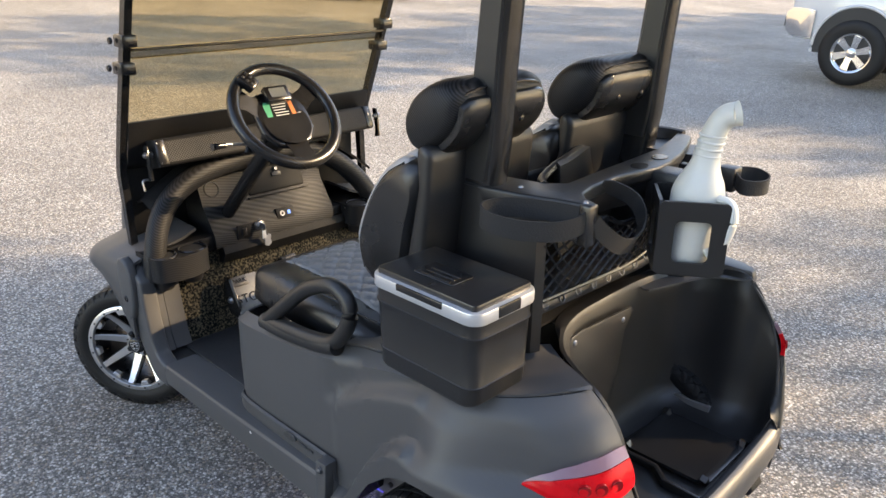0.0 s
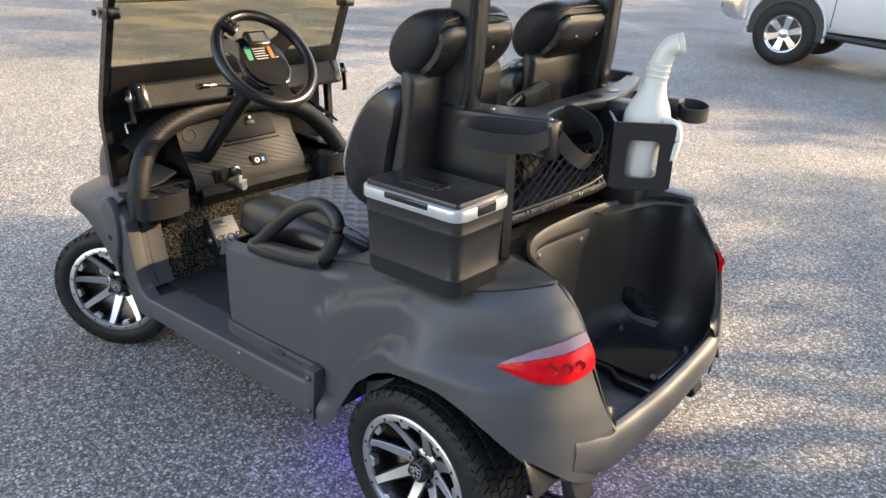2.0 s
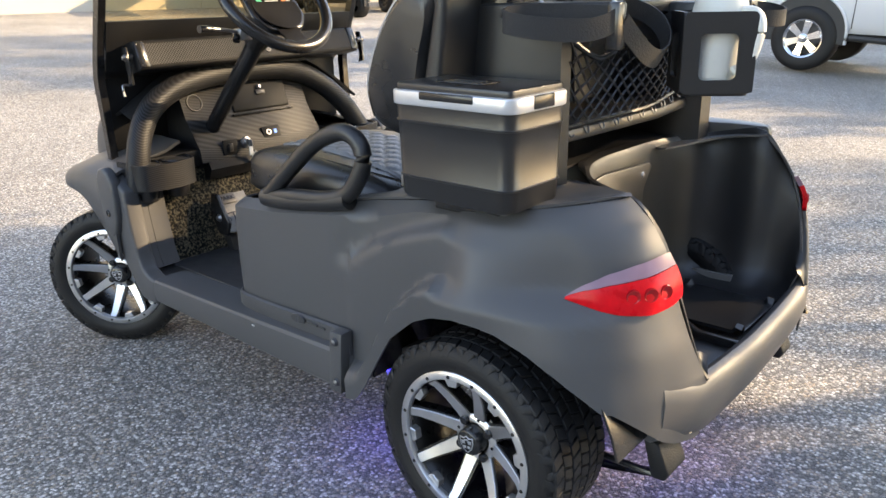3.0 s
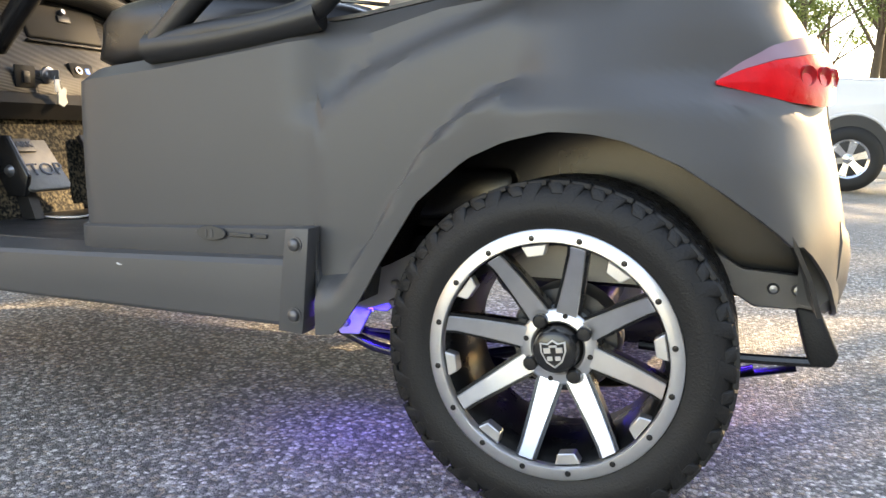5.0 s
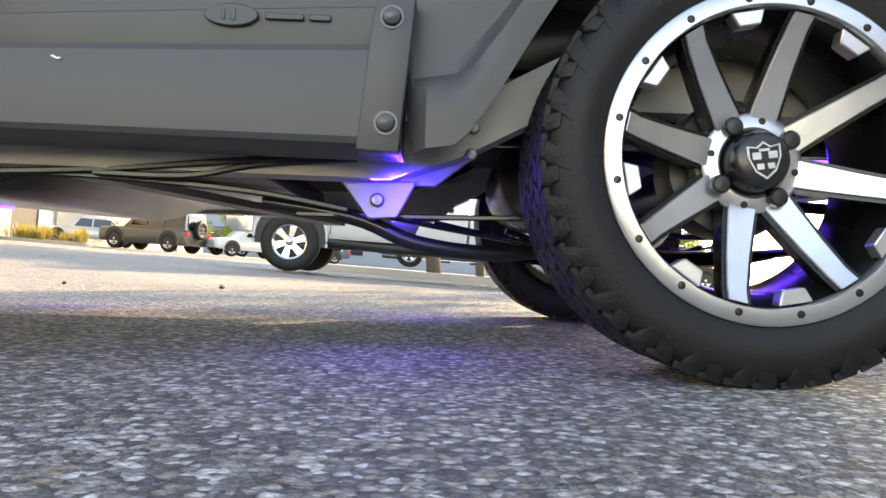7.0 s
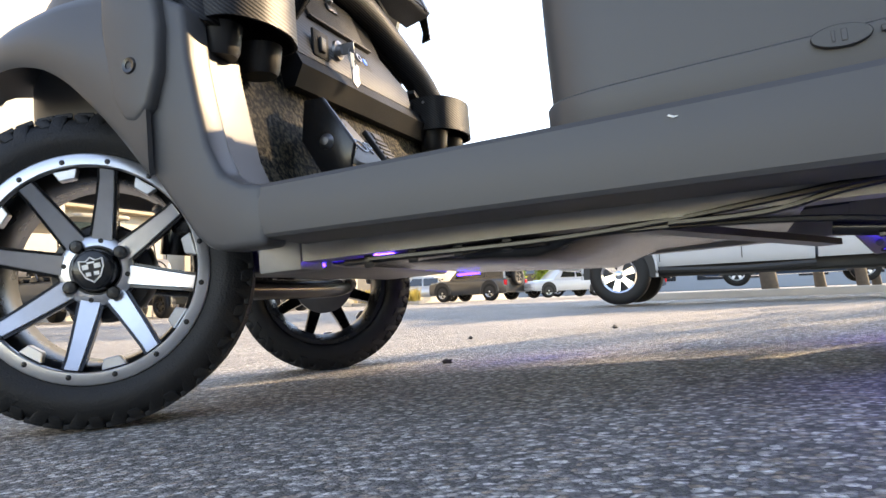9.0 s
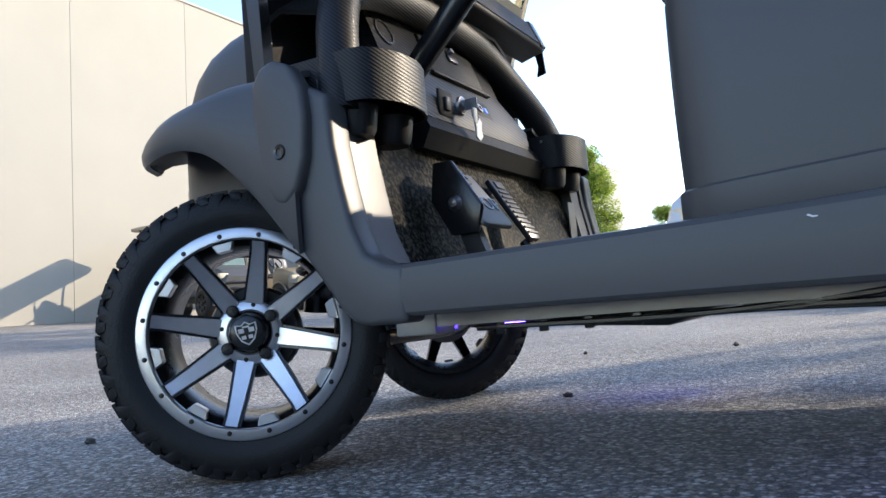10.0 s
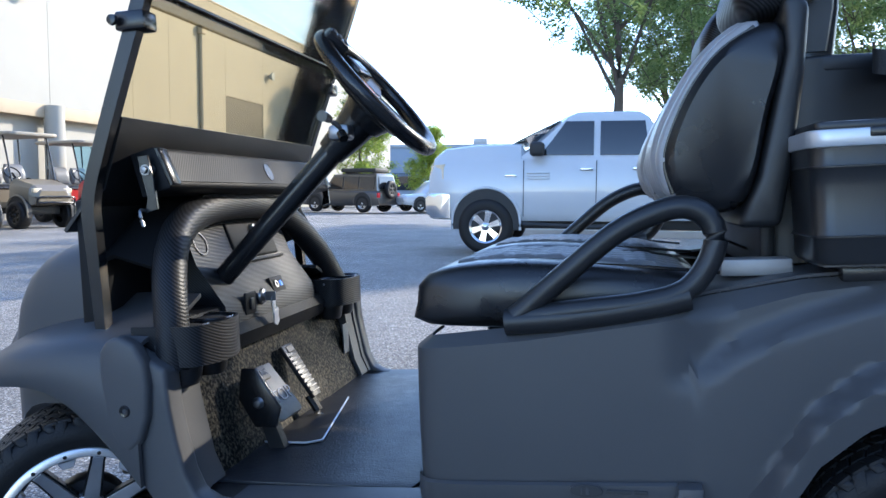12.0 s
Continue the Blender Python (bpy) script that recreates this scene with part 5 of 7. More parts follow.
STRAP = material("black_webbing", (0.014, 0.014, 0.015), 0.75, 0, 0.2, 30, 0.6, 260)
part("bag_strap", strap_loop([(0.140, -0.250, 1.14), (0.06, -0.272, 1.145), (-0.015, -0.318, 1.147), (-0.045, -0.362, 1.145), (-0.042, -0.395, 1.138), (0.0, -0.400, 1.130), (0.06, -0.372, 1.122), (0.12, -0.305, 1.120)], 0.046), STRAP, rack, "looped black bag strap")
part("strap_mount", box(0.122, 0.152, -0.258, -0.222, 1.075, 1.172, 0.006), SMOOTH_BLACK, rack)
hang = [Vector(p) for p in ((0.150, -0.235, 1.13), (0.160, -0.20, 1.095), (0.168, -0.15, 1.06), (0.168, -0.10, 1.05), (0.160, -0.055, 1.065), (0.145, -0.025, 1.095), (0.115, -0.02, 1.13), (0.075, -0.05, 1.155), (0.060, -0.075, 1.16))]
rows = []
for k, p in enumerate(curve_points(hang, 34)):
    d = Vector((0.35, 0.25, 1.0)).normalized() if k < 17 else Vector((0.6, -0.1, 0.9)).normalized()
    rows.append([p - d * 0.021, p + d * 0.021])
part("bag_strap", sheet(rows, 0.004), STRAP, rack, "hanging black bag strap")
# net of crossed cords below the beam
net = part("rack_net", tube([(0.03, -0.255, 1.10), (0.055, -0.16, 1.05), (0.06, -0.05, 1.075), (0.065, 0.03, 1.045), (0.075, 0.14, 1.05), (0.07, 0.29, 1.045), (0.03, 0.36, 1.07)], 0.007, 40, 8), SMOOTH_BLACK, rack, "diamond net below the rack beam")


def net_point(u, v):
    """Across the net: u from left to right, v from the hem to the top."""
    y = -0.255 + 0.60 * u
    x = interp(y, [(-0.255, 0.035), (-0.05, 0.055), (0.15, 0.065), (0.345, 0.045)])
    top = interp(y, [(-0.255, 1.10), (-0.16, 1.05), (-0.05, 1.075), (0.03, 1.045), (0.29, 1.045), (0.345, 1.06)])
    hem = interp(y, [(-0.255, 0.90), (0.10, 0.908), (0.345, 0.935)])
    return Vector((x - 0.012 * (1 - v), y, hem + (top - hem) * v))


for side in (0, 1):
    for k in range(-5, 15):
        pts = []
        for i in range(9):
            v = i / 8
            u = (k + (4.5 * v if side else -4.5 * v) + (0 if side else 4.5)) / 14
            if -0.001 <= u <= 1.001:
                pts.append(net_point(u, v))
        if len(pts) > 2:
            part("net_cord", tube(pts, 0.003, len(pts), 5, smooth=False), SMOOTH_BLACK, net)
part("net_hem", tube([net_point(u, 0.0) for u in (0, 0.2, 0.4, 0.6, 0.8, 1)], 0.006, 20, 8), SMOOTH_BLACK, net)
for k in range(10):
    p = net_point((k + 0.5) / 10, 0.0)
    part("net_hook", tube([p + Vector((0, -0.010, -0.004)), p + Vector((0.006, -0.008, -0.020)), p + Vector((0.006, 0.006, -0.020)), p + Vector((0, 0.010, -0.004))], 0.0022, 10, 6), DULL_STEEL, net)

# bag well
well_edge = [(0.404, -0.240, 0.412), (0.388, -0.246, 0.436), (0.368, -0.280, 0.53), (0.350, -0.309, 0.622), (0.318, -0.314, 0.713), (0.287, -0.313, 0.761), (0.245, -0.318, 0.806), (0.16, -0.272, 0.806), (0.08, -0.215, 0.806), (0.03, -0.14, 0.808), (0.0, -0.04, 0.808), (-0.01, 0.10, 0.806), (-0.01, 0.30, 0.803), (0.012, 0.42, 0.80), (0.055, 0.488, 0.803), (0.13, 0.512, 0.818), (0.222, 0.508, 0.826), (0.287, 0.525, 0.735), (0.350, 0.518, 0.625), (0.385, 0.482, 0.50), (0.400, 0.452, 0.419)]
rows = []
for p in curve_points(well_edge, 84):
    c = Vector((0.20, 0.10, p.z))
    out = (p - c).normalized()
    def at(f, z):
        return Vector((p.x + (c.x - p.x) * f, p.y + (c.y - p.y) * f, z))
    wide = 0.045 * smoothstep(0.06, -0.01, p.x)
    rows.append([p + out * wide + Vector((0, 0, -0.006)), p + out * wide * 0.5 + Vector((0, 0, 0.0)), p + Vector((0, 0, -0.002)), at(0.02, p.z - 0.010), *[at(0.02 + 0.014 * j, p.z - 0.01 + (0.47 - p.z) * j / 5) for j in range(1, 5)], at(0.10, 0.43), at(0.14, 0.40), at(0.20, 0.378), at(0.28, 0.366), at(0.45, 0.362)])
tub = part("bag_well", sheet(rows, -0.005), PLASTIC, cart, "deep black moulded bag well")
part("well_ledge", sheet([[Vector((-0.245, y, 0.80)), Vector((-0.12, y, 0.80)), Vector((-0.035, y, 0.798))] for y in (-0.20, 0.0, 0.2, 0.45)], -0.006), PLASTIC, tub)
part("well_floor", slab([(0.385, -0.25), (0.2, -0.27), (0.0, -0.18), (-0.03, 0.03), (0.0, 0.30), (0.1, 0.44), (0.385, 0.45)], 0.335, 0.3615, "z", 0.002), PLASTIC, tub)
tray = part("well_tray", sheet([[Vector((0.10, y, 0.388 - e)), Vector((0.11, y, 0.392 - e)), Vector((0.122, y, 0.372)), Vector((0.33, y, 0.372)), Vector((0.342, y, 0.392 - e)), Vector((0.352, y, 0.388 - e))] for y, e in ((0.10, 0.006), (0.108, 0.0), (0.12, 0.018), (0.33, 0.018), (0.342, 0.0), (0.35, 0.006))], -0.01), SMOOTH_BLACK, tub, "shallow black tray on the well floor")
for k in range(4):
    part("tray_rib", box(0.30, 0.332, 0.135 + 0.052 * k, 0.163 + 0.052 * k, 0.371, 0.379, 0.005, 3), SMOOTH_BLACK, tray)
for x, y in ((0.21, 0.21), (0.22, 0.25), (0.15, 0.22), (0.30, 0.125), (0.26, 0.125)):
    part("tray_bolt", lathe([(0.0001, 0.006), (0.006, 0.005), (0.009, 0.0)], 10, "z"), SMOOTH_BLACK, tray, at=Matrix.Translation((x, y, 0.372)))
part("well_step", slab([(0.08, 0.085), (0.22, 0.085), (0.27, 0.045), (0.37, 0.045), (0.37, 0.03), (0.262, 0.03), (0.215, 0.07), (0.08, 0.07)], 0.362, 0.386, "z", 0.004), SMOOTH_BLACK, tub)
part("well_panel", slab([(-0.115, 0.50), (-0.118, 0.745), (-0.10, 0.772), (-0.06, 0.778), (0.19, 0.765), (0.205, 0.752), (0.165, 0.70), (0.15, 0.58), (0.12, 0.46)], 0.022, 0.030, "x", 0.003), PLASTIC, tub, "screwed cover panel in the well")
for y, z in ((-0.085, 0.752), (0.150, 0.738)):
    part("well_screw", lathe([(0.0001, 0.005), (0.006, 0.004), (0.009, 0.0)], 12, "x"), STEEL, tub, at=Matrix.Translation((0.030, y, z)))
# tower behind the far side of the well
part("well_tower", loft([[Vector((0.10 + (x - 0.10) * k, 0.545 + (y - 0.545) * k, z)) for x, y in ((-0.06, 0.50), (0.03, 0.497), (0.12, 0.516), (0.20, 0.514), (0.228, 0.520), (0.226, 0.548), (0.18, 0.575), (0.10, 0.59), (0.0, 0.592), (-0.06, 0.58))] for z, k in ((0.76, 1.04), (0.815, 1.02), (0.829, 0.99), (0.835, 0.93), (0.837, 0.75))]), BODY, cart, "charcoal moulded tower beside the bag well")
rings = []
for p in curve_points([(0.372, -0.40, 0), (0.397, -0.31, 0), (0.406, -0.22, 0), (0.412, -0.10, 0), (0.415, 0.06, 0), (0.413, 0.22, 0), (0.408, 0.36, 0), (0.400, 0.45, 0), (0.372, 0.53, 0)], 40):
    top = interp(p.y, [(-0.40, 0.46), (-0.25, 0.412), (0.05, 0.404), (0.44, 0.417), (0.53, 0.50)])
    bot = interp(p.y, [(-0.40, 0.31), (-0.235, 0.268), (0.08, 0.276), (0.45, 0.295), (0.53, 0.32)])
    rings.append([p + Vector((-0.045, 0, top - 0.02)), p + Vector((-0.032, 0, top - 0.004)), p + Vector((-0.020, 0, top + 0.001)), p + Vector((-0.006, 0, top - 0.004)), p + Vector((0.005, 0, top - 0.02)), p + Vector((0.010, 0, top - 0.05)), p + Vector((0.008, 0, bot + 0.05)), p + Vector((-0.002, 0, bot + 0.014)), p + Vector((-0.018, 0, bot)), p + Vector((-0.045, 0, bot + 0.005))])
part("rear_bumper", loft(rings), BODY, cart, "rounded charcoal rear bumper lip")

# tail lights wrap the corners
LENS = material("red_lens", (0.62, 0.006, 0.012), 0.3, 0, 0.3, 45, 0.3, 90, spec=0.2)
LENS.node_tree.nodes["Principled BSDF"].inputs["Subsurface Weight"].default_value = 0.25
LENS.node_tree.nodes["Principled BSDF"].inputs["Subsurface Radius"].default_value = (0.02, 0.002, 0.002)
LENS_DEEP = material("deep_red_lens", (0.30, 0.003, 0.006), 0.2, 0, 0.2, 60, spec=0.5)
SMOKE = material("smoked_lens", (0.22, 0.13, 0.165), 0.25, 0, 0.2, 20, spec=0.4)


def tail_rows(f0, f1, out):
    rows = []
    for k in range(25):
        u = k / 24
        lo = interp(u, [(0, 0.631), (0.15, 0.622), (0.4, 0.608), (0.65, 0.603), (0.9, 0.612), (1, 0.622)])
        hi = interp(u, [(0, 0.638), (0.15, 0.662), (0.35, 0.685), (0.6, 0.700), (0.85, 0.709), (1, 0.711)])
        col = []
        for j in range(9):
            v = f0 + (f1 - f0) * j / 8
            z = lo + (hi - lo) * v
            q = tail_point(0.54 + 0.455 * u, max(z, 0.638))
            nrm = Vector((q.x - 0.17, q.y + 0.28, 0)).normalized()
            puff = out + 0.010 * math.sin(math.pi * min(1, max(0, v))) * min(1, 4 * u) + 0.010 * max(0, 0.638 - z) / 0.03
            col.append(Vector((q.x, q.y, z)) + nrm * puff)
        rows.append(col)
    return rows


def build_lens():
    return sheet(tail_rows(0.0, 0.74, 0.012), -0.012)


def build_smoke():
    return sheet(tail_rows(0.75, 1.0, 0.011), -0.012)


for turned in (lambda bm: bm, far_side):
    lens = part("tail_light", turned(build_lens()), LENS, cart, "red tail light lens")
    part("tail_light_top", turned(build_smoke()), SMOKE, lens, "smoked strip above the red lens")
    # pale reflector cups behind the lens
    for u in (0.52, 0.66, 0.80):
        q = tail_point(0.54 + 0.455 * u, 0.645)
        nrm = Vector((q.x - 0.17, q.y + 0.28, 0)).normalized()
        cup = lathe([(0.0001, 0.002), (0.009, 0.003), (0.014, 0.006), (0.015, 0.0)], 16, "x")
        turn = Matrix.Translation(Vector((q.x, q.y, 0.645)) + nrm * 0.0185) @ nrm.to_track_quat("X", "Z").to_matrix().to_4x4()
        bmesh.ops.transform(cup, matrix=turn, verts=cup.verts)
        part("reflector_cup", turned(cup), LENS_DEEP, lens, "darker round reflector in the lens")

# ---- under the cart ----
part("chassis_rail", bevelled(loft([[Vector((x, y, z)) for y, z in ((-0.425, zb), (-0.365, zb), (-0.365, zt), (-0.425, zt))] for x, zb, zt in ((-1.40, 0.235, 0.29), (-0.95, 0.235, 0.29), (-0.42, 0.232, 0.30), (-0.33, 0.262, 0.33), (-0.2, 0.33, 0.40), (0.2, 0.33, 0.40))]), 0.004), FRAME, cart, "bare aluminium chassis rail")
part("chassis_rail", bevelled(loft([[Vector((x, y, z)) for y, z in ((0.425, zb), (0.485, zb), (0.485, zt), (0.425, zt))] for x, zb, zt in ((-1.40, 0.235, 0.29), (-0.95, 0.235, 0.29), (-0.42, 0.232, 0.30), (-0.33, 0.262, 0.33), (-0.2, 0.33, 0.40), (0.2, 0.33, 0.40))]), 0.004), FRAME, cart, "bare aluminium chassis rail")
tray_under = part("battery_tray", slab([(-1.36, 0.232), (-1.0, 0.208), (-0.96, 0.22), (-0.90, 0.24), (-0.62, 0.245), (-0.62, 0.29), (-1.36, 0.29)], -0.34, 0.40, "y", 0.006), SMOOTH_BLACK, cart, "black tray under the floor")
part("tray_flange", box(-1.30, -0.98, -0.40, -0.33, 0.222, 0.232, 0.002), SMOOTH_BLACK, tray_under)
for k in range(4):
    part("tray_clip", box(-1.26 + 0.075 * k, -1.245 + 0.075 * k, -0.408, -0.40, 0.215, 0.24, 0.002), SMOOTH_BLACK, tray_under)
part("cross_brace", bevelled(loft([[Vector((-0.86 + 0.30 * u, -0.40 + 0.55 * u, 0.228 - 0.028 * u + dz)) + Vector((dx, 0, 0)) for dx, dz in ((-0.02, 0), (0.02, 0), (0.02, 0.012), (-0.02, 0.012))] for u in (0, 0.5, 1)]), 0.002, 1), DULL_STEEL, cart)
for side in (1, -1):
    y = -0.372 if side > 0 else 2 * MID + 0.372
    br = part("spring_bracket", slab([(-0.49, 0.235), (-0.385, 0.235), (-0.41, 0.185), (-0.45, 0.182)], y - 0.004, y + 0.004, "y", 0.002, 1), FRAME, cart, "folded steel spring bracket")
    part("bracket_plate", slab([(-0.49, 0.23), (-0.36, 0.23), (-0.31, 0.27), (-0.27, 0.34), (-0.40, 0.31), (-0.49, 0.30)], y + side * 0.012, y + side * 0.018, "y", 0.002, 1), FRAME, br)
    b = lathe([(0.0001, -0.010), (0.007, -0.009), (0.010, -0.004), (0.010, 0.004)], 12)
    part("bracket_bolt", b, STEEL, br, at=Matrix.Translation((-0.438, y - 0.003 * side, 0.208)))
    for x, z in ((-0.313, 0.300), (-0.316, 0.266)):
        part("bracket_bolt", lathe([(0.0001, -0.008), (0.006, -0.007), (0.008, -0.003), (0.008, 0.004)], 10), STEEL, br, at=Matrix.Translation((x, y - side * 0.058, z)))
    # leaf spring under the axle
    for k, (l, dz) in enumerate(((0.44, 0.0), (0.36, -0.008), (0.26, -0.016))):
        part("spring_leaf", tube([(-l, y + side * 0.03, 0.19 + dz + 0.0), (-l * 0.5, y + side * 0.03, 0.158 + dz), (0, y + side * 0.03, 0.15 + dz), (l * 0.42, y + side * 0.03, 0.165 + dz), (0.34 * l / 0.44, y + side * 0.03, 0.20 + dz)], 0.020, 20, 8, flat=0.2, up=(0, 1, 0)), SMOOTH_BLACK, cart)
    hit = part("hitch_bracket", slab([(0.27, 0.30), (0.355, 0.30), (0.36, 0.352), (0.25, 0.36), (0.20, 0.39), (0.19, 0.35)], y - 0.004, y + 0.004, "y", 0.002, 1), DULL_STEEL, cart, "grey rear frame bracket")
    for x in (0.296, 0.330):
        part("bracket_bolt", lathe([(0.0001, -0.008), (0.006, -0.007), (0.009, -0.003), (0.009, 0.004)], 10), STEEL, hit, at=Matrix.Translation((x, y - 0.004 * side, 0.331)))
    part("mud_flap", slab([(0.33, 0.305), (0.365, 0.30), (0.395, 0.235), (0.385, 0.215), (0.355, 0.215), (0.345, 0.25)], y - 0.01, y + side * 0.08, "y", 0.005), RUBBER, cart, "small black rubber flap")
    part("flap_rod", tube([(0.10, y, 0.22), (0.24, y, 0.215), (0.37, y, 0.22)], 0.008, 8, 8), SMOOTH_BLACK, cart)
# hidden plate added to stop sun leaking through the hollow body
part("sun_leak_plate", box(-0.90, -0.04, -0.30, 0.50, 0.366, 0.392, 0.004), SMOOTH_BLACK, cart)
axle = part("rear_axle", tube([(0, -0.46, 0.25), (0, 0.0, 0.25), (0, 0.5, 0.25)], 0.035, 10, 16), SMOOTH_BLACK, cart, "black rear axle")
part("axle_housing", lathe([(0.0001, -0.12), (0.07, -0.115), (0.10, -0.06), (0.105, 0.02), (0.09, 0.08), (0.0001, 0.1)], 24), FRAME, axle, at=Matrix.Translation((0, 0.08, 0.25)))
part("drive_motor", lathe([(0.0001, -0.16), (0.085, -0.16), (0.09, -0.15), (0.09, 0.13), (0.0001, 0.14)], 24), SMOOTH_BLACK, cart, "black drive motor", at=Matrix.Translation((-0.16, 0.10, 0.29)))
part("under_body", box(-0.62, -0.13, -0.33, 0.40, 0.40, 0.50, 0.02), SMOOTH_BLACK, cart)
part("inner_arch", sheet([[Vector((0.35 * math.cos(a), y, 0.25 + 0.345 * math.sin(a))) for a in [radians(12 + 8.6 * k) for k in range(20)]] for y in (-0.525, -0.42, -0.31)], 0.006), SMOOTH_BLACK, cart)
part("inner_arch", sheet([[Vector((0.35 * math.cos(a), y, 0.25 + 0.345 * math.sin(a))) for a in [radians(12 + 8.6 * k) for k in range(20)]] for y in (0.585, 0.55, 0.515)], 0.006), SMOOTH_BLACK, cart)
# black walls added to keep the arches dark where daylight showed through
for y in (-0.300, 0.52):
    part("arch_light_stop", slab([(0.40, 0.30), *[(0.40 * math.cos(a), 0.25 + 0.345 * math.sin(a)) for a in [radians(10 + 8 * k) for k in range(21)]], (-0.36, 0.30)], y, y + 0.012, "y"), SMOOTH_BLACK, cart)
part("front_axle", tube([(-1.72, -0.42, 0.24), (-1.68, -0.2, 0.22), (-1.68, 0.2, 0.22), (-1.76, 0.44, 0.24)], 0.022, 16, 12), SMOOTH_BLACK, cart)
part("front_cross_member", box(-1.60, -1.42, -0.30, 0.36, 0.235, 0.30, 0.01), FRAME, cart)
part("front_floor_plate", box(-1.44, -1.36, -0.43, -0.36, 0.222, 0.29, 0.004), FRAME, cart)
for side in (1, -1):
    y0, y1 = (-0.44, -0.30) if side > 0 else (0.36, 0.50)
    part("shock_absorber", tube([(-1.66, (y0 + y1) / 2, 0.28), (-1.62, (y0 + y1) / 2, 0.55)], 0.026, 8, 14), SMOOTH_BLACK, cart)
    part("coil_spring", tube([(-1.66 + 0.04 * k / 60 + 0.038 * math.cos(k * 0.6), (y0 + y1) / 2 + 0.038 * math.sin(k * 0.6), 0.30 + 0.22 * k / 60) for k in range(61)], 0.006, 61, 6, smooth=False), FRAME, cart)
    part("front_liner", box(-1.60, -1.52, min(y0, y1) - 0.02, max(y0, y1), 0.30, 0.66, 0.02), SMOOTH_BLACK, cart)
for pts in (((-1.25, -0.41, 0.228), (-0.98, -0.415, 0.225), (-0.80, -0.42, 0.232), (-0.66, -0.43, 0.243), (-0.50, -0.44, 0.258)), ((-0.80, -0.42, 0.228), (-0.68, -0.42, 0.228), (-0.58, -0.43, 0.245), (-0.46, -0.44, 0.254)), ((-1.10, -0.40, 0.222), (-0.85, -0.41, 0.226), (-0.62, -0.38, 0.215), (-0.48, -0.36, 0.195))):
    part("wiring", tube(pts, 0.0045, 30, 6), SMOOTH_BLACK, cart)
part("brake_cable", tube([(-0.60, -0.33, 0.205), (-0.47, -0.345, 0.185), (-0.38, -0.34, 0.152), (-0.25, -0.32, 0.143), (-0.1, -0.30, 0.17), (0.0, -0.36, 0.20)], 0.011, 36, 10), SMOOTH_BLACK, cart)
part("brake_rod", tube([(-0.55, -0.35, 0.188), (-0.30, -0.35, 0.19), (0.0, -0.36, 0.20)], 0.004, 8, 6), SMOOTH_BLACK, cart)

# violet light strips under the frame
for x0, x1, y in ((-0.46, -0.39, -0.362), (-1.42, -1.36, -0.36), (-0.46, -0.39, 0.425), (-1.42, -1.36, 0.42), (0.18, 0.28, -0.2), (0.18, 0.28, 0.26)):
    part("light_strip", box(x0, x1, y - 0.006, y + 0.006, 0.2445, 0.251, 0.001, 1), LED, cart, "glowing violet light strip", at=Matrix.Translation((0, 0, -0.016 if x0 < 0 else 0.06)))
for x, y, watts in ((-0.42, -0.44, 0.22), (-1.25, -0.40, 0.16), (-0.42, 0.50, 0.22), (-1.25, 0.46, 0.16), (0.23, MID, 0.12)):
    lamp = new("violet_lamp", bpy.data.lights.new("violet_lamp", "AREA"))
    lamp.data.shape, lamp.data.size, lamp.data.size_y = "RECTANGLE", 0.05, 0.012
    lamp.data.energy, lamp.data.color = watts, (0.08, 0.03, 1.0)
    lamp.matrix_world = look((x, y + (0.03 if y < 0 else -0.03), 0.234 if x < 0 else 0.30), (x, y - (0.12 if y < 0.03 else -0.12 if y > 0.03 else 0), 0.0))

for y, side in ((-0.435, 1), (0.495, -1)):
    lamp = new("blue_lamp", bpy.data.lights.new("blue_lamp", "AREA"))
    lamp.data.shape, lamp.data.size, lamp.data.size_y = "RECTANGLE", 0.04, 0.01
    lamp.data.energy, lamp.data.color = 0.07, (0.012, 0.01, 1.0)
    lamp.matrix_world = look((-0.40, y, 0.2305), (-0.40, y + side * 0.10, 0.19))

# ---- loose things on the cart ----
cool = thing("cooler", "small dark grey cooler box with a silver-banded lid", "cooler", pose(-0.045, -0.473, 0.766))
rings = []
for z, k in ((0.034, 0.90), (0.042, 0.937), (0.078, 0.945), (0.0795, 0.953), (0.084, 0.953), (0.0855, 0.948), (0.165, 0.965), (0.195, 0.972), (0.1965, 0.98), (0.202, 0.98), (0.2035, 0.976), (0.232, 0.985)):
    ring = []
    for sx, sy in ((1, 1), (-1, 1), (-1, -1), (1, -1)):
        for j in range(6):
            a = radians({(1, 1): 0, (-1, 1): 90, (-1, -1): 180, (1, -1): 270}[(sx, sy)] + 18 * j)
            ring.append(Vector((sx * (0.160 - 0.035) * k + 0.035 * k * math.cos(a), sy * (0.102 - 0.035) * k + 0.035 * k * math.sin(a), z)))
    rings.append(ring)
part("cooler_body", loft(rings), COOLER, cool, "dark grey moulded cooler body", smooth=50)
for z, hgt in ((0.0795, 0.004), (0.1975, 0.004)):
    sc = 0.956 if z < 0.1 else 0.984
    line = []
    for sx, sy, a0 in ((1, 1, 0), (-1, 1, 90), (-1, -1, 180), (1, -1, 270)):
        for j in range(6):
            a = radians(a0 + 18 * j)
            line.append((sx * 0.125 * sc + 0.035 * sc * math.cos(a), sy * 0.067 * sc + 0.035 * sc * math.sin(a), z + hgt / 2))
    part("body_line", tube(line, 0.0022, 24, 6, closed=True, smooth=False), COOLER, cool)


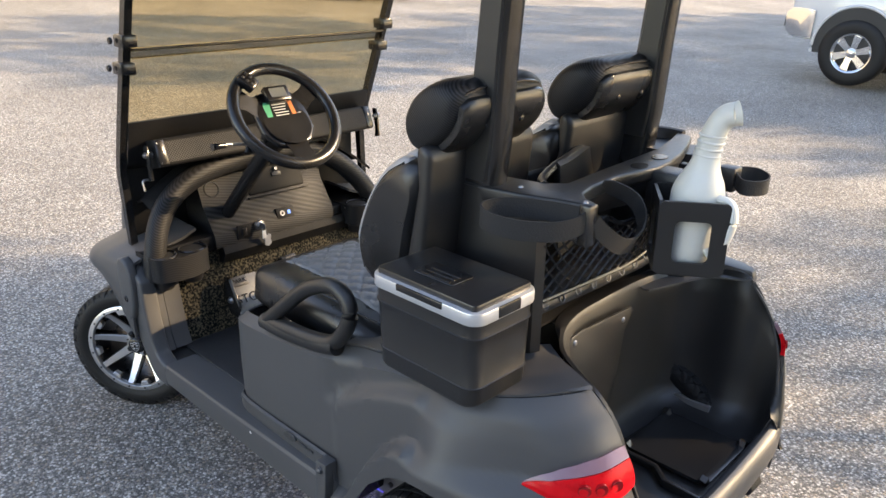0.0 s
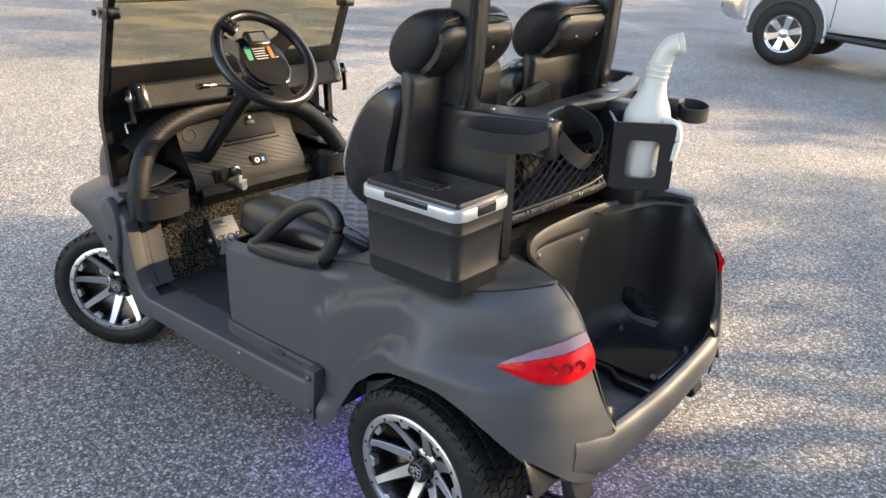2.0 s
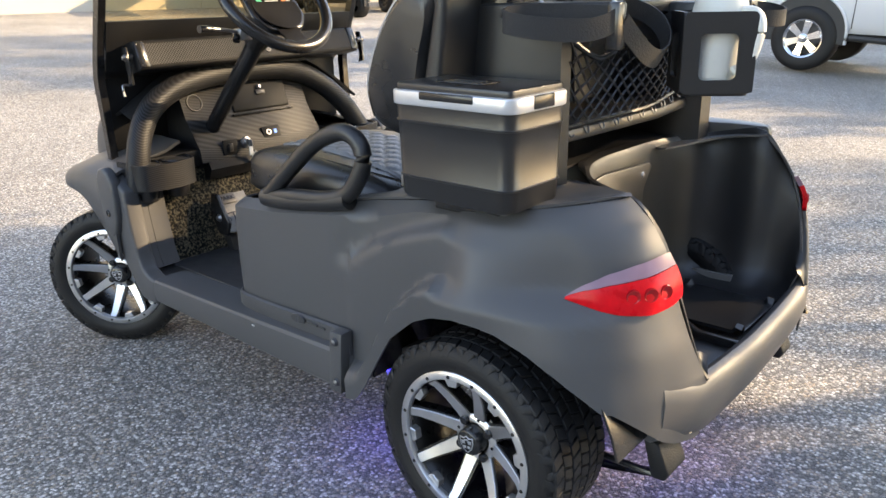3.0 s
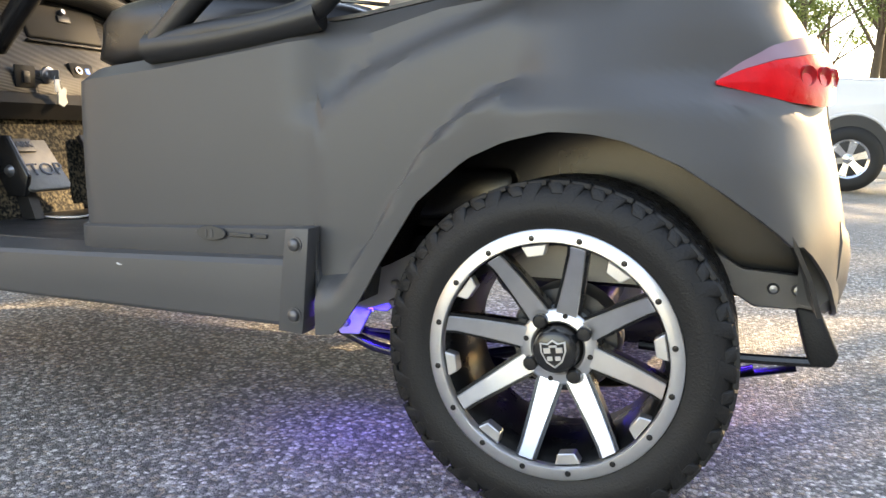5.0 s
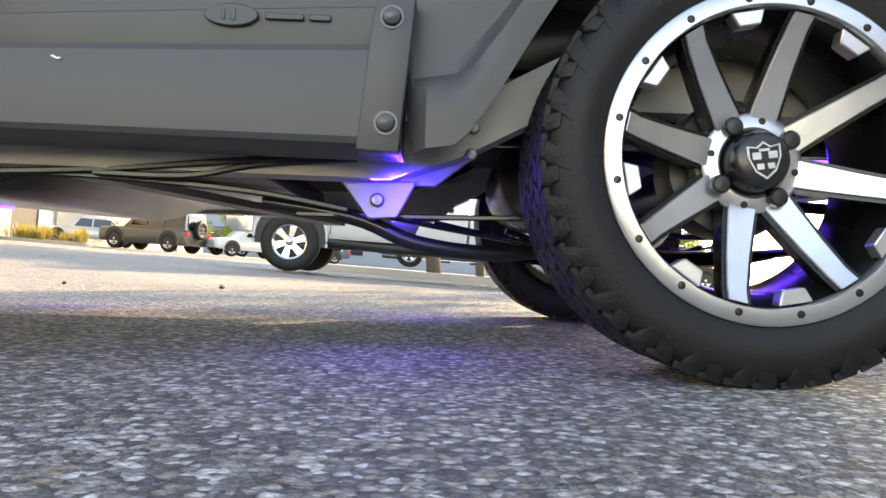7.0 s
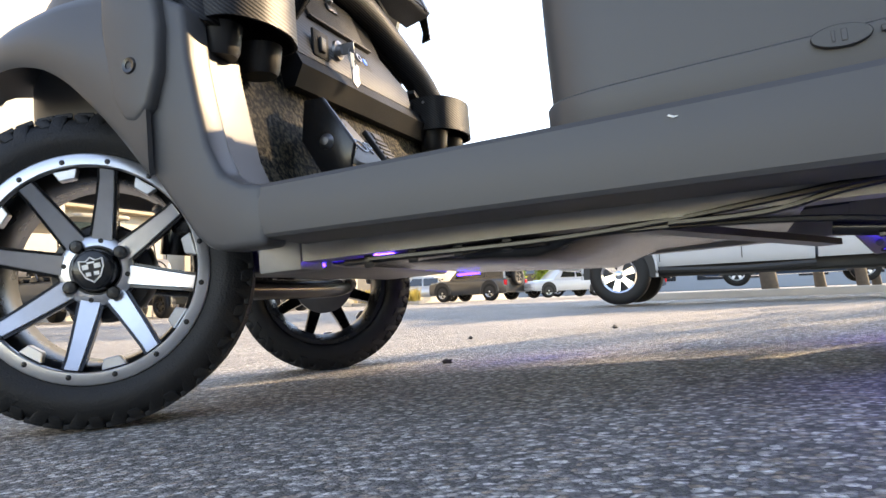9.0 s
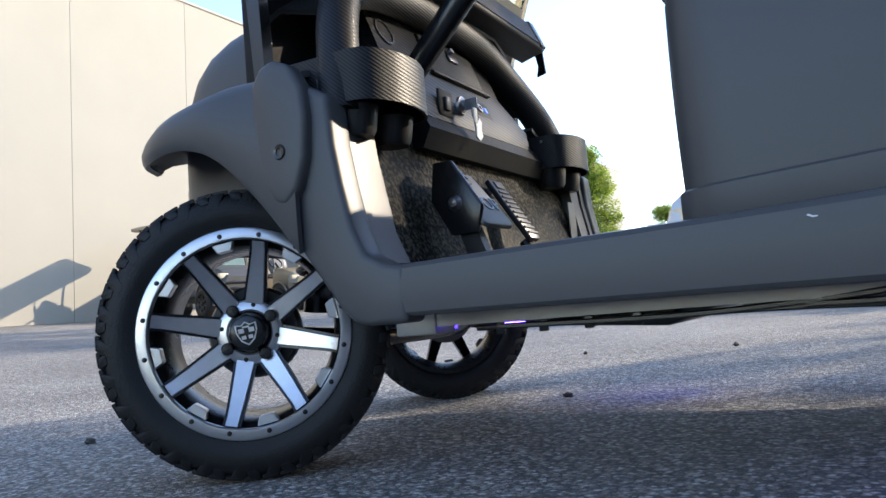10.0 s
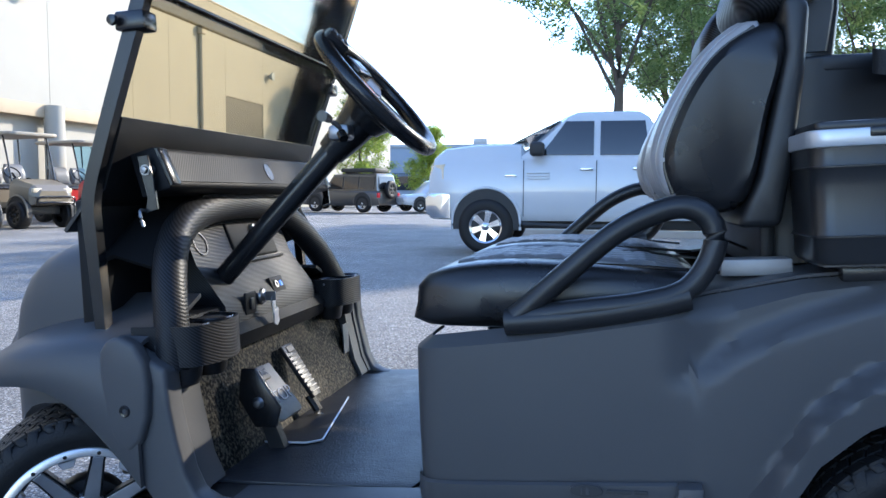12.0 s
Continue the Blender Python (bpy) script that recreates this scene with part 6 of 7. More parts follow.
def rounded(w, d, r, n=6):
    out = []
    for sx, sy, a0 in ((1, 1, 0), (-1, 1, 90), (-1, -1, 180), (1, -1, 270)):
        for j in range(n):
            a = radians(a0 + 90 * j / (n - 1))
            out.append((sx * (w - r) + r * math.cos(a), sy * (d - r) + r * math.sin(a)))
    return out


band = part("lid_band", slab(rounded(0.163, 0.105, 0.035), 0.232, 0.262, "z", 0.004), SILVER, cool, "silver lid band")
part("lid", slab(rounded(0.150, 0.092, 0.012), 0.258, 0.276, "z", 0.005), COOLER, cool, "flat black lid")
part("lid_recess", slab(rounded(0.060, 0.036, 0.008), 0.2765, 0.279, "z", 0.001, 1), SMOOTH_BLACK, cool, at=Matrix.Translation((-0.01, -0.02, 0)))
for k in range(3):
    part("lid_mark", box(-0.05, 0.035, -0.05 + 0.016 * k, -0.046 + 0.016 * k, 0.2785, 0.2805, 0.0005, 1), COOLER, cool)
part("latch_slot", box(0.160, 0.1655, -0.035, 0.035, 0.236, 0.262, 0.006), SMOOTH_BLACK, cool)
part("handle_slot", box(-0.07, 0.07, -0.1075, -0.101, 0.246, 0.262, 0.003), SMOOTH_BLACK, cool)
mount = thing("cooler_mount", "dark metal bracket that carries the cooler on the rear deck", "bracket", pose(0, 0, 0))
part("mount_plate", slab([(-0.18, -0.55), (0.085, -0.55), (0.085, -0.40), (-0.18, -0.40)], 0.794, 0.7995, "z", 0.0015, 1), DULL_STEEL, mount)
part("mount_riser", box(-0.14, 0.04, -0.51, -0.42, 0.764, 0.795, 0.006), SMOOTH_BLACK, mount)
part("mount_rail", slab([(-0.33, -0.42), (-0.20, -0.42), (-0.20, -0.36), (-0.33, -0.36)], 0.7675, 0.80, "z", 0.004), FRAME, mount, "bare metal rail")

PLASTIC_CLEAR = material("milky_plastic", (0.62, 0.62, 0.58), 0.35, 0, 0.06, 20, 0.05, 300)
PLASTIC_CLEAR.node_tree.nodes["Principled BSDF"].inputs["Subsurface Weight"].default_value = 0.5
PLASTIC_CLEAR.node_tree.nodes["Principled BSDF"].inputs["Subsurface Radius"].default_value = (0.05, 0.05, 0.05)
bottle = thing("sand_bottle", "milky white plastic sand bottle with a bent spout", "bottle", pose(0.212, 0.085, 1.0, 0, 5, 35) @ Matrix.Diagonal((0.88, 0.88, 0.98, 1)))
body_prof = [(0.0001, 0.0), (0.060, 0.0), (0.068, 0.008), (0.070, 0.02), (0.070, 0.15), (0.0715, 0.162), (0.070, 0.175), (0.066, 0.19), (0.060, 0.205), (0.050, 0.222), (0.042, 0.238), (0.037, 0.255), (0.034, 0.275)]
part("bottle_body", lathe(body_prof, 36, "z"), PLASTIC_CLEAR, bottle)
sp = curve_points([(0, 0, 0.268), (0.002, -0.001, 0.30), (0.008, -0.004, 0.335), (0.022, -0.010, 0.362), (0.045, -0.020, 0.374)], 18)
part("spout", tube(sp, [0.0345, 0.029], 18, 20), PLASTIC_CLEAR, bottle, "bent white pouring spout")
mouth = [sp[-2], sp[-1] + (sp[-1] - sp[-2]) * 1.2]
part("spout_mouth", loft([[c + Vector((0, 1, 0)) * math.cos(a) * r + Vector((-0.35, 0, 0.93)) * math.sin(a) * r * 0.9 for a in (2 * math.pi * k / 20 for k in range(20))] for c, r in ((mouth[0], 0.030), (mouth[0].lerp(mouth[1], 0.5), 0.032), (mouth[1], 0.034), (mouth[1], 0.029), (mouth[0], 0.025))], caps=False), PLASTIC_CLEAR, bottle)
for k in range(4):
    part("spout_ring", lathe([(0.033, 0.0), (0.0365, 0.003), (0.0365, 0.006), (0.033, 0.009)], 24, "z"), PLASTIC_CLEAR, bottle, at=Matrix.Translation((0.001 * k, 0, 0.262 + 0.016 * k)))
part("bottle_handle", tube([(0.045, -0.050, 0.175), (0.075, -0.075, 0.170), (0.088, -0.086, 0.135), (0.080, -0.080, 0.07), (0.060, -0.066, 0.035), (0.045, -0.052, 0.045)], 0.0105, 34, 10, flat=1.3), PLASTIC_CLEAR, bottle, "white moulded handle")
hold = thing("bottle_holder", "black moulded bottle holder with window cutouts", "holder", pose(0.212, 0.085, 0.0, 0, 0, 35))


def window_plate(w, z0, z1, win_w, w0, w1, r, y):
    """A plate in the x-z plane with a round-cornered window through it."""
    outer, inner = [], []
    for sx, sz, a0 in ((1, 1, 0), (-1, 1, 90), (-1, -1, 180), (1, -1, 270)):
        for k in range(7):
            a = radians(a0 + 15 * k)
            outer.append((sx * (w - 0.012) + 0.012 * math.cos(a), (z1 - 0.012 if sz > 0 else z0 + 0.012) + 0.012 * math.sin(a)))
            inner.append((sx * (win_w - r) + r * math.cos(a), (w1 - r if sz > 0 else w0 + r) + r * math.sin(a)))
    rings = [[Vector((x, yy, z)) for x, z in ring] for ring, yy in ((outer, y + 0.008), (outer, y), (inner, y), (inner, y + 0.008), (outer, y + 0.008))]
    own = loft(rings, caps=False)
    bmesh.ops.remove_doubles(own, verts=own.verts, dist=1e-6)
    return own


part("holder_floor", slab(rounded(0.076, 0.076, 0.02), 0.978, 0.999, "z", 0.004), PLASTIC, hold)
for m in (0, 90, 180, 270):
    part("holder_side", window_plate(0.080, 0.985, 1.165, 0.042, 1.015, 1.118, 0.014, -0.082), PLASTIC, hold, at=Matrix.Rotation(radians(m), 4, "Z"))
level = Matrix.Rotation(radians(-35), 4, "Z") @ Matrix.Translation((0.008, 0.065, 0))
part("holder_arm", box(-0.16, -0.04, -0.02, 0.065, 1.07, 1.185, 0.01), PLASTIC, hold, at=level)
part("strap_block", box(-0.05, 0.0, 0.15, 0.195, 1.12, 1.185, 0.006), PLASTIC, hold, at=level)
part("block_arm", box(-0.16, -0.045, 0.155, 0.18, 1.13, 1.17, 0.004), PLASTIC, hold, at=level)
part("side_strap", strap_loop([(-0.01, 0.17, 1.16), (-0.01, 0.21, 1.16), (0.02, 0.245, 1.155), (0.055, 0.24, 1.145), (0.065, 0.20, 1.14), (0.045, 0.16, 1.14), (0.02, 0.145, 1.145)], 0.04), STRAP, hold, at=level)


# ---- far things, laid out on the level lot ----
def on_lot(x, y, z=0.0, rz=0.0):
    return LEVEL @ pose(x, y, z, 0, 0, rz)


WALL = material("painted_concrete_wall", (0.36, 0.34, 0.29), 0.85, 0, 0.08, 0.5, 0.15, 40)
TAN = material("tan_stucco", (0.45, 0.36, 0.24), 0.85, 0, 0.1, 1.0, 0.3, 60)
DARK = material("dark_recess_panel", (0.03, 0.03, 0.03), 0.5, 0, 0.2, 2)
KERB = material("concrete_kerb", (0.42, 0.38, 0.32), 0.85, 0, 0.2, 3, 0.4, 60)
WHITE_PAINT = material("white_car_paint", (0.55, 0.56, 0.57), 0.25, 0, 0.03, 2, coat=0.8)
DARK_PAINT = material("dark_car_paint", (0.05, 0.045, 0.04), 0.3, 0, 0.05, 2, coat=0.8)
BLUE_PAINT = material("blue_car_paint", (0.02, 0.05, 0.10), 0.3, 0, 0.05, 2, coat=0.8)
SILVER_PAINT = material("silver_car_paint", (0.45, 0.47, 0.5), 0.3, 0.3, 0.05, 2, coat=0.8)
RED_PAINT = material("red_cart_paint", (0.45, 0.02, 0.02), 0.3, 0, 0.05, 2, coat=0.8)
CHROME = material("chrome", (0.75, 0.75, 0.76), 0.12, 1.0, 0.05, 20)
LAMP_GLASS = material("headlamp_glass", (0.75, 0.62, 0.42), 0.12, 0, 0.2, 8, coat=1.0)
MATTE_BLACK = material("matte_black", (0.02, 0.02, 0.02), 0.6, 0, 0.1, 10)

# warehouse
hall = thing("warehouse", "long pale concrete warehouse with a shaded entrance", "building", LEVEL.copy())
HX, HTOP = -20.0, 10.3
edges = [-26, -14, -4, 3, 11.5, 15.6]
for a, b in zip(edges, edges[1:]):
    part("wall_panel", box(HX - 0.4, HX, a + 0.004, b - 0.004, 0, HTOP, 0.006, 1), WALL, hall)
for a, b in zip([15.6, 21.5, 26.3], [21.5, 26.3, 29.0]):
    part("wall_panel", box(HX - 0.4, HX, a + 0.004, b - 0.004, 4.0, HTOP, 0.006, 1), WALL, hall)
for a, b in zip([29.0, 31.6], [31.6, 34.1]):
    part("wall_panel", box(HX - 0.4, HX, a + 0.004, b - 0.004, 0, HTOP, 0.006, 1), WALL, hall)
part("wall_panel", box(HX - 0.4, HX, 34.1 + 0.004, 38.4 - 0.004, 5.9, HTOP, 0.006, 1), WALL, hall)
for a, b in zip([38.4, 42, 46.5, 52.5, 58.5], [42, 46.5, 52.5, 58.5, 64]):
    part("wall_panel", box(HX - 0.4, HX, a + 0.004, b - 0.004, 0, HTOP, 0.006, 1), WALL, hall)
part("back_structure", box(HX - 30, HX - 0.4, -26, 64, 0, HTOP - 0.3, 0), WALL, hall)
part("joint_backing", box(HX - 0.39, HX - 0.03, -26, 64, 4.0, HTOP - 0.05, 0), DARK, hall)
part("parapet_cap", box(HX - 0.45, HX + 0.04, -26, 64, HTOP, HTOP + 0.08, 0.01), KERB, hall)
part("entrance_soffit", box(HX - 0.38, HX + 0.02, 15.6, 29.0, 3.55, 4.0, 0.01), TAN, hall)
part("entrance_back", box(HX - 2.5, HX - 2.3, 15.6, 29.0, 0, 3.9, 0), TAN, hall)
for y, w in ((16.4, 1.5), (18.6, 2.2), (22.4, 2.4), (25.8, 2.2)):
    win = part("entrance_window", box(HX - 2.3, HX - 2.22, y, y + w, 0.4, 3.1, 0.01), CAR_GLASS, hall, "dark entrance window")
    part("window_frame", box(HX - 2.24, HX - 2.18, y - 0.06, y + w + 0.06, 3.1, 3.2, 0.005), MATTE_BLACK, win)
    part("window_mullion", box(HX - 2.24, HX - 2.18, y + w / 2 - 0.03, y + w / 2 + 0.03, 0.4, 3.1, 0.005), MATTE_BLACK, win)
# unreadable sign lettering as bars
for k in range(8):
    part("sign_bar", box(HX - 2.18, HX - 2.15, 22.7 + 0.26 * k, 22.88 + 0.26 * k, 2.5, 2.85, 0.005), WHITE_PRINT, hall)
part("entrance_column", lathe([(0.34, 0.0), (0.34, 3.98)], 28, "z"), WALL, hall, "round concrete entrance column", at=Matrix.Translation((HX + 0.15, 21.5, 0)))
door = part("loading_door", box(HX - 0.3, HX - 0.2, 34.1, 38.4, 0, 5.9, 0), DARK, hall, "dark open loading door")
part("door_leaf", box(HX - 0.2, HX - 0.12, 36.8, 38.4, 0, 5.8, 0.01), SILVER_PAINT, door)
part("door_window", box(HX - 0.06, HX + 0.01, 48.0, 50.0, 2.6, 4.4, 0.0), DARK, hall)
for y in (31.6, 57.0):
    part("down_pipe", tube([(HX + 0.1, y, 0.0), (HX + 0.1, y, 8.6)], 0.09, 4, 12), KERB, hall)
    part("pipe_head", box(HX, HX + 0.28, y - 0.18, y + 0.18, 8.5, 8.9, 0.03), KERB, hall)
for y in (39.2, 20.3):
    part("wall_lamp", lathe([(0.0001, 0.0), (0.10, 0.02), (0.24, 0.26), (0.22, 0.30), (0.0001, 0.31)], 20, "x"), SILVER_PAINT, hall, "round wall lamp", at=Matrix.Translation((HX, y, 7.6)))


# far office block
far = thing("office_block", "low blue-grey building in the distance", "building", on_lot(-8, 92))
part("block_wall", box(-22, 30, 0, 12, 0, 6.6, 0.1), material("blue_grey_wall", (0.22, 0.26, 0.31), 0.8, 0, 0.08, 0.3), far)
part("block_parapet", box(-22.2, 30.2, -0.2, 12, 6.6, 7.0, 0.05), material("grey_parapet", (0.30, 0.32, 0.34), 0.8), far)
for k in range(6):
    part("roof_unit", box(-18 + 8 * k, -16.2 + 8 * k, 3, 5, 7.0, 7.9, 0.05), FRAME, far)
for k in range(9):
    part("block_window", box(-20 + 5.4 * k, -17 + 5.4 * k, -0.08, 0.02, 1.2, 3.4, 0.02), CAR_GLASS, far)


def car_wheel(r, w, rim_mat, parent, at, spokes=6):
    tyre = part("wheel", lathe([(r * 0.56, -w / 2 + 0.015), (r * 0.64, -w / 2), (r * 0.82, -w / 2 - 0.004), (r * 0.95, -w / 2 + 0.012), (r, -w / 2 + 0.04), (r, w / 2 - 0.04), (r * 0.95, w / 2 - 0.012), (r * 0.64, w / 2), (r * 0.56, w / 2 - 0.02)], 40), RUBBER, parent, at=at)
    part("rim", lathe([(r * 0.50, -w / 2 + 0.05), (r * 0.56, -w / 2 + 0.012), (r * 0.60, -w / 2 + 0.004), (r * 0.60, -w / 2 + 0.03), (r * 0.52, 0.0), (r * 0.52, w / 2 - 0.03)], 36), rim_mat, tyre)
    part("wheel_back", lathe([(0.0001, -w / 2 + 0.09), (r * 0.52, -w / 2 + 0.09), (r * 0.52, 0.02)], 28), MATTE_BLACK, tyre)
    part("hub_cap", lathe([(0.0001, -w / 2 - 0.004), (r * 0.10, -w / 2), (r * 0.15, -w / 2 + 0.02), (r * 0.16, -w / 2 + 0.08)], 20), rim_mat, tyre)
    for k in range(spokes):
        s = loft([[Vector((-h, y, q)), Vector((h, y, q)), Vector((h * 0.8, y + 0.05, q)), Vector((-h * 0.8, y + 0.05, q))] for q, h, y in ((r * 0.12, r * 0.085, -w / 2 + 0.025), (r * 0.3, r * 0.095, -w / 2 + 0.02), (r * 0.52, r * 0.12, -w / 2 + 0.015))])
        part("rim_spoke", bevelled(s, 0.006, 1), rim_mat, tyre, at=Matrix.Rotation(2 * math.pi * k / spokes, 4, "Y"))
    return tyre


def body_loft(stations, n=9):
    """A car body from stations of x, half width, sill height, shoulder height, roof inset and so on."""
    rings = []
    for x, hw, z0, z1, hw2, z2 in stations:
        ring = [(-hw * 0.93, z0), (-hw, z0 + 0.12), (-hw, z0 + 0.5 * (z1 - z0)), (-hw * 0.985, z1 - 0.06), (-hw * 0.95, z1), (-hw2, z2 - 0.03), (-hw2 * 0.93, z2)]
        ring = ring + [(-y, z) for y, z in ring[::-1]]
        rings.append([Vector((x, y, z)) for y, z in ring])
    return loft(rings)


def arch_cut(x, r, z, side, mat, parent, y):
    """A dark wheel well with a raised lip."""
    out = [(x + r * math.cos(a), z + r * math.sin(a)) for a in [math.pi * k / 16 for k in range(17)]]
    out = [(x + r, z - 0.12), *out, (x - r, z - 0.12)]
    w = part("wheel_well", slab(out, y - side * 0.006, y + side * 0.10, "y"), MATTE_BLACK, parent)
    part("arch_lip", tube([(px, y - side * 0.004, pz) for px, pz in out], 0.022, 40, 8), mat, w)
    return w


# white pickup; its nose to -x, its near side at y = -1.0
truck = thing("pickup_truck", "white four-door pickup truck with chrome wheels parked in shade", "truck", on_lot(-2.55, 11.22, 0.03))
part("body", body_loft([(-0.98, 0.86, 0.58, 1.30, 0.70, 1.42), (-0.90, 0.93, 0.56, 1.40, 0.80, 1.58), (-0.70, 0.97, 0.55, 1.46, 0.86, 1.72), (-0.2, 1.0, 0.55, 1.50, 0.87, 1.78), (0.55, 1.0, 0.55, 1.54, 0.86, 1.80), (0.62, 1.0, 0.55, 1.56, 0.86, 1.60), (2.60, 1.0, 0.56, 1.57, 0.88, 1.60), (2.70, 1.0, 0.56, 1.57, 0.90, 1.60)]), WHITE_PAINT, truck, "white body", smooth=35)
part("truck_bed", body_loft([(2.74, 1.0, 0.58, 1.52, 0.96, 1.56), (5.45, 1.0, 0.60, 1.52, 0.96, 1.56), (5.55, 0.98, 0.62, 1.50, 0.94, 1.54)]), WHITE_PAINT, truck, smooth=35)
part("cab", loft([[Vector((x, y, z)) for x, y in ((a, -w), (b, -w), (b + 0.03, -w + 0.12), (b + 0.03, w - 0.12), (b, w), (a, w), (a - 0.10, w - 0.15), (a - 0.10, -w + 0.15))] for z, a, b, w in ((1.56, 0.52, 2.70, 0.93), (1.75, 0.80, 2.68, 0.90), (2.05, 1.12, 2.62, 0.83), (2.22, 1.30, 2.52, 0.77), (2.30, 1.45, 2.40, 0.70), (2.32, 1.6, 2.2, 0.6))]), WHITE_PAINT, truck, smooth=35)
for side in (-1, 1):
    for x0b, x1b, x0t, x1t in ((0.86, 1.70, 1.26, 1.70), (1.80, 2.56, 1.80, 2.48)):
        rows = [[Vector((xb, side * 0.921, 1.60)), Vector(((xb + xt) / 2, side * (0.886), 1.86)), Vector((xt, side * 0.812, 2.14))] for xb, xt in ((x0b, x0t), ((x0b + x1b) / 2, (x0t + x1t) / 2), (x1b, x1t))]
        part("side_window", sheet(rows, 0.02), CAR_GLASS, truck, "dark side window")
    part("door_seam", box(1.745, 1.757, side * 1.0 - 0.004, side * 1.0 + 0.006, 0.62, 1.52, 0.0), MATTE_BLACK, truck)
    part("door_seam", box(0.60, 0.612, side * 1.0 - 0.004, side * 1.0 + 0.006, 0.62, 1.52, 0.0), MATTE_BLACK, truck)
    part("door_handle", box(1.50, 1.70, side * 1.0 - 0.03, side * 1.0 + 0.03, 1.36, 1.40, 0.01), CHROME, truck)
    part("door_handle", box(2.30, 2.50, side * 1.0 - 0.03, side * 1.0 + 0.03, 1.37, 1.41, 0.01), CHROME, truck)
    part("badge_bar", box(0.30, 0.50, side * 1.0 - 0.012, side * 1.0 + 0.012, 1.26, 1.29, 0.004), CHROME, truck)
    for k in range(3):
        part("badge_bar", box(0.66, 1.02, side * 1.0 - 0.012, side * 1.0 + 0.012, 1.22 + 0.045 * k, 1.247 + 0.045 * k, 0.003), SILVER_PAINT, truck)
    part("wing_mirror", box(0.72, 0.94, min(side * 1.0, side * 1.26), max(side * 1.0, side * 1.26), 1.58, 1.80, 0.05, 3), MATTE_BLACK, truck, "black wing mirror")
    arch_cut(0.0, 0.56, 0.52, -side, WHITE_PAINT, truck, side * 1.0)
    arch_cut(4.35, 0.55, 0.52, -side, WHITE_PAINT, truck, side * 1.0)
    part("head_lamp", loft([[Vector((x, side * y, z)) for x, y, z in ((-1.0, 0.58, za), (-0.95, 0.84, za), (-0.72, 0.965, za + 0.02), (-0.68, 0.90, za + 0.02), (-0.9, 0.6, za))] for za in (1.20, 1.44)]), LAMP_GLASS, truck, "amber-lit head lamp")
    part("step_bar", tube([(0.6, side * 1.02, 0.50), (1.6, side * 1.05, 0.47), (2.7, side * 1.02, 0.50)], 0.04, 12, 8), MATTE_BLACK, truck)
part("wind_screen", sheet([[Vector((0.40, y, 1.80)), Vector((0.75, y * 0.96, 1.98)), Vector((1.16, y * 0.86, 2.18))] for y in (-0.80, -0.4, 0, 0.4, 0.80)], 0.02), CAR_GLASS, truck)
bump = part("front_bumper", loft([[Vector((x, y, z)) for x, z in ((-1.02 + c, 0.58), (-1.12 + c, 0.66), (-1.13 + c, 0.90), (-1.04 + c, 0.98), (-0.90 + c, 0.96), (-0.90 + c, 0.58))] for y, c in ((-1.0, 0.30), (-0.92, 0.10), (-0.6, 0.02), (0, 0.0), (0.6, 0.02), (0.92, 0.10), (1.0, 0.30))]), CHROME, truck, "chrome front bumper")
part("fog_lamp", box(-1.04, -1.0, -0.92, -0.74, 0.70, 0.84, 0.01), MATTE_BLACK, bump)
part("grille", box(-1.03, -0.96, -0.55, 0.55, 1.02, 1.42, 0.03), MATTE_BLACK, truck)
part("grille_bar", box(-1.06, -1.0, -0.56, 0.56, 1.19, 1.25, 0.02), CHROME, truck)
part("underside", box(-0.5, 5.3, -0.7, 0.7, 0.42, 0.62, 0.05), MATTE_BLACK, truck)
for x in (0.0, 4.35):
    car_wheel(0.45, 0.29, CHROME, truck, pose(x, -0.90, 0.45, 0, 12, 0))
    car_wheel(0.45, 0.29, CHROME, truck, pose(x, 0.90, 0.45, 0, 0, 180))


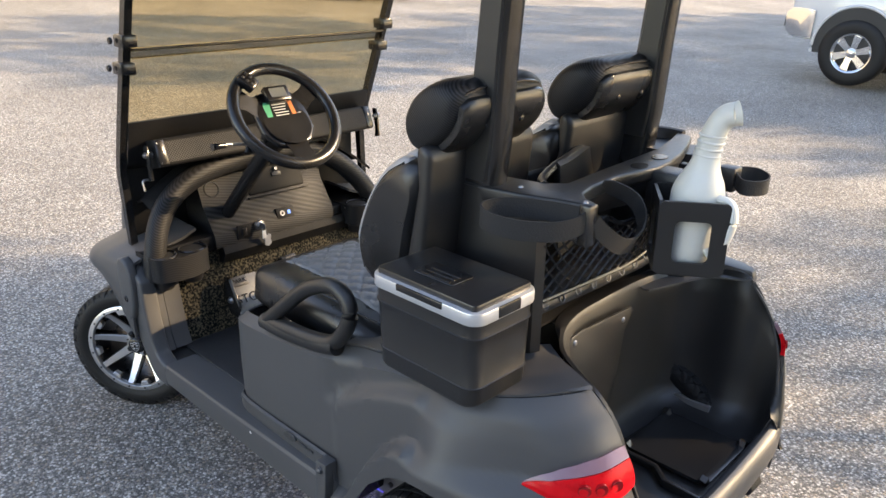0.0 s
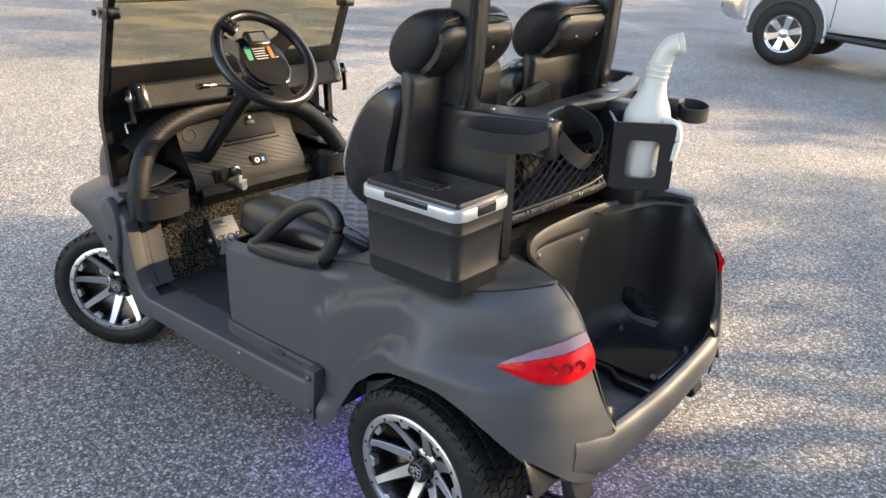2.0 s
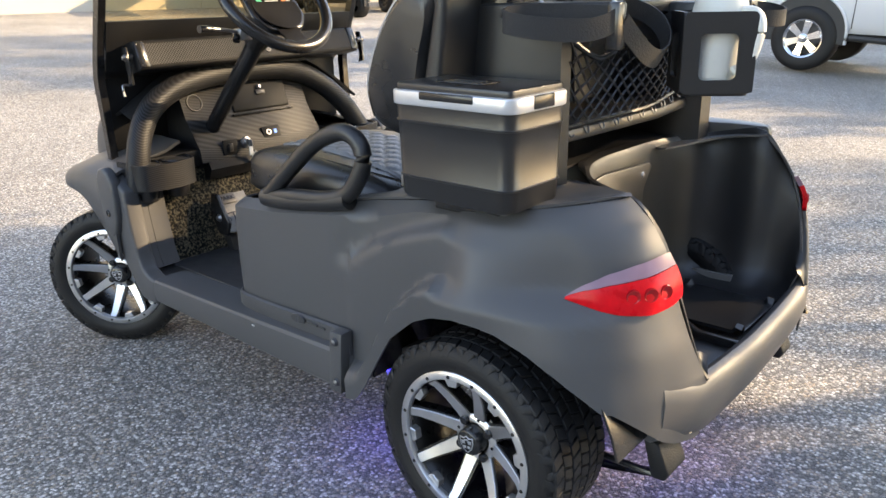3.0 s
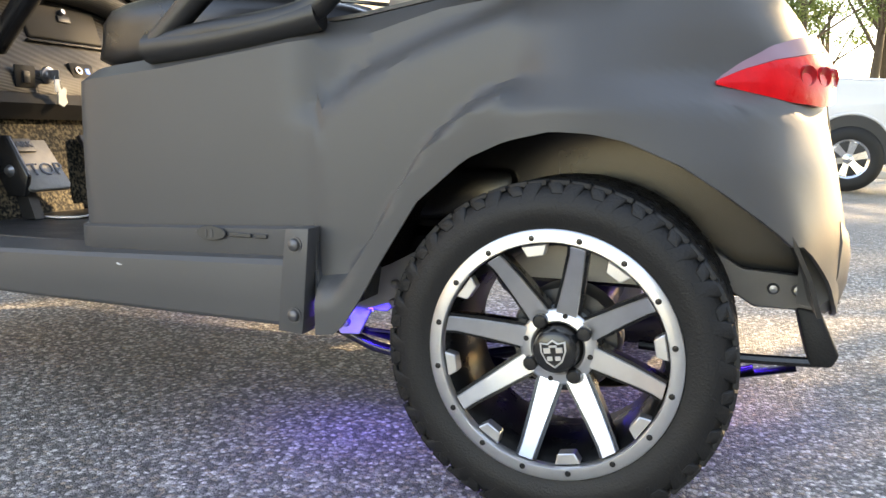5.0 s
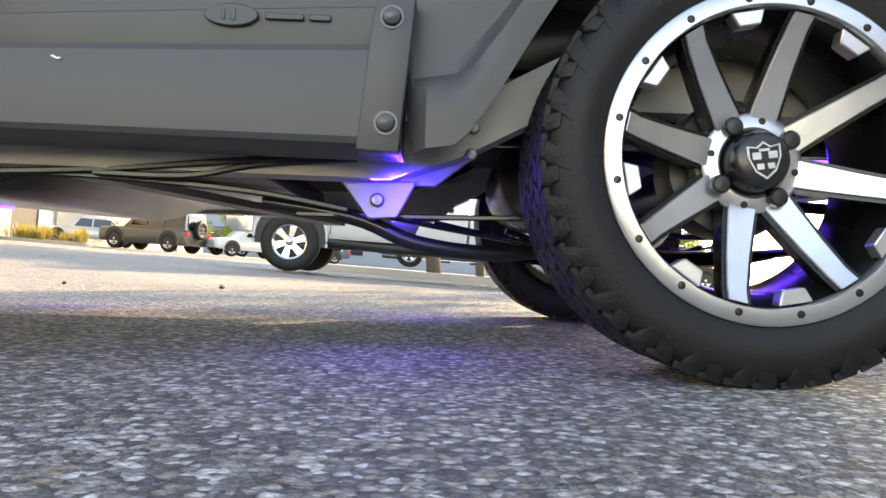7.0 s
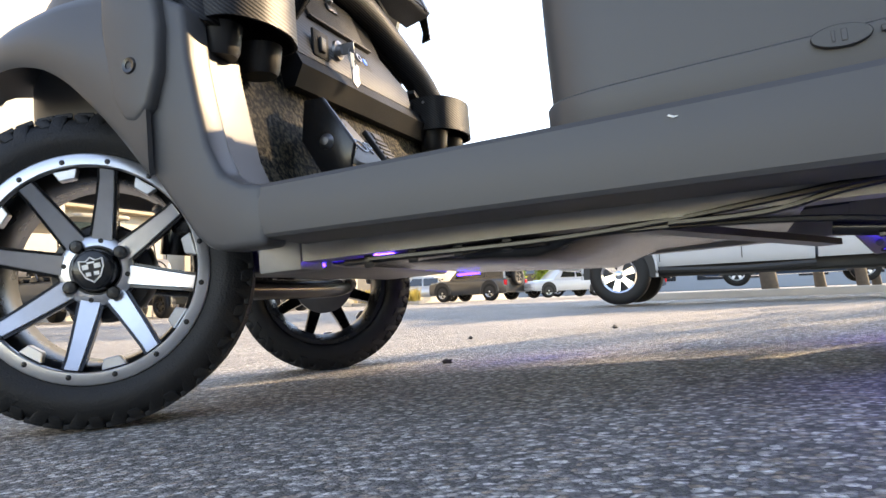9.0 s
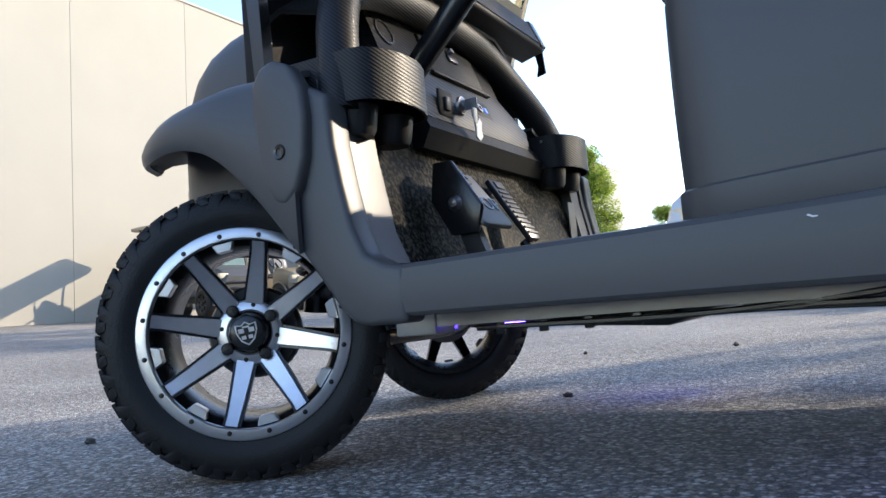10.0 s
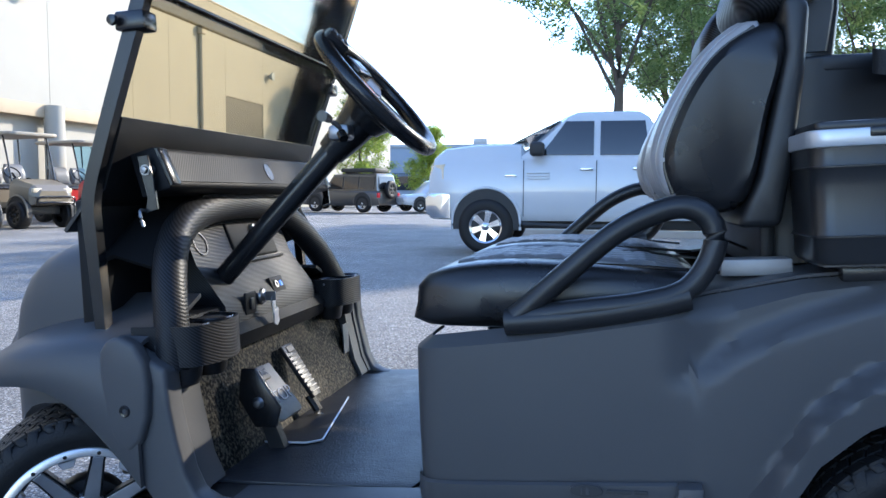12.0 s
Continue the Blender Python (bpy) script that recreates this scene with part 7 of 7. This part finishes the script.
def plain_car(name, label, at, paint, l, w, h, hood, boxy, r, rack=False, spare=False):
    """A parked car: nose to -x, standing on its four wheels."""
    c = thing(name, label, "car", at, group="parked cars")
    s = h * 0.52
    part("body", body_loft([(0, w / 2 * 0.82, 0.40, s - 0.18, w / 2 * 0.7, s - 0.12), (0.12, w / 2 * 0.95, 0.34, s - 0.1, w / 2 * 0.82, s - 0.02), (hood * 0.6, w / 2, 0.30, s, w / 2 * 0.86, s + 0.05), (hood, w / 2, 0.30, s + 0.02, w / 2 * 0.86, s + 0.08), (l - 0.2, w / 2, 0.32, s + 0.03, w / 2 * 0.86, s + 0.08), (l, w / 2 * 0.9, 0.38, s - 0.02, w / 2 * 0.8, s + 0.04)]), paint, c, smooth=35)
    back = l - (0.1 if boxy else 0.9)
    part("cabin", loft([[Vector((x, y, z)) for x, y in ((a, -k), (b, -k), (b + 0.02, -k + 0.1), (b + 0.02, k - 0.1), (b, k), (a, k), (a - 0.06, k - 0.12), (a - 0.06, -k + 0.12))] for z, a, b, k in ((s + 0.05, hood, back, w / 2 * 0.9), (s + (h - s) * 0.5, hood + 0.35, back - (0.06 if boxy else 0.35), w / 2 * 0.82), (h - 0.06, hood + 0.62, back - (0.12 if boxy else 0.65), w / 2 * 0.74), (h, hood + 0.8, back - (0.2 if boxy else 0.8), w / 2 * 0.62))]), paint, c, smooth=35)
    for side in (-1, 1):
        n = 3 if boxy else 2
        x0, x1 = hood + 0.32, back - (0.12 if boxy else 0.35)
        for k in range(n):
            a, b = x0 + (x1 - x0) * k / n + 0.04, x0 + (x1 - x0) * (k + 1) / n - 0.04
            rows = [[Vector((q, side * (w / 2 * 0.885), s + 0.14)), Vector((q + (0.25 if k == 0 and q == a else 0), side * w / 2 * 0.785, h - 0.16))] for q in (a, b)]
            part("side_window", sheet(rows, 0.02), CAR_GLASS, c)
        part("tail_lamp", box(l - 0.06, l + 0.01, min(side * (w / 2 - 0.22), side * (w / 2 - 0.02)), max(side * (w / 2 - 0.22), side * (w / 2 - 0.02)), s - 0.25, s - 0.02, 0.02), LENS, c)
        for x in (hood * 0.72, l - 0.85):
            arch_cut(x, r + 0.08, r + 0.03, -side, paint, c, side * w / 2)
    part("rear_window", sheet([[Vector((back - 0.0 + 0.035, y, s + 0.15)), Vector((back - 0.10 + 0.02 if boxy else back - 0.55, y * 0.85, h - 0.15))] for y in (-w * 0.36, w * 0.36)], 0.02), CAR_GLASS, c)
    for x in (hood * 0.72, l - 0.85):
        car_wheel(r, 0.22, ALLOY, c, pose(x, -w / 2 + 0.1, r), 5)
        car_wheel(r, 0.22, ALLOY, c, pose(x, w / 2 - 0.1, r, 0, 0, 180), 5)
    if rack:
        rk = part("roof_rack", box(hood + 0.9, back - 0.3, -0.55, 0.55, h + 0.06, h + 0.24, 0.03), MATTE_BLACK, c, "dark roof box")
        for x in (hood + 1.1, back - 0.5):
            part("rack_foot", box(x, x + 0.06, -0.5, 0.5, h - 0.03, h + 0.07, 0.01), MATTE_BLACK, rk)
    if spare:
        sp = car_wheel(r, 0.2, MATTE_BLACK, c, Matrix.Translation((l + 0.10, 0, s + 0.12)) @ Matrix.Rotation(radians(90), 4, "Z"))
    return c


plain_car("sport_utility_vehicle", "dark boxy utility vehicle with a roof box", on_lot(-15.07, 33.45, 0.05, -17), DARK_PAINT, 4.6, 1.9, 1.82, 1.35, True, 0.42, True, True)
plain_car("sedan", "silver sedan parked beyond the utility vehicle", on_lot(-10.6, 35.7, 0.1, 15), SILVER_PAINT, 4.6, 1.8, 1.45, 1.3, False, 0.33)
plain_car("hatchback", "white hatchback in the far row", on_lot(-10.4, 32.6, 0.08, 40), WHITE_PAINT, 4.1, 1.75, 1.5, 1.1, True, 0.32)
plain_car("hatchback", "dark blue car behind the kerb", on_lot(-2.1, 23.0, 0.25, 0), BLUE_PAINT, 5.2, 1.9, 1.55, 1.45, True, 0.40)
plain_car("sedan", "blue sedan behind the kerb", on_lot(4.6, 23.6, 0.25, 0), BLUE_PAINT, 4.7, 1.8, 1.45, 1.3, False, 0.34)
plain_car("sedan", "grey sedan in the far row", on_lot(-19.5, 36.0, 0.05, 10), SILVER_PAINT, 4.6, 1.8, 1.45, 1.3, False, 0.33)
plain_car("hatchback", "blue hatchback by the far planting", on_lot(-8.9, 39.1, 0.1, 20), BLUE_PAINT, 4.1, 1.75, 1.5, 1.1, True, 0.32)


# parked golf carts by the warehouse
def lot_cart(at, paint, rows_of_seats, label, shield_on):
    c = thing("parked_golf_cart", label, "golf cart", at, group="parked golf carts")
    L = 2.5 + 0.75 * (rows_of_seats - 1)
    part("body", body_loft([(0.0, 0.35, 0.55, 0.72, 0.30, 0.80), (0.12, 0.50, 0.50, 0.85, 0.42, 0.93), (0.5, 0.56, 0.48, 0.92, 0.45, 1.02), (0.68, 0.55, 0.46, 0.95, 0.46, 1.05), (0.72, 0.55, 0.44, 0.50, 0.50, 0.52), (1.15, 0.55, 0.44, 0.50, 0.50, 0.52), (1.18, 0.55, 0.44, 0.78, 0.50, 0.82), (L - 0.3, 0.56, 0.44, 0.80, 0.50, 0.84), (L, 0.50, 0.50, 0.76, 0.44, 0.80)]), paint, c, smooth=30)
    for k in range(rows_of_seats):
        x = 1.22 + 0.85 * k
        for y in (-0.27, 0.27):
            part("seat", cushion([(x, 0.82), (x, 0.92), (x + 0.25, 0.95), (x + 0.5, 0.92), (x + 0.5, 0.82)], y - 0.24, y + 0.24, 0.05, 10), VINYL, c)
            part("backrest", cushion([(x + 0.45, 0.98), (x + 0.44, 1.2), (x + 0.54, 1.38), (x + 0.62, 1.36), (x + 0.60, 1.1), (x + 0.56, 0.98)], y - 0.24, y + 0.24, 0.06, 10), QUILT if k % 2 == 0 else VINYL, c)
        for y in (-0.52, 0.52):
            part("arm_rail", tube([(x + 0.05, y, 0.84), (x + 0.2, y, 1.0), (x + 0.42, y, 1.08), (x + 0.52, y, 0.98)], 0.02, 16, 8), SMOOTH_BLACK, c)
    for y in (-0.50, 0.50):
        part("roof_post", tube([(0.66, y, 1.0), (0.78, y, 1.5), (0.92, y, 1.98)], 0.02, 8, 8), SMOOTH_BLACK, c)
        part("roof_post", tube([(L - 0.55, y, 0.84), (L - 0.62, y, 1.35), (L - 0.58, y, 1.98)], 0.02, 8, 8), SMOOTH_BLACK, c)
        part("head_lamp", box(0.03, 0.16, min(y * 0.9, y * 0.5), max(y * 0.9, y * 0.5), 0.76, 0.86, 0.02), LAMP_GLASS, c)
    part("roof", slab([(0.62, -0.56), (L - 0.25, -0.58), (L - 0.15, -0.5), (L - 0.15, 0.5), (L - 0.25, 0.58), (0.62, 0.56), (0.55, 0.45), (0.55, -0.45)], 1.97, 2.05, "z", 0.03), TAN_ROOF, c)
    if shield_on:
        w = part("windshield", sheet([[Vector((0.68, y, 1.02)), Vector((0.90, y, 1.92))] for y in (-0.48, 0.48)], 0.006), glass("cart_shield", (0.62, 0.78, 0.86), 0.05), c)
        w.visible_shadow = False
    bar = part("brush_guard", tube([(-0.02, -0.42, 0.50), (-0.10, -0.40, 0.66), (-0.10, 0, 0.68), (-0.10, 0.40, 0.66), (-0.02, 0.42, 0.50)], 0.02, 30, 8), SMOOTH_BLACK, c)
    part("guard_bar", tube([(-0.06, -0.40, 0.55), (-0.10, 0, 0.56), (-0.06, 0.40, 0.55)], 0.02, 16, 8), SMOOTH_BLACK, bar)
    part("steering_wheel", lathe([(0.17 + 0.016 * math.cos(a), 0.016 * math.sin(a)) for a in (2 * math.pi * k / 8 for k in range(8))], 28, "z", closed=True), SMOOTH_BLACK, c, at=Matrix.Translation((1.02, 0.25, 1.18)) @ Matrix.Rotation(radians(-50), 4, "Y"))
    part("steering_column", tube([(1.02, 0.25, 1.18), (0.72, 0.25, 0.90)], 0.025, 4, 8), SMOOTH_BLACK, c)
    for x in (0.42, L - 0.45):
        for side in (-1, 1):
            wmat = pose(x, side * 0.52, 0.29) if side < 0 else pose(x, side * 0.52, 0.29, 0, 0, 180)
            car_wheel(0.29, 0.24, BLACK_ALLOY, c, wmat, 7)
            arch_cut(x, 0.34, 0.36, -side, paint, c, side * 0.56)
    part("underside", box(0.3, L - 0.2, -0.35, 0.35, 0.30, 0.47, 0.03), MATTE_BLACK, c)
    return c


BIG = Matrix.Scale(1.25, 4)
CHAMPAGNE = material("champagne_cart_paint", (0.20, 0.165, 0.115), 0.35, 0.2, 0.08, 3, coat=0.4)
TAN_ROOF = material("tan_roof_plastic", (0.30, 0.26, 0.20), 0.5, 0, 0.1, 4)
lot_cart(on_lot(-14.2, 12.01, 0, 165) @ BIG, BODY, 3, "dark lifted six-seat golf cart with quilted seats", True)
lot_cart(on_lot(-15.0, 15.5, 0, 165) @ BIG, CHAMPAGNE, 1, "champagne-grey lifted golf cart with a brush guard", False)
lot_cart(on_lot(-15.6, 18.92, 0, 165) @ BIG, RED_PAINT, 1, "red two-seat golf cart near the entrance", True)
lot_cart(on_lot(-15.8, 21.82, 0, 165) @ BIG, BODY, 1, "dark two-seat golf cart near the entrance", False)
lot_cart(on_lot(-16.0, 24.720000000000002, 0, 165) @ BIG, BODY, 1, "dark two-seat golf cart with a clear windshield", True)

# kerbs and planting
kerb = part("kerb", slab([(-3.2, 16.2), (30, 16.2), (30, 16.5), (-3.2, 16.5)], -0.3, 0.16, "z", 0.03), KERB, None, at=LEVEL.copy())
tagged(kerb, "worn concrete kerb along the planting strip", "kerb", kind="structure")
SOIL = material("dry_planting_soil", (0.16, 0.12, 0.07), 0.95, 0, 0.4, 3, 0.8, 30)
bed = part("planting_strip", slab([(-3.2, 16.5), (30, 16.5), (30, 19.8), (-3.2, 19.8)], -0.3, 0.14, "z"), SOIL, None, at=LEVEL.copy())
tagged(bed, "dry planting strip behind the kerb", "planting bed", kind="structure")
kerb2 = part("kerb", slab([(-27, 33.4), (-16.2, 33.4), (-16.0, 33.7), (-16.2, 34.0), (-27, 34.0)], -0.3, 0.17, "z", 0.03), KERB, None, at=LEVEL.copy())
tagged(kerb2, "pale concrete kerb of the far island", "kerb", kind="structure")


def leaf_material(name, a, b):
    m = material(name, a, 0.55)
    nt = m.node_tree
    p = nt.nodes["Principled BSDF"]
    geo = nt.nodes.new("ShaderNodeNewGeometry")
    mix = nt.nodes.new("ShaderNodeMix")
    mix.data_type = "RGBA"
    mix.inputs["A"].default_value, mix.inputs["B"].default_value = (*a, 1), (*b, 1)
    nt.links.new(geo.outputs["Random Per Island"], mix.inputs["Factor"])
    nt.links.new(mix.outputs["Result"], p.inputs["Base Color"])
    tl = nt.nodes.new("ShaderNodeBsdfTranslucent")
    nt.links.new(mix.outputs["Result"], tl.inputs["Color"])
    sh = nt.nodes.new("ShaderNodeMixShader")
    sh.inputs["Fac"].default_value = 0.5
    nt.links.new(p.outputs[0], sh.inputs[1])
    nt.links.new(tl.outputs[0], sh.inputs[2])
    nt.links.new(sh.outputs[0], nt.nodes["Material Output"].inputs["Surface"])
    return m


LEAF = leaf_material("feathery_leaves", (0.10, 0.17, 0.05), (0.30, 0.38, 0.14))
LEAF_BRIGHT = leaf_material("bright_leaves", (0.16, 0.27, 0.03), (0.40, 0.46, 0.09))
GRASS = leaf_material("dry_tufts", (0.30, 0.24, 0.06), (0.48, 0.40, 0.12))
BARK = material("bark", (0.10, 0.08, 0.06), 0.9, 0, 0.4, 12, 0.8, 40)


def clump_meshes(seed, count=85, wide=3.0, tall=2.1, mid=6.0, r0=0.16, r1=0.5, cone=0.0, leaf=(0.11, 0.2), dense=380):
    """A tree whose leaves stand in clumps at the ends of its limbs, with open gaps between them."""
    rng = random.Random(seed)
    clumps = []
    while len(clumps) < count:
        a, b, c = (rng.uniform(-1, 1) for _ in range(3))
        d = a * a + b * b + c * c
        if (d > 1 or d < 0.12) and not cone:
            continue
        k = 1.0 if not cone else max(0.08, 1 - cone * (c + 1) / 2) * (0.75 + 0.25 * rng.random())
        if cone and a * a + b * b > 1:
            continue
        clumps.append((Vector((wide * a * k, wide * b * k, mid + tall * c)), rng.uniform(r0, r1)))
    wood = bmesh.new()
    low, high = mid - tall * 1.55, mid - tall * 0.8
    trunk_top = mid + tall * (0.9 if cone else -0.4)
    tube([(0, 0, -0.1), (0.06, -0.05, trunk_top * 0.3), (0.0, 0.04, trunk_top * 0.65), (0.05, 0.0, trunk_top)], [0.02 * mid + 0.05, 0.04], 12, 9, bm=wood)
    verts, faces, limbs = [], [], []
    for c, r in clumps:
        root, thick = Vector((0, 0, max(1.0, c.z - 0.8 - 0.5 * math.hypot(c.x, c.y)) if cone else rng.uniform(max(1.0, low), high))), 0.05
        near = min(limbs, key=lambda q: (q - c).length) if len(limbs) > 7 else None
        if near:
            root, thick = near, 0.018
        bend = root.lerp(c, 0.55) + Vector((rng.uniform(-0.3, 0.3), rng.uniform(-0.3, 0.3), rng.uniform(0.0, 0.4)))
        tube([root, bend, c], [thick, 0.008], 6, 5, bm=wood)
        limbs.append(c.copy())
        for _ in range(int(dense * r * r + 6)):
            d = Vector((rng.gauss(0, 1), rng.gauss(0, 1), rng.gauss(0, 0.8))).normalized() * r * 1.15 * rng.random() ** 0.45
            u = Vector((rng.uniform(-1, 1), rng.uniform(-1, 1), rng.uniform(-0.7, 0.3))).normalized()
            w = u.cross(Vector((rng.uniform(-1, 1), rng.uniform(-1, 1), 1))).normalized()
            size = rng.uniform(*leaf)
            for k in (-1, 0, 1):
                o = c + d + w * size * 0.5 * k
                way = (u + w * 0.5 * k).normalized()
                i = len(verts)
                verts += [o, o + way * size * 0.5 + w * size * 0.18, o + way * size, o + way * size * 0.5 - w * size * 0.18]
                faces.append((i, i + 1, i + 2, i + 3))
    me = bpy.data.meshes.new("crown")
    me.from_pydata(verts, [], faces)
    return mesh_of(wood, "trunk", 60), me


def tree(name, label, at, meshes, leaf, group=""):
    t = thing(name, label, "tree", at, group)
    part("trunk", meshes[0], BARK, t)
    part("crown", meshes[1], leaf, t)
    return t


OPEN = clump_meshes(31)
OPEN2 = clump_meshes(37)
ROUND = clump_meshes(5, 120, 2.5, 3.4, 4.7, 0.25, 0.55, 0.8, (0.16, 0.3), 260)
BUSHY = clump_meshes(8, 110, 2.6, 2.6, 4.0, 0.25, 0.55, 0.55, (0.16, 0.3), 260)
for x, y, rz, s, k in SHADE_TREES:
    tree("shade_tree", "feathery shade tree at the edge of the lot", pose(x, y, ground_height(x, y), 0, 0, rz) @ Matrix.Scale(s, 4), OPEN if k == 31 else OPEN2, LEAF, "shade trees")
tree("young_tree", "bright green young tree with a pointed crown behind the parked cars", on_lot(-16.6, 45.4, 0.1, 0) @ Matrix.Scale(1.12, 4), ROUND, LEAF_BRIGHT, "far trees")
tree("young_tree", "bushy bright green tree behind the parked cars", on_lot(-13.0, 50.0, 0.1, 90) @ Matrix.Scale(0.8, 4), BUSHY, LEAF_BRIGHT, "far trees")
tree("young_tree", "bright green young tree behind the kerb", on_lot(9.5, 31.0, 0.1, 50) @ Matrix.Scale(0.9, 4), BUSHY, LEAF_BRIGHT, "far trees")


def tuft_mesh(seed):
    rng = random.Random(seed)
    verts, faces = [], []
    for _ in range(220):
        a, b = rng.uniform(0, 6.28), rng.uniform(0.0, 0.5)
        r = rng.uniform(0, 0.28)
        p = Vector((r * math.cos(a), r * math.sin(a), 0))
        tip = p + Vector((math.cos(a) * b * 0.5, math.sin(a) * b * 0.5, rng.uniform(0.3, 0.6)))
        w = Vector((-math.sin(a), math.cos(a), 0)) * 0.02
        i = len(verts)
        verts += [p - w, p + w, tip]
        faces.append((i, i + 1, i + 2))
    me = bpy.data.meshes.new("tuft")
    me.from_pydata(verts, [], faces)
    me.materials.append(GRASS)
    return me


tuft = tuft_mesh(3)
rng = random.Random(9)
for k in range(16):
    ob = new("grass_tuft", tuft)
    ob.matrix_basis = on_lot(-26.5 + 0.66 * k + rng.uniform(-0.3, 0.3), 33.75 + rng.uniform(-0.1, 0.3), 0.15, rng.uniform(0, 360)) @ Matrix.Scale(rng.uniform(0.8, 1.4), 4)
    tagged(ob, "dry yellow grass tuft in the far island", "grass tuft", "grass tufts")

# loose stones on the asphalt
STONE = material("dark_pebble", (0.05, 0.045, 0.04), 0.8, 0, 0.3, 60, 0.4, 120)
for k, (x, y, r) in enumerate(((-1.48, 0.44, 0.010), (-1.29, 2.0, 0.012), (-1.96, 1.94, 0.010), (-2.52, -0.27, 0.010))):
    stone = bmesh.new()
    bmesh.ops.create_icosphere(stone, subdivisions=2, radius=r)
    for v in stone.verts:
        v.co = Vector((v.co.x * 1.4, v.co.y, v.co.z * 0.8)) * (1 + 0.25 * math.sin(9 * v.co.x / r + k) * math.cos(7 * v.co.y / r))
    ob = part("pebble", stone, STONE, None, at=pose(x, y, ground_height(x, y) + r * 0.6, 0, 0, 70 * k))
    tagged(ob, "small dark loose stone on the asphalt", "pebble", "loose stones")
